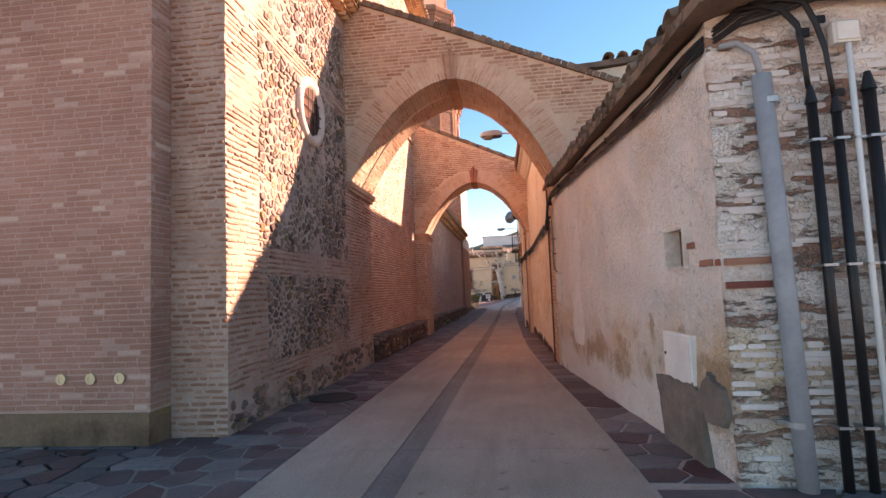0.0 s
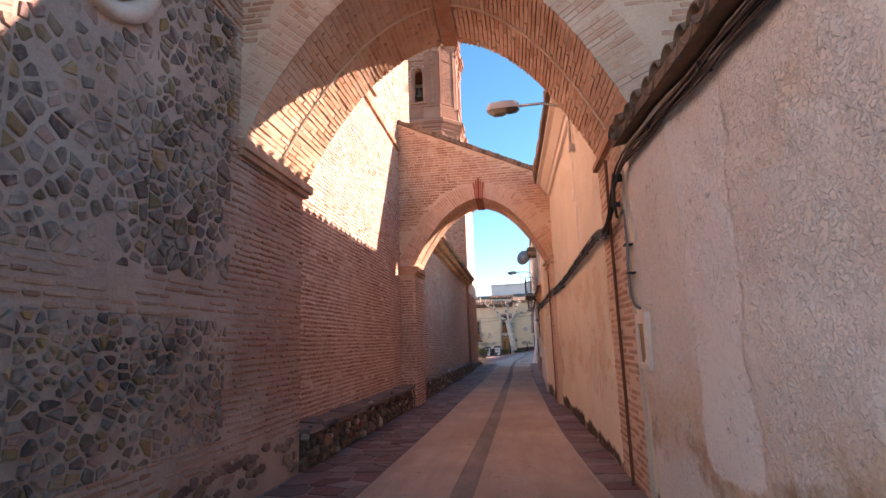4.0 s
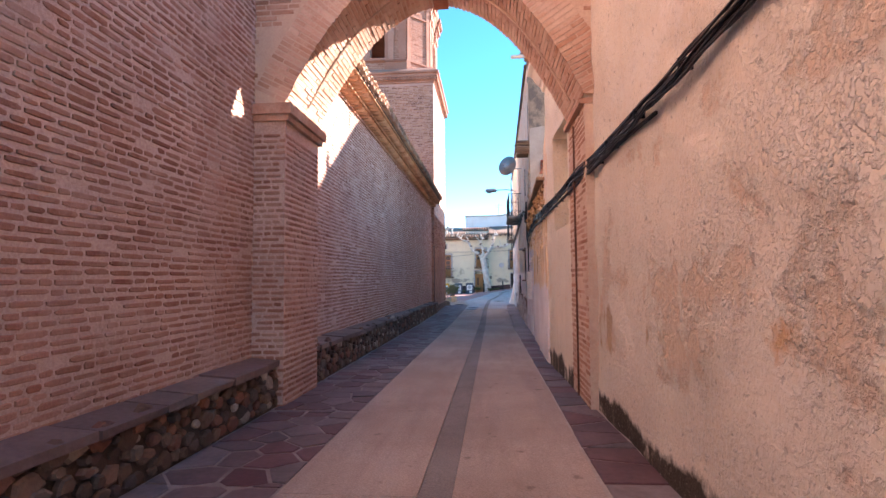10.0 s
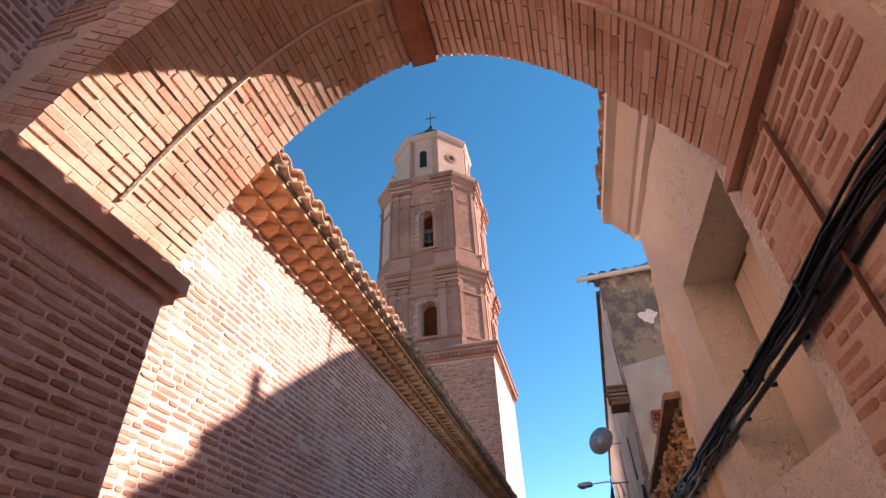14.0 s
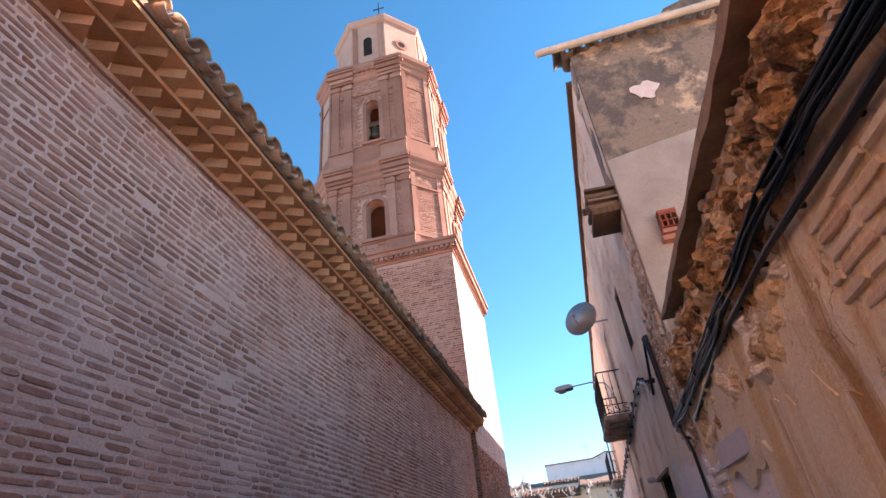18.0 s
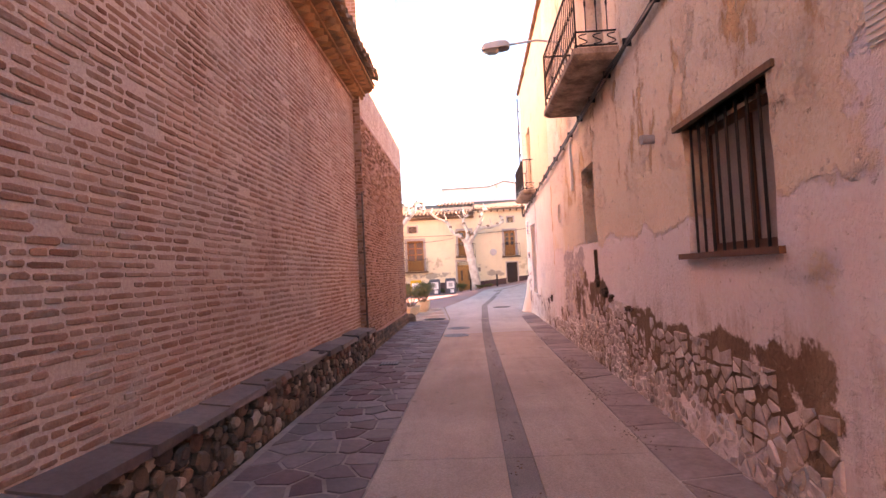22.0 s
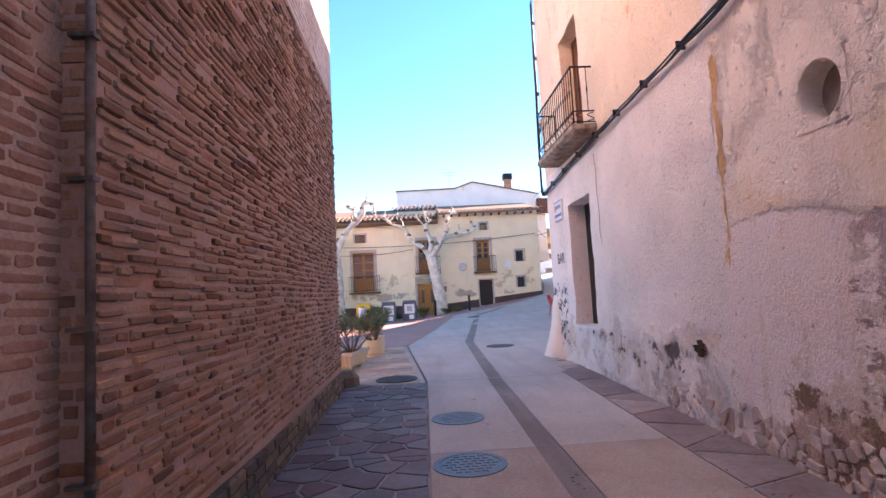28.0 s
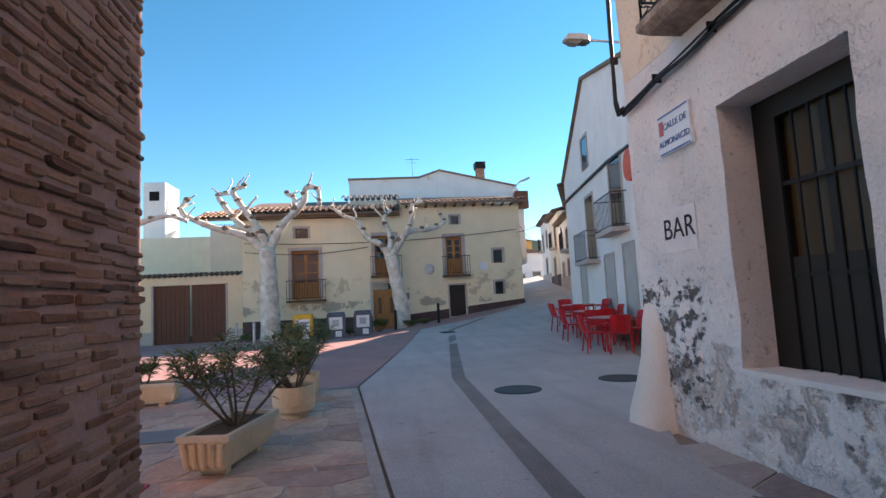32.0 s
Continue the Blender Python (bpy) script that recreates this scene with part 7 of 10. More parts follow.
part("yoke", Shape().box(UPX + 0.0, UPX + 0.58, TCY - 2.42, TCY - 2.28, 18.45, 18.7), wood_dark, bell)

# ---- the square ----
FY = 64.0
main_house = thing("house", "cream rendered village house with brown doors and iron balconies", "house", (-1, FY + 3, 0))
cream = plaster("cream_render", (0.86, 0.73, 0.50), [((0.76, 0.61, 0.40), 0.5, 0.55, 0.2, -1, 6, 1.0), ((0.40, 0.34, 0.26), 0.9, 0.50, 0.05, 0.5, 1.7, 0.5), ((0.55, 0.45, 0.30), 1.4, 0.55, 0.05, 0.5, 3.0, 0.6)], 0.3)
dark_plinth = weathered("plum_plinth", (0.075, 0.045, 0.045), (0.11, 0.07, 0.065), 2, 30)
OPEN = [(-5.25, -4.05, 1.47, 3.69), (-5.07, -4.5, 4.26, 4.72), (-1.64, -0.50, -0.2, 2.03), (-1.5, -0.58, 2.42, 4.26), (1.84, 2.61, 2.30, 4.09), (2.14, 2.53, 4.69, 5.08), (4.11, 4.57, 2.77, 3.41), (4.12, 4.53, 1.28, 1.88), (1.91, 2.68, 0.34, 1.81)]
part("wall", wall_sheet((-7.4, FY), (5.5, FY), -0.4, 5.4, 0.45, [(a + 7.4, b + 7.4, c, d) for a, b, c, d in OPEN], 0.6, 0.01, 2.0, away=-1.0), cream, main_house, "cream rendered front with old damp patches")
part("wall", wall_sheet((5.5, FY), (7.2, 74.0), -0.4, 5.4, 0.45, [], 0.8, 0.01, 2.0, away=-1.0), cream, main_house)
part("wall", wall_sheet((-7.4, 74.0), (-7.4, FY), -0.4, 5.4, 0.45, [], 0.8, 0.01, 2.0, away=-1.0), cream, main_house)
pl = Shape()
for a, b in ((-7.42, -1.70), (-0.44, 1.85), (2.75, 5.52)):
    pl.loft([[(x, FY - 0.025, -0.4), (x, FY - 0.025, lerp_table([(-7.4, 0.60), (0, 0.55), (5.5, 1.02)], x)), (x, FY + 0.02, lerp_table([(-7.4, 0.60), (0, 0.55), (5.5, 1.02)], x)), (x, FY + 0.02, -0.4)] for x in np.linspace(a, b, 5)])
part("plinth", pl, dark_plinth, main_house, "dark plum painted plinth")
surround_stone = weathered("stone_surround", (0.42, 0.36, 0.32), (0.52, 0.45, 0.40), 3, 40)


def surround(o, w, parent, proud=0.02):
    a, b, c, d = o
    for xa, xb, za, zb in ((a - w, a, c, d + w), (b, b + w, c, d + w), (a, b, d, d + w)):
        part("surround", Shape().box(xa, xb, FY - proud, FY + 0.05, za, zb), surround_stone, parent)


def french_door(o, parent, rail, mat, depth=0.16):
    a, b, c, d = o
    w = part("window", Shape().box(a, b, FY + depth, FY + depth + 0.04, c, d), mat, parent, "orange-brown wooden balcony door")
    m = (a + b) / 2
    for xa, xb in ((a + 0.06, m - 0.04), (m + 0.04, b - 0.06)):
        part("leaf", Shape().box(xa, xb, FY + depth - 0.03, FY + depth + 0.001, c + 0.08, c + 0.7), mat, w)
        for k in range(3):
            z0 = c + 0.78 + k * (d - c - 0.86) / 3
            part("pane", Shape().box(xa + 0.03, xb - 0.03, FY + depth - 0.006, FY + depth - 0.002, z0, z0 + (d - c - 0.86) / 3 - 0.05), glass, w)
    surround(o, 0.16, w)
    if rail:
        a0, b0, z0 = a - 0.22, b + 0.30, c - 0.02
        part("slab", Shape().box(a0, b0, FY - 0.34, FY + 0.02, z0 - 0.10, z0), wood_dark, w)
        part("rail", Shape().box(a0, b0, FY - 0.33, FY - 0.30, z0 + 0.86, z0 + 0.89), iron, w)
        part("rail", Shape().box(a0, b0, FY - 0.33, FY - 0.30, z0 + 0.08, z0 + 0.10), iron, w)
        for s in (a0, b0 - 0.02):
            part("rail", Shape().box(s, s + 0.02, FY - 0.32, FY, z0 + 0.86, z0 + 0.89), iron, w)
        n = int((b0 - a0) / 0.11)
        for k in range(n + 1):
            x = a0 + 0.01 + (b0 - a0 - 0.02) * k / n
            part("baluster", Shape().box(x - 0.008, x + 0.008, FY - 0.322, FY - 0.306, z0, z0 + 0.87), iron, w)
    return w


french_door(OPEN[0], main_house, True, wood_orange)
french_door(OPEN[3], main_house, True, wood_orange)
french_door(OPEN[4], main_house, True, wood_orange)
for o in (OPEN[1], OPEN[5], OPEN[6], OPEN[7]):
    a, b, c, d = o
    w = part("window", Shape().box(a, a + 0.05, FY + 0.12, FY + 0.16, c, d).box(b - 0.05, b, FY + 0.12, FY + 0.16, c, d).box(a, b, FY + 0.12, FY + 0.16, d - 0.05, d).box(a, b, FY + 0.12, FY + 0.16, c, c + 0.05), wood_dark, main_house, "small square window")
    part("pane", Shape().box(a, b, FY + 0.14, FY + 0.15, c, d), glass, w)
    surround(o, 0.10, w)
a, b, c, d = OPEN[7]
for k in range(4):
    part("bar", Shape().box(a + 0.05 + k * 0.1, a + 0.065 + k * 0.1, FY - 0.03, FY - 0.01, c, d), iron, w)
# front door
a, b, c, d = OPEN[2]
fd = part("door", Shape().box(a, b, FY + 0.10, FY + 0.15, c, d - 0.32), wood_orange, main_house, "orange-brown double door with carved panels")
for xa in (a + 0.10, (a + b) / 2 + 0.07):
    for z0, z1 in ((c + 0.12, c + 0.62), (c + 0.72, c + 1.72)):
        part("panel", Shape().bevel_box(xa, xa + 0.38, FY + 0.07, FY + 0.10, z0, z1, 0.012), wood_orange, fd)
    part("carving", Shape().box(xa + 0.11, xa + 0.27, FY + 0.055, FY + 0.07, c + 0.85, c + 1.6), wood_dark, fd)
part("fanlight", Shape().box(a, b, FY + 0.12, FY + 0.14, d - 0.30, d), glass, fd)
part("transom", Shape().box(a, b, FY + 0.08, FY + 0.15, d - 0.34, d - 0.28), wood_orange, fd)
surround(OPEN[2], 0.13, fd)
a, b, c, d = OPEN[8]
part("door", Shape().box(a, b, FY + 0.15, FY + 0.2, c, d), plain("black_door", (0.03, 0.022, 0.02), 0.4), main_house, "dark glazed door")
surround(OPEN[8], 0.07, main_house)
# roofs
roofm = part("roof", Shape().loft([[(x, FY - 0.35, 5.30), (x, FY - 0.35, 5.37), (x, 69.0, 6.9), (x, 69.0, 6.8)] for x in (-7.6, -0.3)]), clay_dark, main_house, "old clay tile roof, lower part")
eave_tiles(roofm, (-7.6, FY - 0.36), (-0.3, FY - 0.36), 5.36, (0, -1), 0.3, 0.26, 0.11, 0.5, 3, clay_dark)
part("eave_board", Shape().box(-7.6, -0.3, FY - 0.30, FY, 5.16, 5.30), wood_dark, main_house)
roofn = part("roof", Shape().loft([[(x, FY - 0.45, 5.62), (x, FY - 0.45, 5.70), (x, 69.0, 7.0), (x, 69.0, 6.9)] for x in (-0.2, 5.8)]), clay_dark, main_house, "old clay tile roof, higher part")
part("wall", Shape().box(-0.3, 5.5, FY + 0.001, FY + 0.4, 5.401, 5.63), cream, main_house)
eave_tiles(roofn, (-0.2, FY - 0.46), (5.8, FY - 0.46), 5.68, (0, -1), 0.25, 0.26, 0.11, 0.5, 1, clay_dark)
for k in range(13):
    part("rafter", Shape().box(0.0 + k * 0.46, 0.09 + k * 0.46, FY - 0.42, FY, 5.52, 5.62), wood_dark, main_house)
part("attic", Shape().box(-2.6, -0.3, 65.2, 66.0, 5.5, 6.15), render_cream, main_house)
eave_tiles(roofm, (-2.9, 65.1), (-0.2, 65.1), 6.2, (0, -1), 0.3, 0.26, 0.11, 0.5, 2, clay_dark)
# tall white back building
white_stained = plaster("white_stained", (0.82, 0.82, 0.80), [((0.62, 0.45, 0.22), 0.8, 0.58, 0.1, 7.4, 9.5, 0.6)], 0.15)
back = thing("house", "tall white rendered building with rust stains behind the tiled roofs", "house", (2.4, 69.4, 0))
part("wall", Shape().prism([(-2.75, 3.0), (-2.75, 8.10), (1.2, 8.15), (2.4, 8.55), (6.9, 7.55), (7.3, 7.0), (7.3, 3.0)], "y", 69.0, 74.0), white_stained, back)
part("verge", Shape().prism([(-2.8, 8.10), (1.2, 8.15), (2.4, 8.55), (6.95, 7.55), (6.95, 7.63), (2.4, 8.64), (1.2, 8.24), (-2.8, 8.19)], "y", 68.9, 74.0), clay_dark, back)
part("chimney", Shape().box(4.7, 5.15, 69.3, 69.8, 7.8, 8.75), brick_arch, back, "brick chimney with dark cowl")
part("cowl", Shape().box(4.62, 5.22, 69.25, 69.85, 8.75, 9.15), iron, back)
part("dormer", Shape().box(6.7, 7.5, 68.6, 69.2, 6.2, 7.2), wood_brown, back)
antenna = solid("antenna", Shape().tube([(0.9, 69.5, 8.15), (0.9, 69.5, 9.5)], 0.015, 5).tube([(0.5, 69.5, 9.4), (1.3, 69.5, 9.4)], 0.01, 4).tube([(0.6, 69.5, 9.2), (1.2, 69.5, 9.2)], 0.01, 4), iron, "thin television aerial on a white roof", "aerial")

# garage and the block behind it
gar = thing("garage", "rendered garage front with two brown metal gates", "garage", (-9.6, 64.3, -0.3))
part("wall", wall_sheet((-17.0, FY + 0.2), (-7.45, FY + 0.2), -0.4, 2.72, 0.4, [(5.75, 8.85, -0.4, 2.38)], 0.8, 0.01, 4.0, away=-1.0), plaster("peach_render", (0.82, 0.63, 0.41), [((0.45, 0.40, 0.34), 0.8, 0.30, 0.05, -1, 0.55, 0.3)], 0.15), gar, "peach rendered wall with a grey foot")
for xa, xb in ((-11.22, -9.74), (-9.66, -8.18)):
    g = part("gate", Shape().bevel_box(xa, xb, FY + 0.30, FY + 0.34, -0.28, 2.36, 0.01), wood_brown, gar, "brown sheet-metal gate leaf")
    for k in range(7):
        part("rib", Shape().box(xa + 0.1 + k * 0.19, xa + 0.115 + k * 0.19, FY + 0.285, FY + 0.30, -0.25, 2.33), wood_brown, g)
eave_tiles(gar, (-17, FY + 0.12), (-7.4, FY + 0.12), 2.74, (0, -1), 0.2, 0.22, 0.09, 0.4, 1, clay_dark)
part("frame", Shape().box(-11.3, -11.22, FY + 0.18, FY + 0.3, -0.3, 2.40).box(-8.18, -8.10, FY + 0.18, FY + 0.3, -0.3, 2.40), surround_stone, gar)
blk = thing("house", "pale yellow house with a roof terrace and turret", "house", (-11, 68, 0))
part("wall", Shape().box(-17, -9.4, 67.0, 72, 0, 4.9), plaster("yellow_render", (0.82, 0.76, 0.55), [((0.7, 0.6, 0.42), 0.8, 0.6, 0.2, 0, 6, 1)], 0.1), blk)
part("wall", Shape().box(-9.4, -7.6, 66.2, 72, 0, 5.3), render_cream, blk)
part("turret", Shape().box(-13.6, -12.5, 69.0, 71, 4.9, 8.2), white_clean, blk)
part("turret_opening", Shape().box(-13.3, -12.8, 68.98, 69.0, 7.2, 7.7), dark_void, blk)
roofb = part("roof", Shape().loft([[(x, 67.2, 5.7), (x, 67.2, 5.8), (x, 72.0, 7.2), (x, 72.0, 7.1)] for x in (-10.3, -7.5)]), clay_tile, blk)
eave_tiles(roofb, (-10.3, 67.2), (-7.5, 67.2), 5.8, (0, -1), 0.3, 0.26, 0.11, 0.5, 4)
for k in range(9):
    part("baluster", Shape().box(-9.3 + k * 0.12, -9.27 + k * 0.12, 66.9, 66.95, 5.0, 5.5), iron, blk)

# white house with balconies beside the bar terrace
P_N, P_F = Vector((4.0, 46.0, 0)), Vector((6.45, 60.3, 0))
RU = (P_F - P_N).normalized()
RN = Vector((-RU.y, RU.x, 0))
RW = (P_F - P_N).length
h4 = thing("house", "white three-storey gabled house with iron balconies", "house", (7, 54, 0))


def on4(u, d, z):
    q = P_N + RU * u + RN * d
    return (q.x, q.y, z)


def u_at(y):
    return (y - 46.0) / RU.y


o4 = [(u_at(52.9), u_at(54.0), 2.85, 4.9), (u_at(56.0), u_at(57.0), 2.2, 4.4), (u_at(52.35), u_at(53.2), -0.1, 2.35), (u_at(56.2), u_at(57.0), 5.4, 6.5), (u_at(54.2), u_at(55.1), 0.0, 2.2), (u_at(57.6), u_at(58.4), 0.1, 2.1)]
gab = [(0.0, -0.4), (RW, -0.4), (RW, 5.75), (u_at(56.1), 8.4), (u_at(51.5), 7.1), (0.0, 5.0)]
body4 = Shape()
front = [on4(u, 0.0, z) for u, z in gab]
rear = [on4(u, -6.0, z) for u, z in gab]
body4.loft([front, rear])
part("wall", body4, white_clean, h4, "clean white rendered gable front")
vg = Shape()
for (ua, za), (ub, zb) in zip(gab[2:], gab[3:]):
    vg.hexa([on4(ua, 0.12, za), on4(ub, 0.12, zb), on4(ub, -6, zb), on4(ua, -6, za), on4(ua, 0.12, za + 0.10), on4(ub, 0.12, zb + 0.10), on4(ub, -6, zb + 0.10), on4(ua, -6, za + 0.10)])
part("verge", vg, clay_dark, h4, "dark tile verge")
for k, (ua, ub, za, zb) in enumerate(o4):
    w = part("window" if k not in (2, 4, 5) else "door", Shape().hexa([on4(u, d, z) for z in (za, zb) for u, d in ((ua, 0.006), (ub, 0.006), (ub, -0.1), (ua, -0.1))]), weathered("grey_door", (0.42, 0.40, 0.38), (0.5, 0.48, 0.45), 3, 30) if k in (2, 4, 5) else glass, h4, "grey door" if k in (2, 4, 5) else "tall window")
    for a, b, c, d in ((ua - 0.09, ua, za, zb + 0.09), (ub, ub + 0.09, za, zb + 0.09), (ua, ub, zb, zb + 0.09)):
        part("surround", Shape().hexa([on4(u, e, z) for z in (c, d) for u, e in ((a, 0.03), (b, 0.03), (b, -0.05), (a, -0.05))]), surround_stone, w)
    if k in (0, 1):
        part("slab", Shape().hexa([on4(u, e, z) for z in (za - 0.12, za) for u, e in ((ua - 0.35, 0.45), (ub + 0.35, 0.45), (ub + 0.35, 0), (ua - 0.35, 0))]), surround_stone, w)
        for z in (za + 0.06, za + 0.95):
            part("rail", Shape().tube([on4(ua - 0.33, 0.0, z), on4(ua - 0.33, 0.43, z), on4(ub + 0.33, 0.43, z), on4(ub + 0.33, 0.0, z)], 0.014, 5), iron, w)
        n = 14
        for j in range(n + 1):
            u = ua - 0.33 + (ub - ua + 0.66) * j / n
            part("baluster", Shape().tube([on4(u, 0.43, za), on4(u, 0.43, za + 0.95)], 0.008, 5), iron, w)
        for e in (0.11, 0.22, 0.33):
            part("baluster", Shape().tube([on4(ua - 0.33, e, za), on4(ua - 0.33, e, za + 0.95)], 0.008, 5), iron, w)
part("cable", Shape().tube([on4(u, 0.05, z) for u, z in ((0, 4.6), (u_at(50), 4.75), (u_at(54), 4.95), (RW, 4.9))], 0.05, 6), rubber, h4, "black cable bundle across the front")
part("red_sign", Shape().loft([[on4(u_at(52.0) + 0.42 * math.cos(t), d, 4.35 + 0.42 * math.sin(t)) for t in np.linspace(0, 2 * math.pi, 25)[:-1]] for d in (0.02, 0.10)]), plain("sign_red", (0.72, 0.10, 0.03), 0.5), h4, "round orange-red sign")

# houses up the road
def small_house(x0, x1, y0, y1, z0, z1, mat, roof, wins, label):
    h = thing("house", label, "house", ((x0 + x1) / 2, (y0 + y1) / 2, z0))
    part("wall", Shape().box(x0, x1, y0, y1, z0, z1), mat, h)
    part("roof", Shape().prism([(x0 - 0.25, z1), (x1 + 0.25, z1), ((x0 + x1) / 2, z1 + roof)], "y", y0 - 0.25, y1), clay_dark, h)
    for face, a, b, c, d in wins:
        if face == "y":
            w = part("window", Shape().box(a, b, y0 - 0.03, y0 + 0.02, c, d), glass, h)
            part("surround", Shape().box(a - 0.08, b + 0.08, y0 - 0.02, y0 + 0.02, d, d + 0.1), surround_stone, w)
        else:
            w = part("window", Shape().box(x0 - 0.03, x0 + 0.02, a, b, c, d), glass, h)
            part("surround", Shape().box(x0 - 0.02, x0 + 0.02, a - 0.08, b + 0.08, d, d + 0.1), surround_stone, w)
    return h


def row_house(p, q, z0, z1, mat, wins, label):
    """A house of the street row, its front from p to q: wins of (share along the front, width, low z, high z, balcony)."""
    p, q = Vector((p[0], p[1], 0)), Vector((q[0], q[1], 0))
    u = (q - p).normalized()
    n = Vector((-u.y, u.x, 0))
    width = (q - p).length
    h = thing("house", label, "house", (p.x, p.y, z0))
    def at(a, d, z):
        r = p + u * a + n * d
        return (r.x, r.y, z)
    def slab(a0, a1, d0, d1, za, zb):
        return Shape().hexa([at(a, d, z) for z in (za, zb) for a, d in ((a0, d1), (a1, d1), (a1, d0), (a0, d0))])
    part("wall", slab(0, width, -6.0, 0.0, z0 - 1.2, z1), mat, h)
    part("roof", Shape().hexa([at(a, d, z) for dz in (0.0, 0.10) for a, d, z in ((-0.1, 0.35, z1 + dz), (width + 0.1, 0.35, z1 + dz), (width + 0.1, -6.0, z1 + 1.5 + dz), (-0.1, -6.0, z1 + 1.5 + dz))]), clay_dark, h, "shallow clay tile roof")
    part("eave_board", slab(0, width, -0.02, 0.28, z1 - 0.10, z1 - 0.01), wood_dark, h)
    part("plinth", slab(0.01, width - 0.01, 0.0, 0.03, z0 - 1.0, z0 + 0.75), dark_plinth if mat is not white_clean else surround_stone, h, "darker painted plinth")
    for share, w_, za, zb, rail in wins:
        m = share * width
        w = part("window", slab(m - w_ / 2, m + w_ / 2, -0.05, 0.012, za, zb), glass if rail != 2 else wood_brown, h)
        for a0, a1, c0, c1 in ((m - w_ / 2 - 0.1, m - w_ / 2, za, zb + 0.1), (m + w_ / 2, m + w_ / 2 + 0.1, za, zb + 0.1), (m - w_ / 2, m + w_ / 2, zb, zb + 0.1), (m - w_ / 2 - 0.1, m + w_ / 2 + 0.1, za - 0.1, za)):
            part("surround", slab(a0, a1, -0.02, 0.04, c0, c1), surround_stone, w)
        if rail == 1:
            part("slab", slab(m - w_ / 2 - 0.25, m + w_ / 2 + 0.25, 0.0, 0.4, za - 0.2, za - 0.1), surround_stone, w)
            for z in (za + 0.02, za + 0.85):
                part("rail", slab(m - w_ / 2 - 0.22, m + w_ / 2 + 0.22, 0.36, 0.39, z, z + 0.03), iron, w)
            for k in range(9):
                a = m - w_ / 2 - 0.22 + (w_ + 0.42) * k / 8
                part("baluster", slab(a, a + 0.02, 0.36, 0.38, za - 0.1, za + 0.86), iron, w)
    return h


row_house((6.62, 60.6), (8.70, 65.5), 0.9, 5.7, white_clean, [(0.3, 0.9, 3.2, 4.6, 1), (0.72, 0.8, 3.3, 4.4, 0), (0.4, 0.9, 0.9, 2.7, 2)], "white terraced house beside the bar terrace")
row_house((8.75, 65.6), (9.9, 70.6), 1.35, 5.35, white_clean, [(0.3, 0.9, 3.6, 4.7, 1), (0.72, 0.8, 3.7, 4.6, 0), (0.3, 0.9, 1.3, 3.0, 2), (0.72, 0.8, 1.7, 2.9, 0)], "pale terraced house with a balcony on the rising street")
row_house((9.92, 70.66), (11.0, 75.4), 1.6, 6.3, render_cream, [(0.3, 0.9, 4.2, 5.5, 1), (0.75, 0.8, 4.3, 5.3, 0), (0.5, 1.0, 1.7, 3.5, 2)], "cream terraced house with a balcony up the street")
row_house((11.02, 75.46), (12.2, 80.8), 1.9, 6.75, white_clean, [(0.25, 0.8, 4.6, 5.8, 0), (0.7, 0.8, 4.6, 5.8, 1), (0.4, 1.0, 2.0, 3.8, 2)], "white terraced house at the bend of the street")
small_house(8.2, 15.7, 90.0, 98.0, 1.2, 5.3, white_clean, 0.8, [("y", 12.7, 13.3, 4.2, 4.8), ("y", 14.2, 15.0, 2.0, 3.4), ("y", 12.2, 13.4, 1.6, 3.2)], "white house closing the street")
small_house(8.0, 17.5, 100.0, 108.0, 2.0, 7.6, plain("ochre_front", (0.62, 0.36, 0.12), 0.8), 1.2, [("y", 12.0, 13.0, 5.6, 6.6), ("y", 14.5, 15.5, 5.6, 6.6)], "ochre house behind the white one")
hill = solid("hill", Shape().loft([[(x, 420, -5), (x, 420, 34 + 14 * math.sin(x * 0.011 + 0.6) + 5 * math.sin(x * 0.037)), (x, 520, 36 + 14 * math.sin(x * 0.011 + 0.6)), (x, 520, -5)] for x in np.linspace(-420, 420, 60)]), weathered("far_hill", (0.20, 0.21, 0.16), (0.27, 0.26, 0.19), 0.02, 0.3), "low bare hill far behind the village", "hill", kind="structure")

# ---- pollarded plane trees ----
bark = weathered("plane_bark", (0.50, 0.42, 0.33), (0.80, 0.74, 0.64), 3.2, 30, 0.85, 0, 0.5, 0.01, 0.3)
knob_bark = weathered("knob_bark", (0.16, 0.10, 0.065), (0.34, 0.24, 0.17), 8.0, 40, 0.95, 0, 0.9, 0.02)


def limb_path(p, d, length, n, wobble, lift):
    pts = [Vector(p)]
    d = Vector(d).normalized()
    for k in range(n):
        d = (d + Vector((random.uniform(-1, 1), random.uniform(-1, 1), random.uniform(-0.6, 0.8))) * wobble + Vector((0, 0, lift))).normalized()
        pts.append(pts[-1] + d * length / n)
    return pts, d


def smooth_path(pts, k=6):
    """A smooth way through the points."""
    p = [Vector(q) for q in pts]
    p = [p[0] * 2 - p[1]] + p + [p[-1] * 2 - p[-2]]
    out = []
    for i in range(1, len(p) - 2):
        for j in range(k):
            t = j / k
            out.append(0.5 * (2 * p[i] + (p[i + 1] - p[i - 1]) * t + (2 * p[i - 1] - 5 * p[i] + 4 * p[i + 1] - p[i + 2]) * t * t + (3 * p[i] - p[i - 1] - 3 * p[i + 1] + p[i + 2]) * t ** 3))
    return out + [p[-2]]


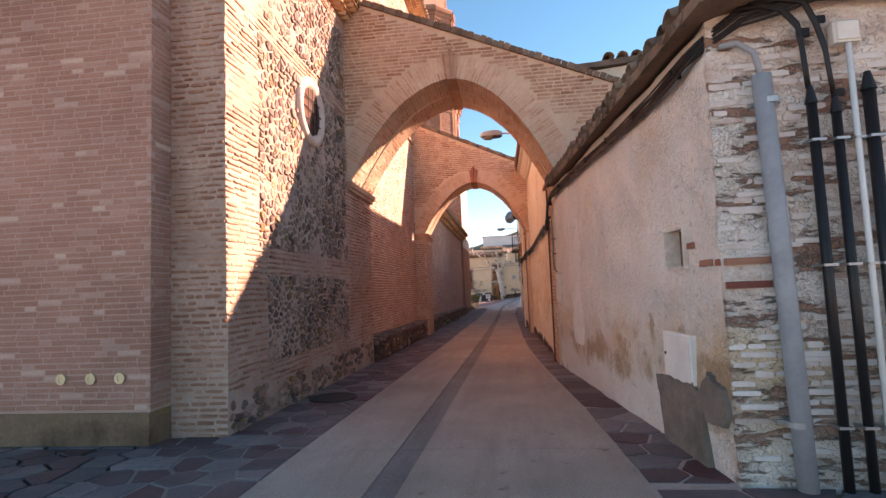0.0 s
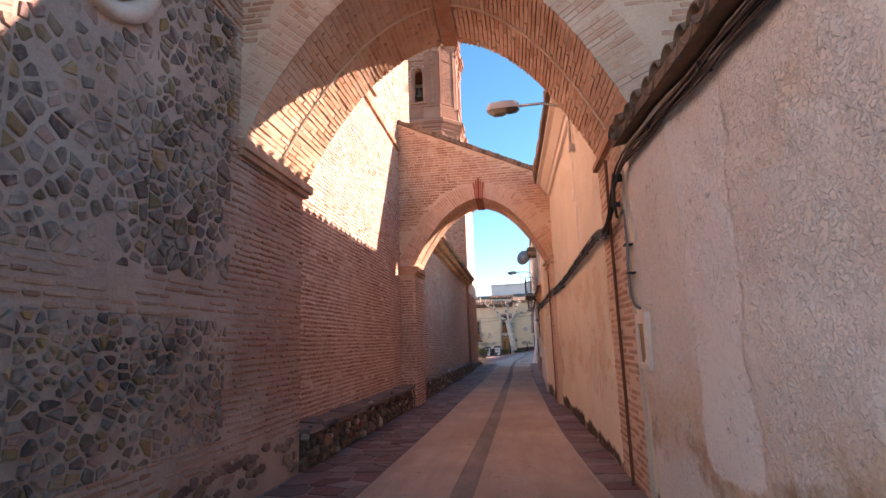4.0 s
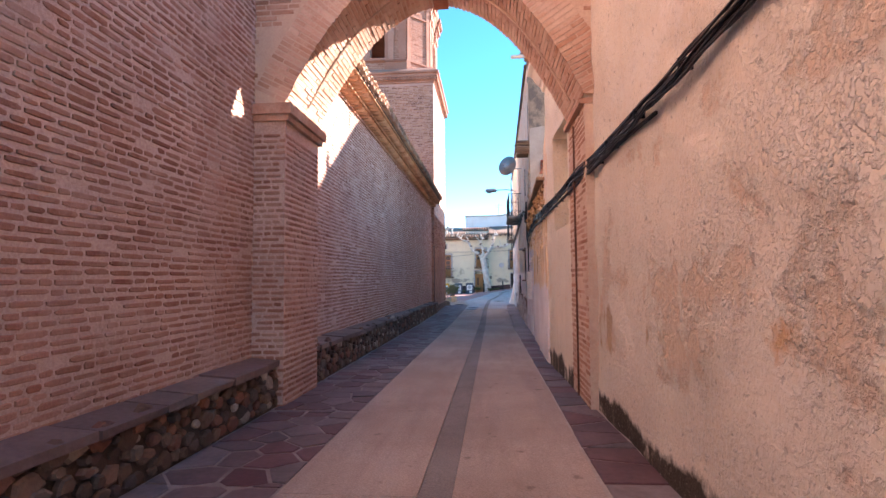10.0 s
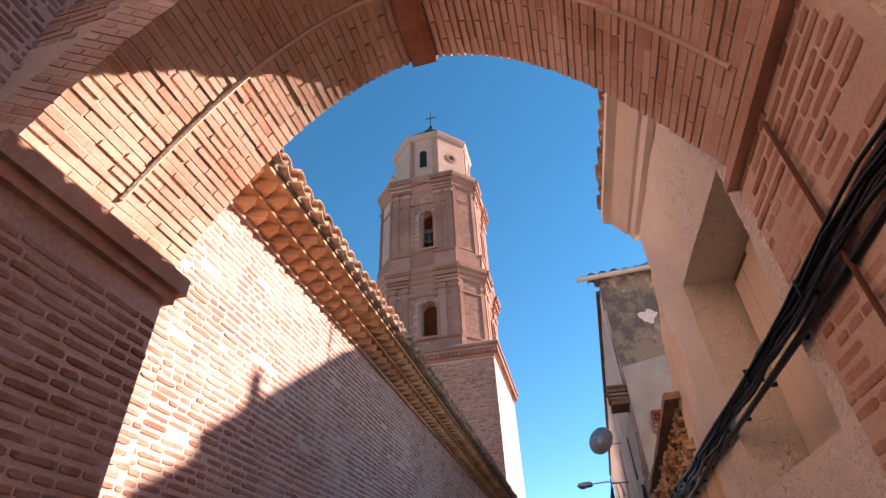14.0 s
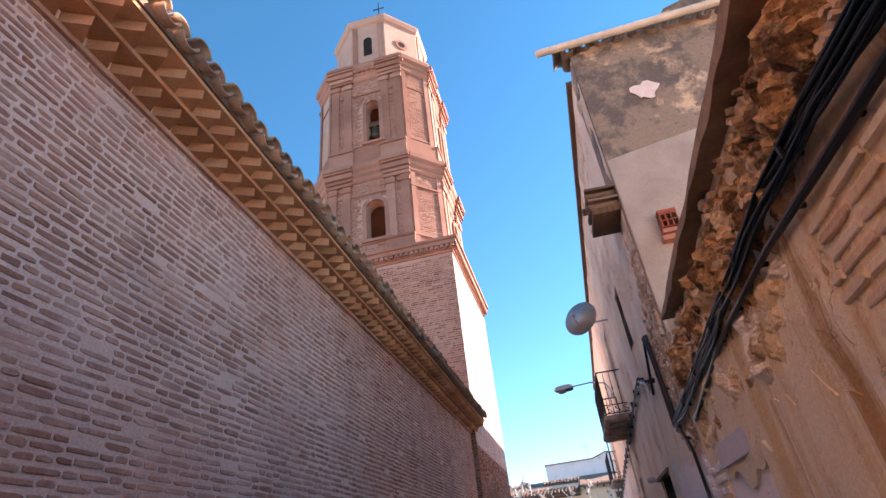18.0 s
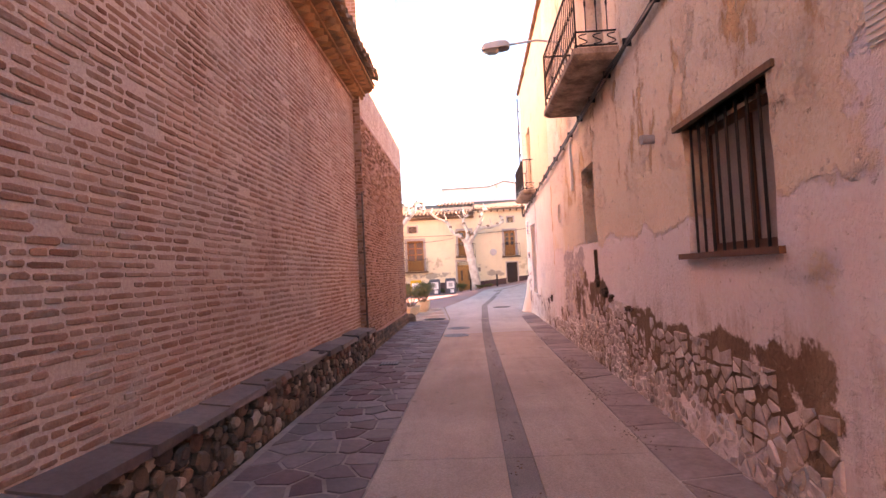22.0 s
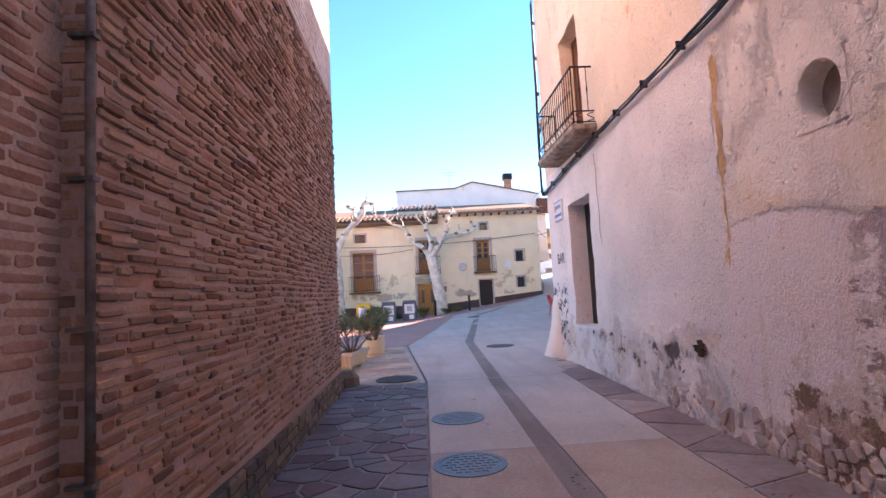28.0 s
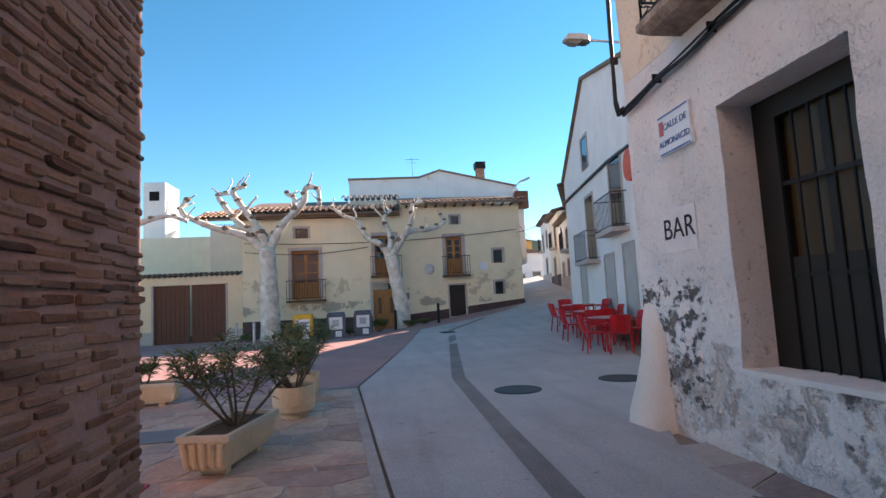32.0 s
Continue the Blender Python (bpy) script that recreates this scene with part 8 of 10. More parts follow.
def plane_tree(y, trunk, arms, girth, label):
    """trunk: (x, z) from foot to fork; arms: (x, z) ways of the pollarded limbs, which hook over at their ends."""
    t = thing("plane_tree", label, "tree", (trunk[0][0], y, trunk[0][1]))
    way = smooth_path([(x, y + 0.05 * math.sin(3 * z), z) for x, z in trunk], 6)
    m = len(way) - 1
    part("trunk", Shape().tube([tuple(way[0] - Vector((0, 0, 0.2)))] + [tuple(q) for q in way], [girth * 1.5] + [girth * (1.3 - 0.42 * (k / m) ** 0.5 + 0.05 * math.sin(k * 1.7) + (0.12 if k == m else 0.0)) for k in range(m + 1)], 16), bark, t, "pale mottled trunk", True)
    for a, arm in enumerate(arms):
        reach = random.choice((-1, 1)) * random.uniform(0.4, 1.1)
        pts = smooth_path([(x, y + reach * k / len(arm), z) for k, (x, z) in enumerate(arm)], 5)
        n = len(pts) - 1
        rad = [girth * (0.60 - 0.38 * (k / n) ** 0.6) * (1 + 0.10 * math.sin(k * 2.1 + a)) for k in range(n + 1)]
        rad[-1] *= 1.35
        limb = part("limb", Shape().tube([tuple(q) for q in pts], rad, 10), bark, t, smooth=True)
        for k in range(4, n + 1, 4):
            q, r = pts[k], rad[k]
            dx, dz = random.uniform(-0.5, 0.5) * r, random.uniform(0.1, 0.7) * r
            part("knob", Shape().lathe([(0.01, q.z + dz - 1.1 * r), (1.0 * r, q.z + dz - 0.5 * r), (1.32 * r, q.z + dz), (0.95 * r, q.z + dz + 0.7 * r), (0.01, q.z + dz + 1.05 * r)], q.x + dx, q.y, 9), knob_bark, limb, smooth=True)
        for k in (n // 2, 2 * n // 3, n - 3, n - 1):
            d = Vector((random.uniform(-1, 1), random.uniform(-0.6, 0.6), random.uniform(0.3, 1.0)))
            q, _ = limb_path(pts[k], d, random.uniform(0.35, 0.85), 6, 0.32, 0.02)
            rr = [rad[k] * (0.55 - 0.05 * j) for j in range(6)] + [rad[k] * 0.45]
            part("branch", Shape().tube([tuple(p) for p in q], rr, 8), bark, limb, smooth=True)
    return t


random.seed(11)
plane_tree(62.7, [(-5.95, -0.3), (-6.0, 1.2), (-6.03, 2.6), (-6.06, 3.75)], [
    [(-6.15, 3.7), (-6.45, 4.3), (-7.24, 4.83), (-7.86, 5.61), (-8.23, 6.19), (-7.85, 6.35)], [(-6.1, 3.8), (-6.35, 4.47), (-6.85, 5.32), (-7.28, 6.07), (-6.74, 6.26)],
    [(-5.98, 3.8), (-5.71, 4.45), (-5.05, 5.27), (-4.97, 5.95), (-5.29, 6.22)], [(-5.95, 3.7), (-5.39, 4.67), (-4.49, 5.59), (-4.31, 6.2), (-3.82, 6.09), (-3.74, 5.4)],
    [(-6.2, 3.7), (-7.0, 4.3), (-8.3, 4.7), (-9.4, 5.3), (-9.2, 5.8)]], 0.37, "pollarded plane tree with pale bark and knobbly bare limbs")
plane_tree(62.75, [(-0.36, -0.1), (-0.42, 0.9), (-0.61, 2.05), (-0.82, 3.2)], [
    [(-0.85, 3.1), (-1.22, 3.71), (-1.88, 4.14), (-2.19, 4.84), (-2.85, 5.14), (-3.4, 5.63)], [(-0.78, 3.2), (-0.3, 3.92), (0.19, 4.77), (0.22, 5.4), (0.74, 5.52)],
    [(-0.75, 3.1), (-0.01, 4.2), (1.04, 4.39), (1.75, 4.72), (1.6, 5.08)], [(-0.85, 3.2), (-0.8, 4.1), (-1.05, 4.9), (-0.7, 5.3)]], 0.30, "pollarded plane tree with a slanting trunk before the door")
plane_tree(61.0, [(-12.0, -0.3), (-12.0, 1.5), (-11.95, 3.6)], [[(-11.95, 3.5), (-11.0, 4.5), (-9.7, 5.0), (-8.9, 4.8)], [(-12.0, 3.6), (-12.7, 4.8), (-13.3, 5.9), (-12.9, 6.2)], [(-11.9, 3.6), (-11.5, 5.0), (-10.9, 6.0)]], 0.32, "pollarded plane tree at the end of the square")

# ---- planters, oleanders ----
cast_yellow = weathered("cast_stone", (0.62, 0.48, 0.31), (0.73, 0.60, 0.42), 3, 40, 0.9)
cast_grey = weathered("cast_rim", (0.56, 0.48, 0.38), (0.64, 0.57, 0.46), 3, 40, 0.9)
leaf = varied("oleander_leaf", [(0.055, 0.085, 0.022), (0.10, 0.13, 0.035), (0.15, 0.17, 0.055), (0.075, 0.105, 0.032), (0.20, 0.19, 0.07)], 0.5, 30, 0.2, 0.001)
stem_bark = plain("stem_bark", (0.17, 0.12, 0.08), 0.9)
soil = weathered("soil", (0.06, 0.045, 0.03), (0.10, 0.075, 0.05), 6, 40)


def leaf_shape(tip, d, length, width):
    d = Vector(d).normalized()
    s = d.cross(Vector((random.uniform(-0.3, 0.3), random.uniform(-0.3, 0.3), 1))).normalized()
    n = s.cross(d)
    p = Vector(tip)
    mid = p + d * length * 0.5 + n * 0.01
    v = [tuple(p), tuple(mid - s * width), tuple(p + d * length - n * length * 0.12), tuple(mid + s * width), tuple(mid + n * 0.008)]
    return v, [(0, 1, 4), (1, 2, 4), (2, 3, 4), (3, 0, 4)]


def oleander(x, y, z, height, spread, stems, label):
    p = thing("oleander", label, "shrub", (x, y, z))
    leaves = Shape()
    for k in range(stems):
        a = 2 * math.pi * k / stems + random.uniform(-0.4, 0.4)
        lean = spread * random.uniform(0.35, 1.0)
        pts, way = limb_path((x + 0.05 * math.cos(a), y + 0.05 * math.sin(a), z), (math.cos(a) * lean, math.sin(a) * lean, height), height * random.uniform(0.85, 1.15), 8, 0.10, 0.03)
        stem = part("stem", Shape().tube([tuple(q) for q in pts], [0.016 - 0.011 * j / 8 for j in range(9)], 5), stem_bark, p)
        ends = [(pts, 3)]
        for j in (4, 5, 6, 7):
            sub, _ = limb_path(pts[j], (random.uniform(-1, 1), random.uniform(-1, 1), random.uniform(0.2, 1.0)), height * random.uniform(0.2, 0.38), 5, 0.18, 0.06)
            part("twig", Shape().tube([tuple(q) for q in sub], [0.007 - 0.004 * i / 5 for i in range(6)], 4), stem_bark, stem)
            ends.append((sub, 1))
        for path, first in ends:
            for j in range(first, len(path)):
                for i in range(2 if j < len(path) - 2 else 7):
                    a2 = random.uniform(0, 6.28)
                    v, f = leaf_shape(path[j], (math.cos(a2), math.sin(a2), random.uniform(-0.1, 0.9)), random.uniform(0.12, 0.20), random.uniform(0.008, 0.013))
                    leaves.add(v, f)
    part("foliage", leaves, leaf, p, "narrow dark green leaves", kind="stuff")
    return p


def trough(x, y, z, angle, length=1.0, label="fluted yellowish concrete trough planter"):
    t = thing("planter", label, "planter", (0, 0, 0), "planters of the square")
    w0, w1, h = 0.17, 0.22, 0.36
    L = length / 2
    outer = [[(-L * k, -w * 1, zz), (L * k, -w, zz), (L * k, w, zz), (-L * k, w, zz)] for k, w, zz in ((0.90, w0 * 0.85, 0.06), (0.98, w0, 0.12), (1.0, w1, h - 0.05))]
    part("body", Shape().loft(outer), cast_yellow, t)
    part("rim", Shape().box(-L - 0.015, L + 0.015, -w1 - 0.015, -w1 + 0.035, h - 0.05, h).box(-L - 0.015, L + 0.015, w1 - 0.035, w1 + 0.015, h - 0.05, h).box(-L - 0.015, -L + 0.035, -w1 + 0.035, w1 - 0.035, h - 0.05, h).box(L - 0.035, L + 0.015, -w1 + 0.035, w1 - 0.035, h - 0.05, h), cast_grey, t, "worn greyish rim")
    part("soil", Shape().box(-L + 0.03, L - 0.03, -w1 + 0.03, w1 - 0.03, h - 0.06, h - 0.035), soil, t)
    for s in (-0.3, 0.3):
        part("foot", Shape().bevel_box(s * length - 0.05, s * length + 0.05, -0.12, 0.12, 0.0, 0.07), cast_yellow, t)
    for k in range(5):
        for s in (-1, 1):
            yy = -0.15 + k * 0.075
            part("flute", Shape().tube([(s * (L * 0.95), yy, 0.10), (s * (L + 0.012), yy * 1.12, h - 0.06)], 0.03, 8), cast_yellow, t)
    t.matrix_basis = pose(x, y, z, 0, 0, angle)
    return t


def pot(x, y, z, r, h, label):
    p = thing("plant_pot", label, "plant pot", (x, y, z), "planters of the square")
    part("body", Shape().lathe([(r * 0.62, z), (r * 0.66, z + 0.05), (r * 0.92, z + 0.10), (r * 1.0, z + 0.18), (r * 1.0, z + h), (r * 0.9, z + h), (r * 0.88, z + h - 0.05)], x, y, 24), cast_yellow, p, smooth=False)
    part("soil", Shape().lathe([(r * 0.87, z + h - 0.08), (r * 0.87, z + h - 0.05)], x, y, 20), soil, p)
    return p


random.seed(5)
gz = ground_z(-3, 45)
trough(-3.02, 44.95, gz + 0.01, 78, 1.05)
oleander(-3.0, 45.0, gz + 0.32, 0.82, 1.2, 11, "oleander shrub with dark narrow leaves in a trough")
pot(-2.72, 46.75, gz + 0.01, 0.27, 0.40, "round yellowish concrete plant pot")
oleander(-2.72, 46.75, gz + 0.36, 0.6, 0.75, 9, "bushy oleander in a round pot")
pot(-2.78, 48.1, gz + 0.01, 0.25, 0.38, "round yellowish concrete plant pot")
oleander(-2.78, 48.1, gz + 0.34, 0.75, 0.5, 7, "taller oleander in a round pot")
trough(-5.2, 48.4, gz + 0.01, 5, 0.95)
oleander(-5.2, 48.4, gz + 0.33, 0.32, 0.5, 5, "small dark plant in a trough")

# recycling bins with posters
def kiosk_bin(x, y, z, mat, label):
    b = thing("recycling_bin", label, "bin", (x, y, z), "bins beside the trees")
    part("body", Shape().loft([[(x - w, y - d, zz), (x + w, y - d, zz), (x + w, y + d, zz), (x - w, y + d, zz)] for w, d, zz in ((0.36, 0.30, z), (0.36, 0.30, z + 0.85), (0.33, 0.24, z + 1.0), (0.30, 0.2, z + 1.03))]), mat, b)
    part("poster", Shape().box(x - 0.26, x + 0.26, y - 0.315, y - 0.302, z + 0.36, z + 0.84), white_paint, b, "white poster panel")
    part("picture", Shape().box(x - 0.13, x + 0.13, y - 0.322, y - 0.316, z + 0.48, z + 0.74), plain("poster_grey", (0.42, 0.43, 0.42), 0.6), b, "grey printed picture")
    part("label", Shape().box(x - 0.02, x + 0.22, y - 0.312, y - 0.302, z + 0.08, z + 0.30), white_paint, b, "white label")
    return b


kiosk_bin(-4.35, 60.6, ground_z(-4.35, 60.6) + 0.006, plain("bin_yellow", (0.72, 0.38, 0.03), 0.5), "yellow recycling bin with a white poster")
kiosk_bin(-3.15, 61.1, ground_z(-3.1, 61) + 0.006, plain("bin_slate", (0.09, 0.11, 0.13), 0.5), "dark grey recycling bin with a white poster")
kiosk_bin(-2.10, 61.5, ground_z(-2, 61) + 0.006, plain("bin_slate", (0.085, 0.10, 0.12), 0.5), "dark grey recycling bin with a white poster")
random.seed(8)
for x, y, h in ((-3.75, 61.6, 0.75), (-2.6, 62.3, 0.35), (-1.4, 62.4, 0.5), (-5.3, 62.4, 0.3), (-0.1, 62.3, 0.3), (0.5, 62.6, 0.25), (-6.8, 62.2, 0.3)):
    oleander(x, y, ground_z(x, y), h, 0.6, 6, "low green shrub at the foot of the trees")
for x, y, m in ((1.05, 61.7, iron), (-0.75, 61.9, iron), (-7.0, 61.2, zinc), (-6.2, 60.6, zinc)):
    b = thing("bollard", "slim metal bollard at the paving's edge" if m is zinc else "short black bollard at the paving's edge", "bollard", (x, y, ground_z(x, y)))
    z = ground_z(x, y)
    part("post", Shape().lathe([(0.06, z), (0.06, z + 0.62), (0.045, z + 0.66), (0.06, z + 0.68), (0.06, z + 0.80), (0.02, z + 0.84)], x, y, 10), m, b)

# ---- bar terrace ----
red_plastic = plain("red_plastic", (0.52, 0.015, 0.02), 0.4, 0, 0.08)


def red_chair(m):
    c = thing("chair", "red plastic terrace chair", "chair", (0, 0, 0), "chairs of the bar terrace")
    part("seat", Shape().bevel_box(-0.22, 0.22, -0.22, 0.22, 0.42, 0.45, 0.02), red_plastic, c)
    part("backrest", Shape().loft([[(-0.22, 0.20 + k * 0.1, 0.46 + 0.36 * k), (-0.10, 0.24 + k * 0.1, 0.46 + 0.36 * k + 0.02 * k), (0.10, 0.24 + k * 0.1, 0.46 + 0.36 * k + 0.02 * k), (0.22, 0.20 + k * 0.1, 0.46 + 0.36 * k), (0.10, 0.265 + k * 0.1, 0.46 + 0.36 * k + 0.02 * k), (-0.10, 0.265 + k * 0.1, 0.46 + 0.36 * k + 0.02 * k)] for k in (0, 0.5, 1)]), red_plastic, c)
    for sx in (-1, 1):
        for sy in (-1, 1):
            part("leg", Shape().tube([(sx * 0.20, sy * 0.19, 0.43), (sx * 0.24, sy * 0.24, 0.0)], 0.018, 6), red_plastic, c)
        part("armrest", Shape().tube([(sx * 0.23, 0.24, 0.66), (sx * 0.25, 0.0, 0.66), (sx * 0.24, -0.20, 0.63), (sx * 0.22, -0.20, 0.44)], 0.016, 6), red_plastic, c)
    c.matrix_basis = m
    return c


def red_table(m):
    c = thing("table", "square red terrace table with a pale top", "table", (0, 0, 0), "tables of the bar terrace")
    part("tabletop", Shape().bevel_box(-0.36, 0.36, -0.36, 0.36, 0.71, 0.74, 0.02), plain("table_top", (0.62, 0.30, 0.28), 0.35), c)
    part("apron", Shape().box(-0.33, 0.33, -0.33, 0.33, 0.66, 0.71), red_plastic, c)
    for sx in (-1, 1):
        for sy in (-1, 1):
            part("leg", Shape().tube([(sx * 0.31, sy * 0.31, 0.67), (sx * 0.33, sy * 0.33, 0.0)], 0.022, 6), red_plastic, c)
    c.matrix_basis = m
    return c


def on_ground(x, y, turn):
    return pose(x, y, ground_z(x, y) + 0.014, 0, 0, turn)


tb = red_table(on_ground(3.70, 51.2, 12))
for x, y, a in ((3.75, 53.0, 8), (4.1, 54.8, 10)):
    copy_thing(tb, on_ground(x + 0.35, y, a))
ch = red_chair(on_ground(3.20, 50.9, 80))
for x, y, a in ((3.2, 50.5, 170), (3.95, 51.2, -80), (3.45, 51.95, 10), (3.15, 52.9, 85), (3.7, 52.3, 175), (4.3, 53.1, -95), (3.8, 53.75, 5), (3.5, 54.7, 92), (4.7, 54.8, -85), (4.05, 55.5, 0), (4.6, 51.6, -60)):
    copy_thing(ch, on_ground(x + 0.35, y, a))
for x, y in ((4.80, 52.3), (5.02, 54.1)):
    u = thing("planter", "dark green plastic planter box", "planter", (x, y, ground_z(x, y)), "boxes of the bar terrace")
    z = ground_z(x, y) + 0.012
    part("box", Shape().loft([[(x - w, y - w * 1.4, zz), (x + w, y - w * 1.4, zz), (x + w, y + w * 1.4, zz), (x - w, y + w * 1.4, zz)] for w, zz in ((0.22, z), (0.27, z + 0.45), (0.30, z + 0.46), (0.30, z + 0.52))]), plain("green_box", (0.03, 0.06, 0.035), 0.5), u)

# ---- cables along the houses ----
def cable_bundle(points, count, spread, radius, label, sag=0.05, ties=0.9):
    """Several strands that run together, sagging between their ties."""
    c = thing("cable_bundle", label, "cables", points[0])
    pts = [Vector(p) for p in points]
    lens = [0.0]
    for a, b in zip(pts, pts[1:]):
        lens.append(lens[-1] + (b - a).length)
    def along(s):
        for k in range(len(pts) - 1):
            if s <= lens[k + 1] or k == len(pts) - 2:
                f = (s - lens[k]) / max(1e-6, lens[k + 1] - lens[k])
                return pts[k].lerp(pts[k + 1], min(1.0, max(0.0, f)))
    n = max(6, int(lens[-1] / 0.16))
    for i in range(count):
        a0, ph, fr = random.uniform(0, 6.28), random.uniform(0, 6.28), random.uniform(0.9, 2.2)
        rad = spread * math.sqrt(random.uniform(0.05, 1))
        path = []
        for k in range(n + 1):
            s = lens[-1] * k / n
            q = along(s)
            a = a0 + 0.7 * math.sin(s * fr + ph)
            dip = sag * abs(math.sin(math.pi * s / ties + i * 0.15)) * (0.5 + 0.5 * math.sin(i))
            path.append((q.x + 0.35 * rad * math.cos(a) - 0.3 * rad, q.y + 0.1 * rad * math.sin(2 * a), q.z + rad * math.sin(a) - dip))
        part("strand", Shape().tube(path, radius * random.uniform(0.7, 1.3), 6), rubber, c, smooth=True)
    s = ties
    while s < lens[-1]:
        q = along(s)
        part("clip", Shape().box(q.x - spread * 0.75, q.x + 0.05, q.y - 0.009, q.y + 0.009, q.z - spread * 0.8, q.z + spread * 0.8), iron, c)
        s += ties
    return c


random.seed(21)
wx = lambda y, d=0.05: wall_x(y) - d
eave_run = [(2.75, 3.50, 3.30), (2.1, 3.54, 3.34), (1.62, 3.57, 3.24), (1.36, 3.72, 3.06), (wx(4.5), 4.5, 3.03), (wx(6), 6.0, 3.06), (wx(7.5), 7.5, 3.08), (wx(8.6), 8.6, 3.08), (0.86, 9.15, 3.06), (0.82, 9.42, 2.92), (0.81, 9.55, 2.72), (0.81, 9.85, 2.60), (0.82, 10.1, 2.58), (0.82, 10.5, 2.66), (wx(11), 11.0, 2.69), (wx(14), 14.0, 2.61), (wx(16), 16.0, 2.595), (wx(17.2), 17.2, 2.61), (0.735, 17.6, 2.60), (0.70, 18.4, 2.55), (wx(19.5), 19.5, 2.545), (wx(20.7), 20.7, 2.53), (wx(21.8), 21.8, 2.58), (wx(23), 23.0, 2.70), (wx(24.2), 24.2, 2.66), (wx(25.5), 25.5, 2.61), (wx(26.5), 26.5, 2.57), (wx(27.2), 27.2, 2.56)]
cable_bundle(eave_run, 15, 0.045, 0.0085, "thick bundle of black cables clipped along old walls", 0.035)
cable_bundle([(wx(27.25), 27.25, 2.56), (wx(27.3), 27.3, 3.0), (wx(27.45), 27.45, 3.66), (wx(27.6), 27.62, 3.62), (wx(28.1), 28.1, 3.1), (wx(28.3), 28.35, 3.34), (wx(29.2), 29.2, 3.62)], 4, 0.035, 0.013, "black cables looping up an old wall", 0.02, 0.6)
cable_bundle([(wx(27.3), 27.3, 3.62), (wx(27.15), 27.1, 2.7), (wx(27.05), 27.0, 2.42), (wx(26.9), 26.85, 2.35), (wx(26.7), 26.7, 2.2), (wx(26.62), 26.62, 1.55)], 2, 0.02, 0.014, "grey conduit dropping to a meter cabinet", 0.0, 0.7)
cable_bundle([(wx(29.1), 29.1, 3.60), (wx(31), 31.0, 3.64), (wx(32.3), 32.3, 3.62), (wx(35), 35.0, 3.58), (wx(38.5), 38.5, 3.50), (wx(41.6), 41.6, 3.42), (wx(44.6), 44.6, 3.24), (wx(45.1, 0.04), 45.12, 3.18)], 7, 0.055, 0.011, "black cable bundle clipped along a plaster wall", 0.03)
cable_bundle([(1.25, 45.1, 3.20), (1.23, 45.15, 3.12), (1.21, 45.2, 3.3), (1.21, 45.18, 4.2), (1.23, 45.16, 5.6), (1.23, 45.12, 7.5)], 5, 0.05, 0.012, "black cables rising up a house corner", 0.0, 0.8)
cable_bundle([(0.82, 9.45, 3.0), (0.80, 9.42, 2.72), (0.83, 9.5, 2.6)], 4, 0.03, 0.012, "loop of black cable by the arch foot", 0.0, 0.3)
cable_bundle([(wx(15.2, 0.02), 15.2, 2.50), (wx(16.4, 0.02), 16.4, 2.545), (wx(18.0, 0.06), 18.0, 2.47), (wx(20.7, 0.03), 20.7, 2.45), (wx(22, 0.03), 22.0, 2.47), (wx(23.3, 0.03), 23.3, 2.55), (wx(24.5, 0.03), 24.5, 2.56), (wx(26.2, 0.03), 26.2, 2.40)], 2, 0.012, 0.013, "dark conduit clipped under a cable bundle", 0.0, 0.55)
# overhead lines across the square
for p, q, sag in (((5.45, 64.0, 4.6), (8.5, 70.0, 4.4), 0.3), ((5.3, 63.9, 4.2), (6.4, 59.9, 4.9), 0.25), ((-7.3, 63.95, 4.1), (5.3, 63.95, 4.35), 0.25), ((-7.3, 63.96, 3.7), (-1.8, 63.96, 3.75), 0.2)):
    p, q = Vector(p), Vector(q)
    path = [tuple(p.lerp(q, k / 12) - Vector((0, 0, sag * 4 * (k / 12) * (1 - k / 12)))) for k in range(13)]
    solid("overhead_cable", Shape().tube(path, 0.014, 5), rubber, "thin black cable slung along the square", "cable")

# ---- pipes and boxes on the low house ----
SY = 3.63
big = thing("drain_pipe", "thick grey plastic downpipe on a limewashed wall", "pipe", (1.77, SY - 0.07, 0.15))
part("pipe", Shape().tube([(1.79, SY - 0.08, 0.13), (1.76, SY - 0.075, 1.5), (1.73, SY - 0.07, 2.82)], 0.058, 16), grey_pipe, big, smooth=True)
part("pipe", Shape().tube([(1.73, SY - 0.07, 2.80), (1.70, SY - 0.06, 2.98), (1.60, SY - 0.05, 3.06), (1.50, SY - 0.03, 3.05)], 0.02, 8), grey_pipe, big, smooth=True)
for z in (2.62, 0.56):
    part("bracket", Shape().lathe([(0.064, z), (0.064, z + 0.035)], 1.76, SY - 0.075, 16).box(1.67, 1.85, SY - 0.03, SY + 0.02, z + 0.005, z + 0.03), zinc, big)
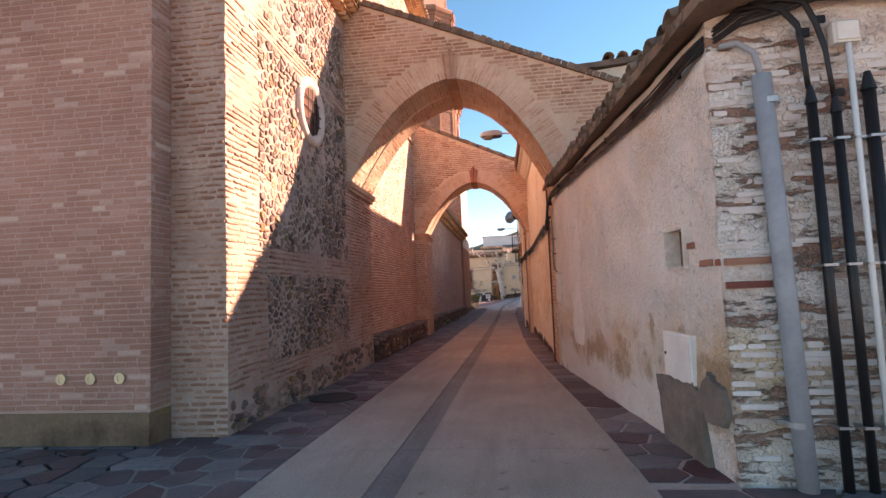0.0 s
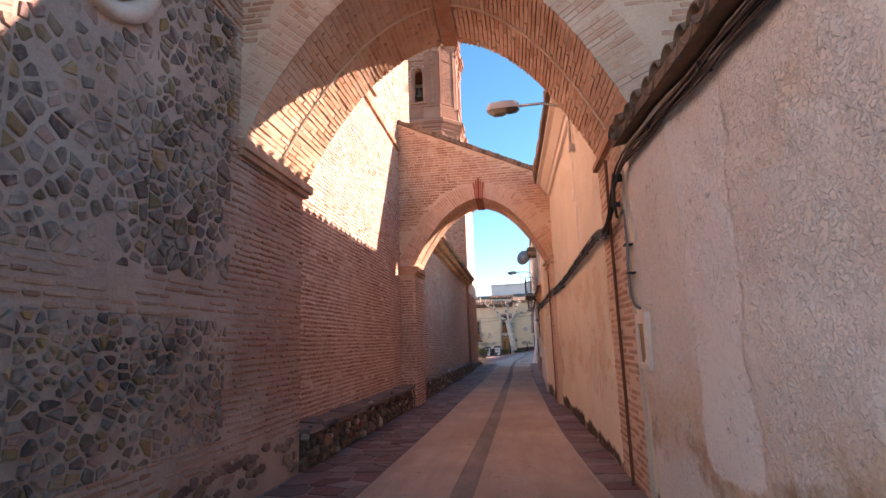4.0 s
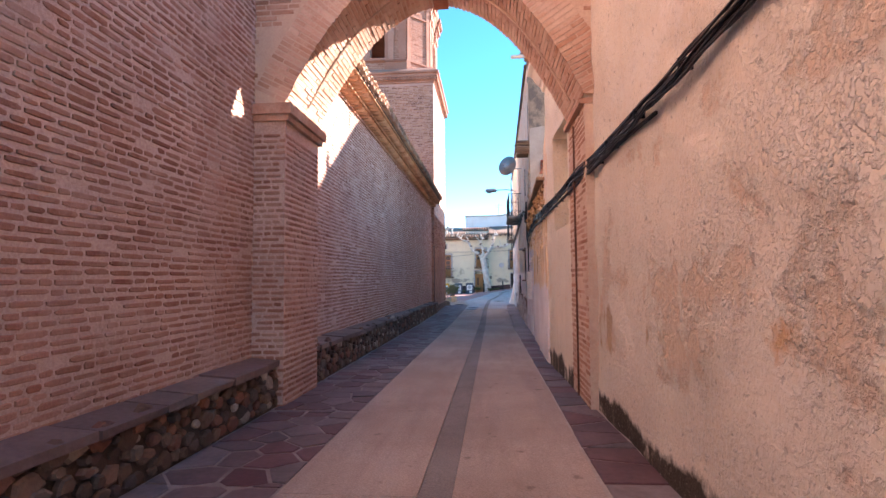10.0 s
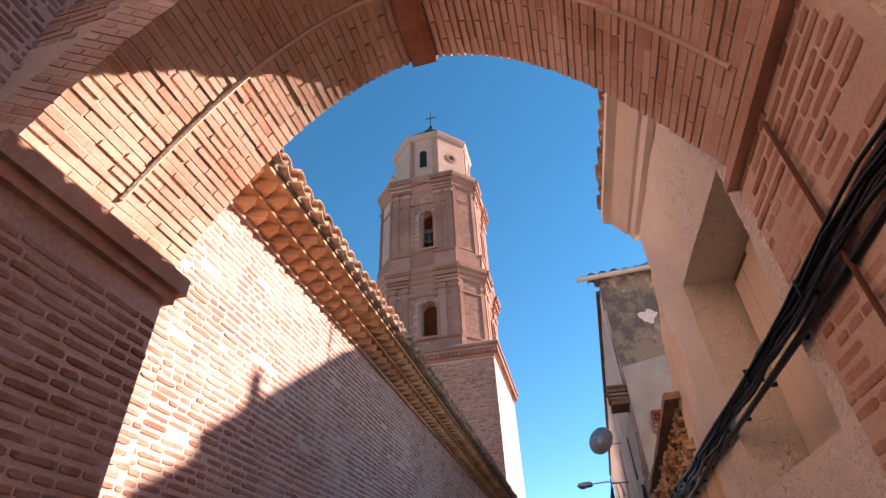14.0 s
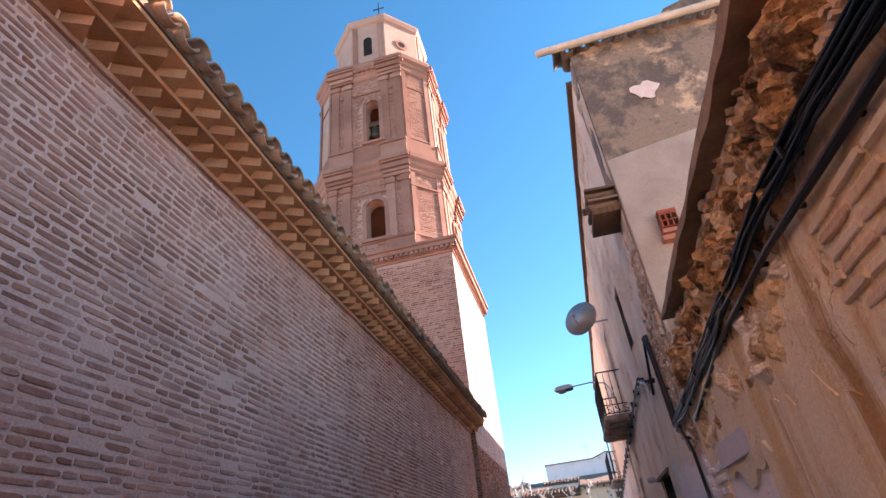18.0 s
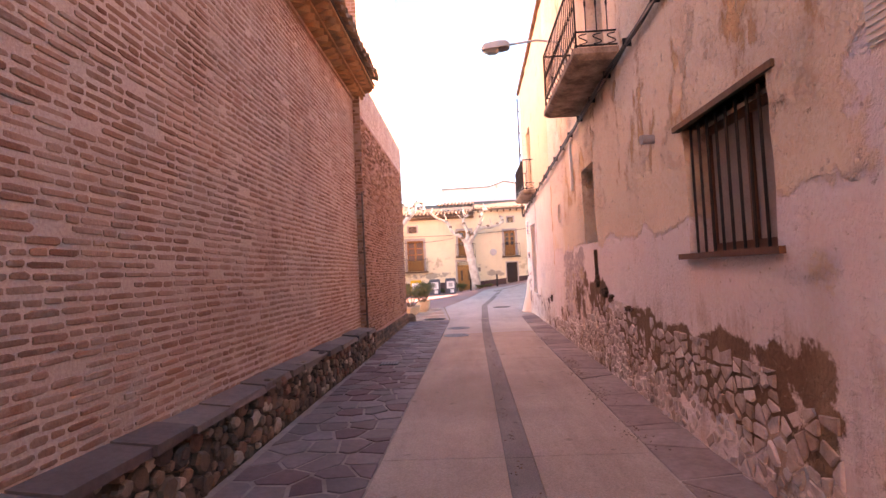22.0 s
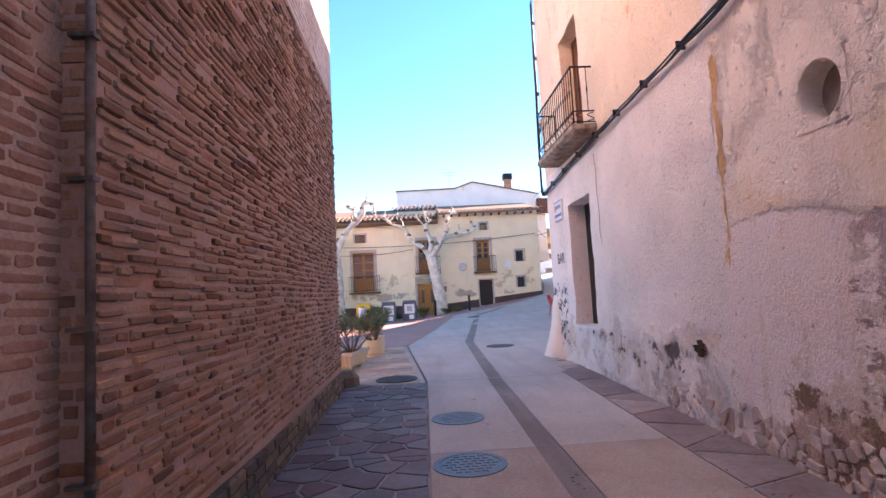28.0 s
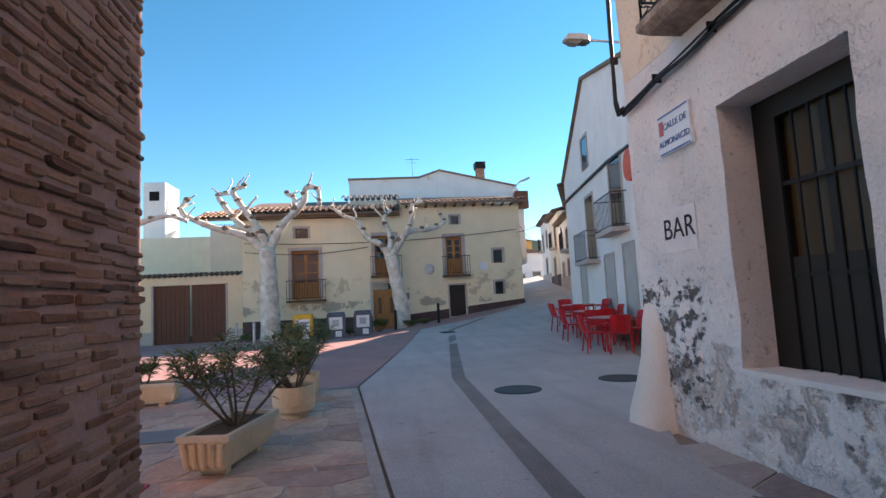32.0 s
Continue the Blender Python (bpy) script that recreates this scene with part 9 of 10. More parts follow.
for x, r, top, lab in ((2.02, 0.030, 2.62, "black conduit pipe"), (2.16, 0.028, 2.55, "black conduit pipe"), (2.27, 0.018, 3.0, "thin white conduit"), (2.36, 0.036, 2.68, "thick black conduit")):
    c = thing("conduit", lab + " running up a limewashed wall", "pipe", (x, SY - 0.06, 0.1), "conduits")
    m = white_paint if r < 0.02 else rubber
    part("pipe", Shape().tube([(x, SY - 0.065 - 0.03 * (x - 1.43), 0.10), (x - 0.01, SY - 0.065 - 0.03 * (x - 1.43), top)], r, 12), m, c, smooth=True)
    part("collar", Shape().tube([(x - 0.01, SY - 0.065 - 0.03 * (x - 1.43), top - 0.02), (x - 0.01, SY - 0.065 - 0.03 * (x - 1.43), top + 0.10)], [r * 1.25, r * 0.5], 12), m, c)
    for z in (0.55, 1.55, 2.35):
        part("clip", Shape().box(x - r - 0.012, x + r + 0.012, SY - 0.07 - r - 0.03 * (x - 1.43), SY + 0.02, z, z + 0.016), zinc, c)
cable_bundle([(1.62, 3.56, 3.28), (1.85, 3.54, 3.30), (1.98, 3.54, 3.12), (2.01, 3.55, 2.7)], 5, 0.035, 0.012, "black cables bending down into a conduit", 0.0, 0.5)
cable_bundle([(1.7, 3.55, 3.32), (2.0, 3.53, 3.33), (2.12, 3.53, 3.05), (2.16, 3.54, 2.62)], 4, 0.03, 0.012, "black cables bending down into a conduit", 0.0, 0.5)
jb = thing("junction_box", "square beige junction box on a white wall", "box", (2.24, 3.56, 3.0))
part("box", Shape().bevel_box(2.17, 2.33, 3.52, 3.60, 2.98, 3.13, 0.012), steel_box, jb)
part("lid", Shape().bevel_box(2.185, 2.315, 3.508, 3.52, 2.995, 3.115, 0.004), steel_box, jb)
hatch = thing("meter_hatch", "flush dark ochre metal meter door in stained plaster", "meter box", (1.30, 4.4, 0.75))
hx = lambda y: wall_x(y) - 0.03
part("frame", Shape().hexa([(hx(4.14), 4.14, 0.70), (hx(4.14) + 0.06, 4.14, 0.70), (hx(4.66) + 0.06, 4.66, 0.70), (hx(4.66), 4.66, 0.70), (hx(4.14), 4.14, 1.08), (hx(4.14) + 0.06, 4.14, 1.08), (hx(4.66) + 0.06, 4.66, 1.08), (hx(4.66), 4.66, 1.08)]), steel_box, hatch)
part("door", Shape().hexa([(hx(y) - 0.014 + d, y, z) for z in (0.72, 1.06) for y, d in ((4.165, 0), (4.165, 0.02), (4.635, 0.02), (4.635, 0))]), steel_box, hatch)
part("lock", Shape().tube([(hx(4.6) - 0.022, 4.60, 0.90), (hx(4.6), 4.60, 0.90)], 0.012, 8), iron, hatch)
patch_dark = weathered("damp_render", (0.15, 0.12, 0.10), (0.25, 0.20, 0.165), 4, 40, 0.95, 0, 0.6, 0.01)
random.seed(3)
for outline in (((4.88, 0.68), (4.80, 0.42), (4.76, 0.18), (4.68, -0.05), (4.0, -0.05), (4.0, 0.3), (4.0, 0.46), (4.04, 0.68), (4.16, 0.72), (4.5, 0.71)), ((4.05, 0.69), (3.9, 0.85), (3.84, 0.80), (3.72, 0.76), (3.66, 0.60), (3.72, 0.52), (3.96, 0.49), (4.01, 0.56))):
    pts = []
    for (ya, za), (yb, zb) in zip(outline, outline[1:] + outline[:1]):
        for k in range(5):
            pts.append((ya + (yb - ya) * k / 5 + random.uniform(-0.012, 0.012), za + (zb - za) * k / 5 + random.uniform(-0.014, 0.014)))
    part("damp_patch", Shape().loft([[(wall_x(y) - d, y, z) for y, z in pts] for d in (-0.02, 0.04)]), patch_dark, h0, "dark cement patch in the plaster")
# iron channel and meter niche by the first arch
part("channel", Shape().tube([(0.845, 9.98, 0.0), (0.845, 9.96, 2.65), (0.845, 9.9, 3.3)], 0.016, 6), wood_brown, h1, "rusty iron strip")
part("channel", Shape().tube([(0.725, 17.9, 0.0), (0.725, 17.9, 3.2)], 0.012, 6), wood_brown, h1, "rusty iron strip")
mb = thing("wall_hatch", "small square ochre panel set in white plaster", "hatch", (0.93, 8.85, 1.2))
part("panel", Shape().hexa([(0.90 + d, y, z) for z in (1.25, 1.59) for y, d in ((9.19, 0.012), (9.19, 0.04), (9.40, 0.04), (9.40, 0.008))]), weathered("ochre_panel", (0.27, 0.20, 0.10), (0.36, 0.27, 0.15), 6, 40), mb)
part("frame", Shape().bevel_box(0.888, 0.95, 9.11, 9.19, 1.20, 1.69, 0.01).bevel_box(0.886, 0.95, 9.40, 9.455, 1.20, 1.69, 0.01).bevel_box(0.887, 0.95, 9.185, 9.405, 1.59, 1.685, 0.01).bevel_box(0.887, 0.95, 9.185, 9.405, 1.205, 1.255, 0.01), weathered("smooth_lime", (0.74, 0.62, 0.52), (0.80, 0.69, 0.59), 5, 40), mb, "smooth white plaster rim")
cond = thing("conduit", "curved grey conduit on white plaster", "pipe", (0.9, 9.1, 1.6))
part("pipe", Shape().tube([(0.86, 9.46, 2.62), (0.86, 9.38, 2.64), (0.86, 9.345, 2.54), (0.86, 9.34, 2.28), (0.86, 9.40, 2.03), (0.86, 9.37, 1.84), (0.87, 9.30, 1.75), (0.90, 9.26, 1.72)], [0.009, 0.009, 0.009, 0.015, 0.015, 0.015, 0.014, 0.012], 8), lead_pipe, cond, smooth=True)
for z in (2.30, 2.04):
    part("clip", Shape().box(0.84, 0.92, 9.33, 9.43, z, z + 0.014), iron, cond)

# ---- street lamps ----
def street_lamp(head, wall, drop, label):
    """A wall arm with a long flat lantern. head: the lantern's outer end; wall: where the arm is fixed."""
    l = thing("street_lamp", label, "street lamp", wall)
    h, w = Vector(head), Vector(wall)
    d = Vector((w.x - h.x, w.y - h.y, 0)).normalized()
    s = Vector((-d.y, d.x, 0))
    L = 0.52
    def at(a, b, z):
        q = h + d * a + s * b
        return (q.x, q.y, h.z + z)
    part("hood", Shape().loft([[at(a, -b, z0), at(a, b, z0), at(a, b * 0.8, z1), at(a, -b * 0.8, z1)] for a, b, z0, z1 in ((0.0, 0.08, -0.01, 0.03), (0.06, 0.12, -0.02, 0.09), (0.3, 0.125, -0.02, 0.11), (L - 0.06, 0.10, -0.01, 0.10), (L, 0.05, 0.0, 0.07))]), plain("lamp_grey", (0.45, 0.45, 0.44), 0.5), l, "pale grey hood")
    part("lens", Shape().loft([[at(a, -b, -0.02), at(a, b, -0.02), at(a, b * 0.7, -z), at(a, -b * 0.7, -z)] for a, b, z in ((0.04, 0.09, 0.04), (0.12, 0.105, 0.085), (0.26, 0.105, 0.085), (0.32, 0.095, 0.045))]), plain("lamp_lens", (0.20, 0.20, 0.17), 0.2), l, "dull glass bowl")
    part("gear_box", Shape().loft([[at(a, -b, -0.015), at(a, b, -0.015), at(a, b * 0.8, -z), at(a, -b * 0.8, -z)] for a, b, z in ((0.325, 0.10, 0.06), (L - 0.05, 0.085, 0.055), (L, 0.04, 0.03))]), plain("lamp_black", (0.05, 0.05, 0.05), 0.5), l, "dark gear housing")
    e = h + d * (L - 0.04) + Vector((0, 0, 0.03))
    mid = Vector((w.x, w.y, 0)) - d * 0.12
    arm = [tuple(e), tuple(e.lerp(Vector((mid.x, mid.y, e.z)), 0.6)), (mid.x, mid.y, e.z - 0.10), (w.x - d.x * 0.03, w.y - d.y * 0.03, e.z - 0.30), (w.x - d.x * 0.02, w.y - d.y * 0.02, w.z)]
    part("arm", Shape().tube(arm, 0.022, 8), zinc, l, smooth=True)
    part("bracket", Shape().box(w.x - 0.05, w.x + 0.03, w.y - 0.05, w.y + 0.05, w.z - 0.06, w.z + 0.04), zinc, l)
    if drop:
        part("lead", Shape().tube([(w.x - 0.02, w.y, w.z), (w.x - 0.015, w.y + 0.03, w.z - 0.35), (w.x - 0.02, w.y - 0.02, w.z - 0.8), (w.x - 0.015, w.y + 0.04, w.z - 1.3), (w.x - 0.02, w.y, w.z - drop)], 0.008, 5), steel_box, l)
        part("junction", Shape().bevel_box(w.x - 0.05, w.x, w.y - 0.04, w.y + 0.04, w.z - 0.86, w.z - 0.76, 0.01), steel_box, l)
    return l


street_lamp((-0.44, 12.55, 5.18), (0.86, 12.47, 4.42), 1.7, "grey street lamp on a curved wall arm")
street_lamp((-0.40, 35.95, 5.42), (1.07, 35.6, 5.0), 0, "grey street lamp on a wall arm above a balcony")
street_lamp((2.05, 48.6, 5.86), (4.42, 48.8, 5.2), 0, "street lamp reaching out over the bar terrace")
pl_ = thing("street_lamp", "street lamp on a pole beside the cream house", "street lamp", (5.7, 65.9, 4.5))
part("pole", Shape().tube([(5.55, 65.0, 4.4), (5.6, 65.2, 6.2), (5.75, 65.5, 6.75), (6.3, 65.8, 7.15)], 0.03, 8), zinc, pl_)
part("hood", Shape().loft([[(6.2, 65.7, 7.05), (6.2, 65.95, 7.05), (6.2, 65.95, 7.15), (6.2, 65.7, 7.15)], [(6.75, 65.75, 7.25), (6.75, 66.0, 7.25), (6.75, 66.0, 7.36), (6.75, 65.75, 7.36)]]), plain("lamp_grey", (0.45, 0.45, 0.44), 0.5), pl_)

# ---- things on the long house ----
dish = thing("satellite_dish", "grey satellite dish on a wall bracket", "satellite dish", (0.44, 31.5, 5.66))
dn = Vector((-0.45, -0.85, 0.25)).normalized()
ds = dn.cross(Vector((0, 0, 1))).normalized()
du = ds.cross(dn)
c = Vector((0.46, 31.5, 5.66))
part("reflector", Shape().loft([[tuple(c + (ds * math.cos(t) + du * 1.08 * math.sin(t)) * r - dn * d) for t in np.linspace(0, 2 * math.pi, 33)[:-1]] for r, d in ((0.36, 0.0), (0.27, 0.04), (0.14, 0.066), (0.02, 0.075), (0.02, 0.09), (0.14, 0.082), (0.27, 0.054), (0.366, 0.008))], True, True), plain("dish_grey", (0.52, 0.50, 0.48), 0.5), dish, smooth=True)
part("feed_arm", Shape().tube([tuple(c - du * 0.29), tuple(c + dn * 0.34 - du * 0.12)], 0.01, 6), zinc, dish)
part("receiver", Shape().tube([tuple(c + dn * 0.36 - du * 0.11), tuple(c + dn * 0.27 - du * 0.09)], 0.03, 8), plain("lnb", (0.5, 0.5, 0.48), 0.5), dish)
part("bracket", Shape().tube([tuple(c - dn * 0.07), (0.70, 31.6, 5.56), (1.0, 31.6, 5.56)], 0.018, 8), zinc, dish)
cab = thing("meter_cabinet", "tall beige electricity cabinet with louvres on a pale wall", "cabinet", (0.80, 26.45, 0.78))
part("body", Shape().bevel_box(0.76, 0.93, 26.24, 26.70, 0.78, 1.54, 0.01), steel_box, cab)
# door and hood in a darker grey: the lane face's shade put into colour
part("door", Shape().bevel_box(0.748, 0.762, 26.256, 26.69, 0.80, 1.50, 0.004), steel_shaded, cab, "steel door, its shade put into a darker grey")
for z in (0.86, 0.90, 0.94, 0.98, 1.34, 1.38, 1.42, 1.46):
    for y in (26.32, 26.48):
        part("louvre", Shape().hexa([(0.745, y, z), (0.75, y, z), (0.75, y + 0.10, z), (0.745, y + 0.10, z), (0.735, y, z - 0.014), (0.75, y, z - 0.014), (0.75, y + 0.10, z - 0.014), (0.735, y + 0.10, z - 0.014)]), steel_box, cab)
part("hood", Shape().box(0.745, 0.90, 26.235, 26.705, 1.54, 1.555), steel_shaded, cab)
stubpipe = solid("waste_pipe", Shape().tube([(1.05, 31.3, 2.44), (0.86, 31.27, 2.43)], 0.045, 12), grey_pipe, "short grey waste pipe sticking out of plaster", "pipe")
vent = thing("wall_vent", "small plastic wall vent", "vent", (0.9, 28.4, 2.2))
part("frame", Shape().box(wall_x(28.4) - 0.02, wall_x(28.4) + 0.02, 28.32, 28.50, 2.12, 2.34), steel_box, vent)
for k in range(6):
    part("slat", Shape().box(wall_x(28.4) - 0.03, wall_x(28.4) - 0.015, 28.335, 28.485, 2.14 + k * 0.032, 2.155 + k * 0.032), steel_box, vent)
part("downspout", Shape().box(wall_x(35.9) - 0.04, wall_x(35.9) + 0.0, 35.62, 35.72, 2.62, 3.5), steel_box, h3, "short white plastic drip channel")
# cracks and falls of plaster, raised; the hollows' shade is put into their colour
random.seed(9)


def streak(y, z0, z1, w, mat, label, lean=0.0, steps=12):
    """A long ragged scar in the plaster."""
    rings = []
    for k in range(steps + 1):
        z = z0 + (z1 - z0) * k / steps
        m = y + lean * k / steps + random.uniform(-0.3, 0.3) * w
        ww = w * random.uniform(0.2, 1.0) * (0.25 + 0.75 * math.sin(math.pi * min(1, (k + 0.3) / steps)))
        rings.append([(wall_x(a) - d, a, z) for a, d in ((m - ww, -0.02), (m + ww, -0.02), (m + ww, 0.042), (m - ww, 0.042))])
    part("plaster_scar", Shape().loft(rings), mat, h3, label)


# dark brown that stands in for the shade inside hollows
hollow_shade = weathered("hollow_shade", (0.055, 0.035, 0.022), (0.13, 0.085, 0.055), 6, 50, 0.95, 0, 0.9, 0.02)
streak(34.04, 1.12, 1.48, 0.022, hollow_shade, "dark raised scar painted as the shaded hollow of fallen plaster", 0.03)
streak(34.02, 0.92, 1.20, 0.085, hollow_shade, "dark raised scar painted as the shaded hollow of fallen plaster", 0.03)
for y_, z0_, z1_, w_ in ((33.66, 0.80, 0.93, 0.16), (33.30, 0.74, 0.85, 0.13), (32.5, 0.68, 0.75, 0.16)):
    streak(y_, z0_, z1_, w_, hollow_shade, "dark raised strip painted as shade under the broken plaster edge", -0.05)
streak(39.2, 0.42, 0.58, 0.14, hollow_shade, "small dark raised patch painted as a shaded hole in the limewash")
crackm = plain("crack_shadow", (0.10, 0.07, 0.055), 0.95)
part("crack", Shape().tube([(wall_x(y) - 0.012, y, z) for y, z in ((41.92, 1.43), (41.86, 1.75), (41.92, 2.0), (41.88, 2.3), (41.93, 2.6), (41.9, 2.95), (41.95, 3.2))], 0.0035, 4), crackm, h3, "thin crack in limewash")

# ---- writing on the corner ----
def text_part(words, size, m, mat, parent, name, label):
    cu = bpy.data.curves.new(name, "FONT")
    cu.body, cu.size, cu.extrude, cu.align_x, cu.align_y = words, size, 0.002, "CENTER", "CENTER"
    tmp = bpy.data.objects.new(name, cu)
    scene.collection.objects.link(tmp)
    dg = bpy.context.evaluated_depsgraph_get()
    me = bpy.data.meshes.new_from_object(tmp.evaluated_get(dg))
    bpy.data.objects.remove(tmp)
    me.materials.clear()
    me.materials.append(mat)
    ob = new(name, me)
    ob.matrix_world = m
    under(ob, parent)
    return tagged(ob, label)


def on_wall(y, z, d, stretch=1.0):
    """A pose on the lane's right side for lettering that faces the lane."""
    return pose(wall_x(y) - d, y, z, 90, 0, -90 - math.degrees(math.atan((wall_x(y + 0.3) - wall_x(y - 0.3)) / 0.6)))


ink = plain("ink_black", (0.03, 0.03, 0.035), 0.8)
tile_white = plain("glazed_tile", (0.74, 0.78, 0.80), 0.25, 0, 0.05)
blue_ink = plain("blue_ink", (0.08, 0.16, 0.38), 0.5)
sign = thing("street_sign", "white and blue glazed tile street sign on plaster", "street sign", (wall_x(44.2), 44.2, 2.6))
part("tile_panel", Shape().hexa([(wall_x(y) - d, y, z) for z in (2.46, 2.86) for y, d in ((43.93, 0.035), (43.93, 0.0), (44.47, 0.0), (44.47, 0.035))]), tile_white, sign)
text_part("CALLE DE", 0.09, on_wall(44.17, 2.73, 0.04), blue_ink, sign, "lettering", "blue letters CALLE DE")
text_part("ALMONACID", 0.088, on_wall(44.2, 2.57, 0.04), blue_ink, sign, "lettering", "blue letters ALMONACID")
part("crest", Shape().hexa([(wall_x(y) - d, y, z) for z in (2.66, 2.80) for y, d in ((44.37, 0.04), (44.37, 0.03), (44.44, 0.03), (44.44, 0.04))]), plain("crest_red", (0.5, 0.12, 0.10), 0.5), sign)
for z in (2.475, 2.845):
    part("border", Shape().hexa([(wall_x(y) - d, y, zz) for zz in (z - 0.008, z + 0.008) for y, d in ((43.95, 0.04), (43.95, 0.03), (44.45, 0.03), (44.45, 0.04))]), blue_ink, sign)
bar = thing("bar_sign", "hand-painted white bar sign with black letters", "sign", (wall_x(44.3), 44.3, 1.7))
part("board", Shape().hexa([(wall_x(y) - d, y, z) for z in (1.50, 1.92) for y, d in ((44.02, 0.016), (44.02, 0.0), (44.54, 0.0), (44.54, 0.016))]), weathered("sign_white", (0.74, 0.70, 0.68), (0.83, 0.79, 0.77), 5, 30), bar)
text_part("BAR", 0.29, on_wall(44.30, 1.72, 0.019), ink, bar, "lettering", "black letters BAR")

# ---- pipe at the tower's seam, manholes, gully ----
tp = thing("downpipe", "thin grey metal downpipe in the seam of a brick wall", "pipe", (-2.9, 36.36, 0.2))
part("pipe", Shape().tube([(-2.865, 36.28, 0.20), (-2.875, 36.28, 2.9)], 0.019, 10), rusty_pipe, tp, smooth=True)
part("cable", Shape().tube([(-2.88, 36.36, 2.88), (-2.89, 36.30, 3.4), (-2.88, 36.38, 4.0), (-2.89, 36.34, 4.9)], 0.010, 6), rubber, tp)
for z in (0.5, 1.1, 1.7, 2.3, 2.85):
    part("clip", Shape().box(-2.95, -2.845, 36.255, 36.305, z, z + 0.018), rusty_pipe, tp)


def manhole(x, y, r, dz, label, mat, pattern=True):
    z = ground_z(x, y) + dz
    m = thing("manhole_cover", label, "manhole cover", (x, y, z), "manhole covers")
    part("frame", Shape().lathe([(r + 0.05, z - 0.01), (r + 0.05, z + 0.005), (r + 0.004, z + 0.006), (r + 0.004, z - 0.01)], x, y, 32, False), mat, m)
    part("cover", Shape().lathe([(r, z - 0.012), (r, z + 0.003), (r - 0.01, z + 0.005)], x, y, 32), mat, m)
    if pattern:
        k = 0
        for i in range(-3, 4):
            for j in range(-3, 4):
                px, py = i * r * 0.27 + (r * 0.135 if j % 2 else 0), j * r * 0.25
                if math.hypot(px, py) < r * 0.88:
                    part("stud", Shape().bevel_box(x + px - r * 0.10, x + px + r * 0.10, y + py - r * 0.08, y + py + r * 0.08, z + 0.004, z + 0.011, 0.003), mat, m)
                    k += 1
    return m


cast_iron = plain("cast_iron", (0.14, 0.17, 0.19), 0.5, 0.4)
cast_dark = plain("cast_iron_dark", (0.05, 0.047, 0.045), 0.6, 0.4)
manhole(-2.32, 6.75, 0.26, 0.022, "round dark manhole cover in flagstones", cast_dark, False)
manhole(-1.22, 38.55, 0.255, 0.016, "round iron manhole cover with a stud pattern", cast_iron)
manhole(-1.20, 40.15, 0.25, 0.016, "round iron manhole cover with a stud pattern", cast_iron)
manhole(-2.02, 43.15, 0.30, 0.02, "round dark iron manhole cover in paving", cast_dark)
manhole(0.40, 47.35, 0.30, 0.018, "dark manhole cover in the carriageway", cast_dark, False)
manhole(2.17, 47.65, 0.30, 0.018, "dark manhole cover in the carriageway", cast_dark, False)
manhole(0.9, 57.5, 0.30, 0.018, "dark manhole cover in the carriageway", cast_dark, False)
gully = thing("drain_grate", "square iron drain grate in flagstones", "drain grate", (-2.25, 35.0, -0.25))
gzz = ground_z(-2.25, 35.0)
part("frame", Shape().box(-2.42, -2.10, 34.86, 35.14, gzz + 0.0, gzz + 0.018), cast_dark, gully)
for k in range(6):
    part("bar", Shape().box(-2.40 + k * 0.05, -2.375 + k * 0.05, 34.88, 35.12, gzz + 0.018, gzz + 0.024), cast_iron, gully)
red_plate = solid("red_plate", Shape().box(-4.35, -3.55, 44.05, 44.45, ground_z(-4, 44), ground_z(-4, 44) + 0.02), plain("red_plate", (0.40, 0.05, 0.07), 0.6), "flat red plate lying in the paving", "plate")
mat_dark = solid("metal_cover", Shape().box(-4.6, -3.45, 45.9, 46.5, ground_z(-4, 46), ground_z(-4, 46) + 0.018), plain("cover_grey", (0.15, 0.15, 0.155), 0.6), "rectangular dark service cover in the paving", "service cover")
# chimney and aerial above the long house
part("chimney", Shape().box(8.85, 8.98, 27.42, 27.55, 8.6, 10.75), brick_arch, h3, "brick chimney")
# unseen block added only to raise the shadow edge on the aisle wall
part("roof_block", Shape().prism([(2.2, TOP3), (2.2, 8.0), (2.6, 8.75), (5.0, 9.45), (9.0, 10.1), (9.0, TOP3)], "y", 26.92, 27.6), clay_dark, h3)
solid("roof_aerial", Shape().tube([(5.5, 26.75, 8.6), (5.5, 26.75, 10.0)], 0.03, 6), iron, "bare aerial pole on the roof", "aerial")
house_no = solid("wall_mirror", Shape().loft([[(1.0 + r * math.cos(t), FY - d, 2.6 + r * math.sin(t)) for t in np.linspace(0, 2 * math.pi, 21)[:-1]] for r, d in ((0.22, 0.02), (0.24, 0.06), (0.18, 0.08))]), zinc, "round convex traffic mirror on the cream house", "mirror")
plate2 = solid("street_plate", Shape().box(3.41, 3.80, FY - 0.03, FY - 0.005, 2.48, 2.80), tile_white, "small white street plate on the cream house", "sign")
meter2 = solid("meter_box", Shape().box(-0.25, 0.02, FY - 0.04, FY - 0.005, 1.25, 1.55), plain("meter_brown", (0.28, 0.2, 0.14), 0.6), "small brown meter box on the cream house", "meter box")

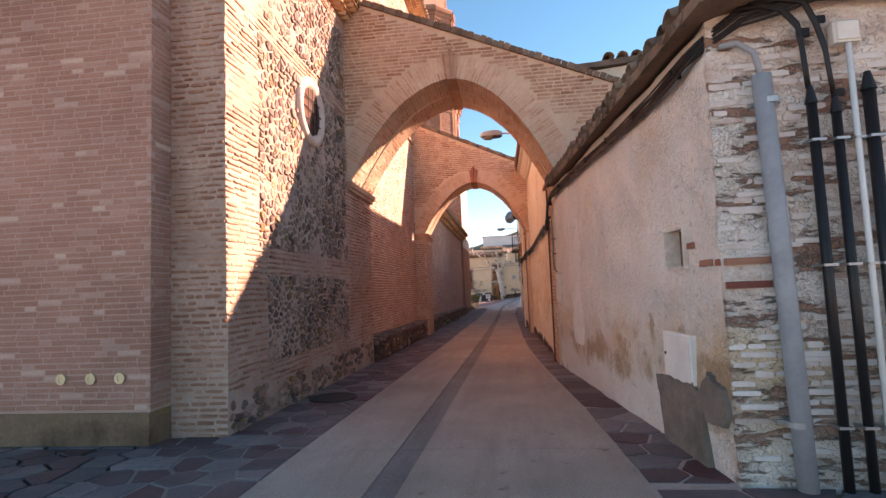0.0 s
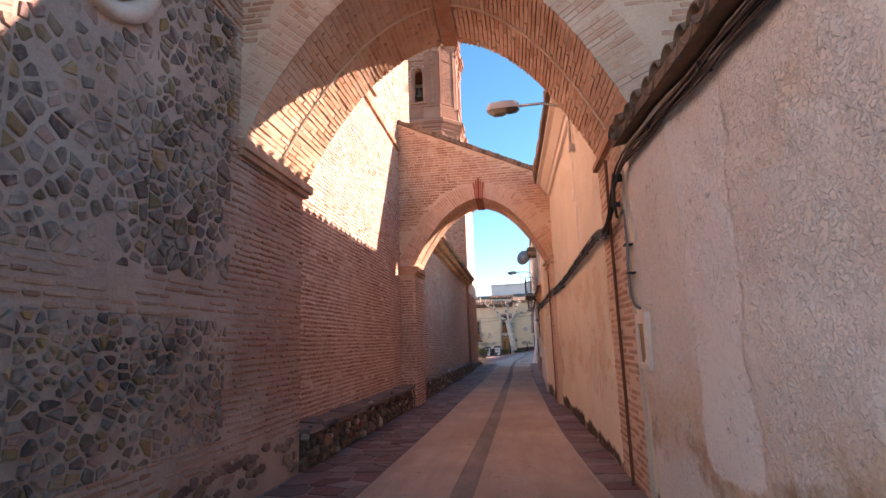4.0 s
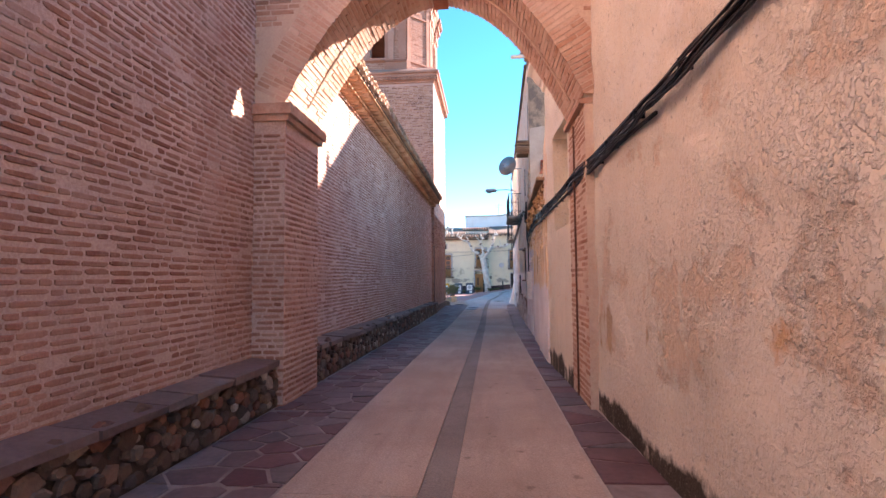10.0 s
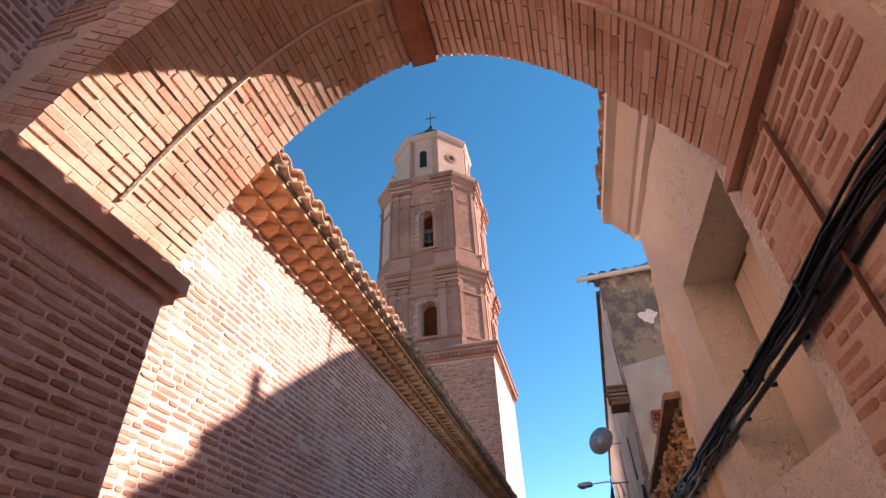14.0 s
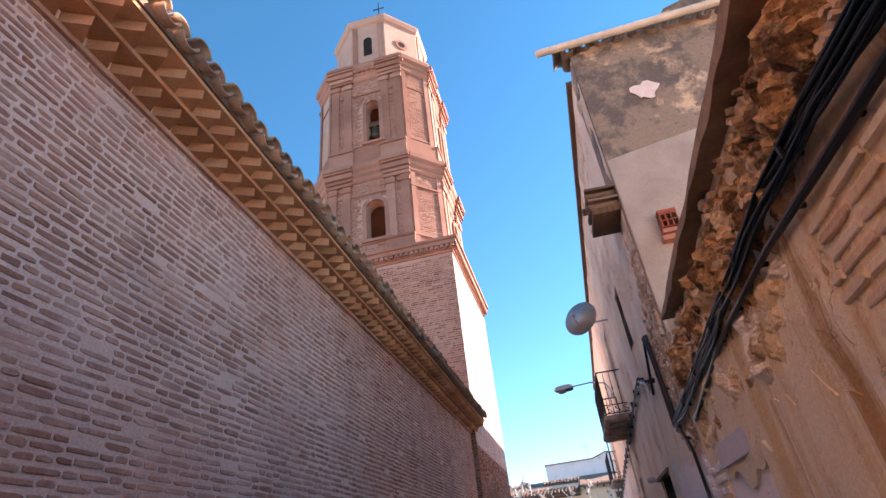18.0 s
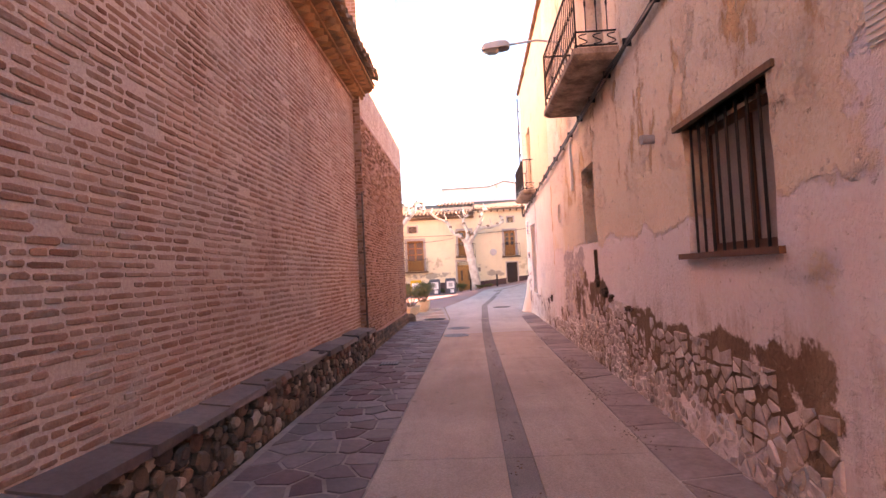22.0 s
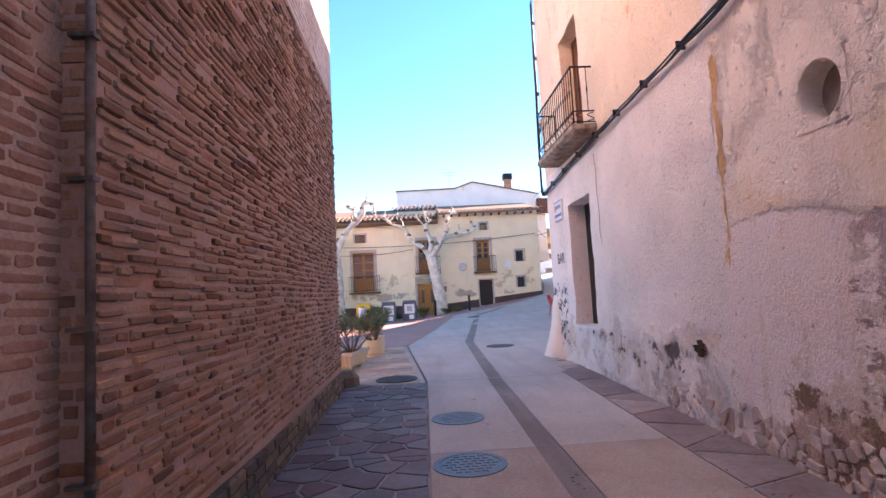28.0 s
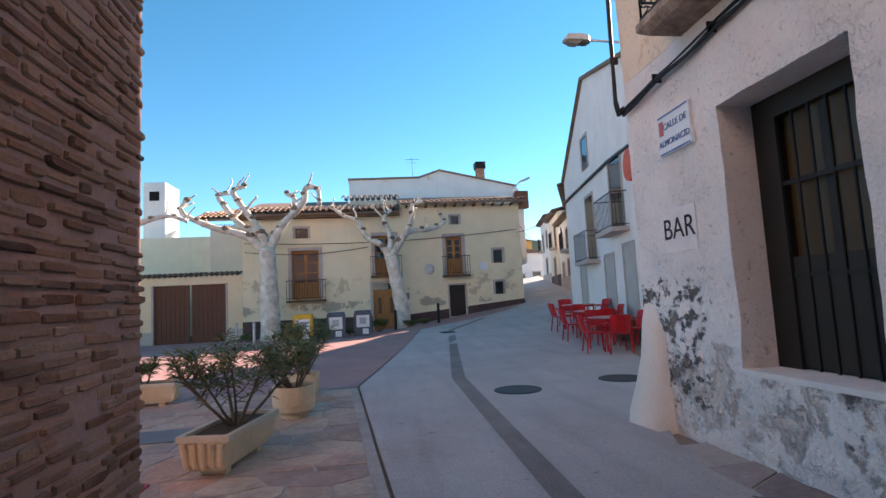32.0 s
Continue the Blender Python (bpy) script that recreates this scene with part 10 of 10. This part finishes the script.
# ---- dead leaves swept against the kerb and into the drainage strip ----
random.seed(71)
litter = Shape()
heaps = [(lerp_table(ROAD_R, y) + dx, y, n, 0.16) for y, dx, n in ((30.9, 0.02, 60), (32.3, 0.06, 90), (33.6, 0.05, 110), (34.4, 0.10, 70), (28.9, 0.04, 50), (13.2, 0.12, 30), (37.2, 0.05, 40))]
heaps += [(lerp_table(DRAIN, y) + random.uniform(-0.05, 0.05), y, 9, 0.06) for y in np.arange(26.0, 38.0, 0.7)]
for hx_, hy_, n_, spread_ in heaps:
    for k in range(n_):
        x, yy = hx_ + random.gauss(0, spread_ * 0.45), hy_ + random.gauss(0, spread_ * 1.6)
        z = ground_z(x, yy) + 0.016 + random.uniform(0, 0.012)
        a, r = random.uniform(0, 6.28), random.uniform(0.008, 0.02)
        ca, sa = math.cos(a), math.sin(a)
        litter.add([(x + ca * r, yy + sa * r, z), (x - sa * r * 0.5, yy + ca * r * 0.5, z + 0.006), (x - ca * r, yy - sa * r, z + random.uniform(0, 0.012)), (x + sa * r * 0.5, yy - ca * r * 0.5, z + 0.006)], [(0, 1, 2, 3)])
solid("leaf_litter", litter, varied("dead_leaf", [(0.09, 0.05, 0.03), (0.16, 0.09, 0.05), (0.06, 0.035, 0.025), (0.22, 0.13, 0.07)], 0.9), "dry brown leaves swept along the kerb", "leaves", kind="stuff")

# ---- flagstones ----
random.seed(33)
flags(pavement, [(y, lerp_table([(2, -6.5), (4.5, -6.5), (4.58, -3.34), (4.9, -2.78), (10, -2.72), (10.6, -2.70), (18, -2.64), (27, -2.74), (36.3, -2.70), (36.5, -2.8), (42.7, -2.82)], y), lerp_table(ROAD_L, y) - 0.01) for y in (0.5, 2.4, 4.5, 4.95, 7, 9, 11, 13, 15, 17, 17.1, 19, 21, 23, 25, 27, 29, 31, 33, 35, 36.9, 38.9, 40.8, 42.7)], 0.30, flag_stone, 0.020, 0.009)
flags(pavement, [(y, lerp_table(ROAD_R, y) + 0.01, wall_x(max(3.7, y)) + 0.02) for y in (3.7, 6, 8.5, 11, 13.5, 16, 18.5, 21, 23.5, 26)], 0.32, flag_stone, 0.022, 0.009, stretch=1.15)
flags(pavement, [(y, lerp_table(ROAD_R, y) + 0.01, wall_x(max(3.7, y)) + 0.02) for y in (26, 28.5, 31, 33.5, 36, 38.5, 41, 43.6)], 0.42, flag_brown, 0.022, stretch=1.3)
flags(pavement, [(0.0, 0.95, 3.4), (1.8, 0.92, 3.4), (3.6, 0.88, 3.4)], 0.5, flag_stone, 0.02)
flags(pavement, [(42.75, -7.0, -1.60), (44.5, -7.5, -1.76), (46.5, -8, -1.92), (48.6, -8.5, -2.08)], 0.40, flag_warm, 0.014, 0.007)
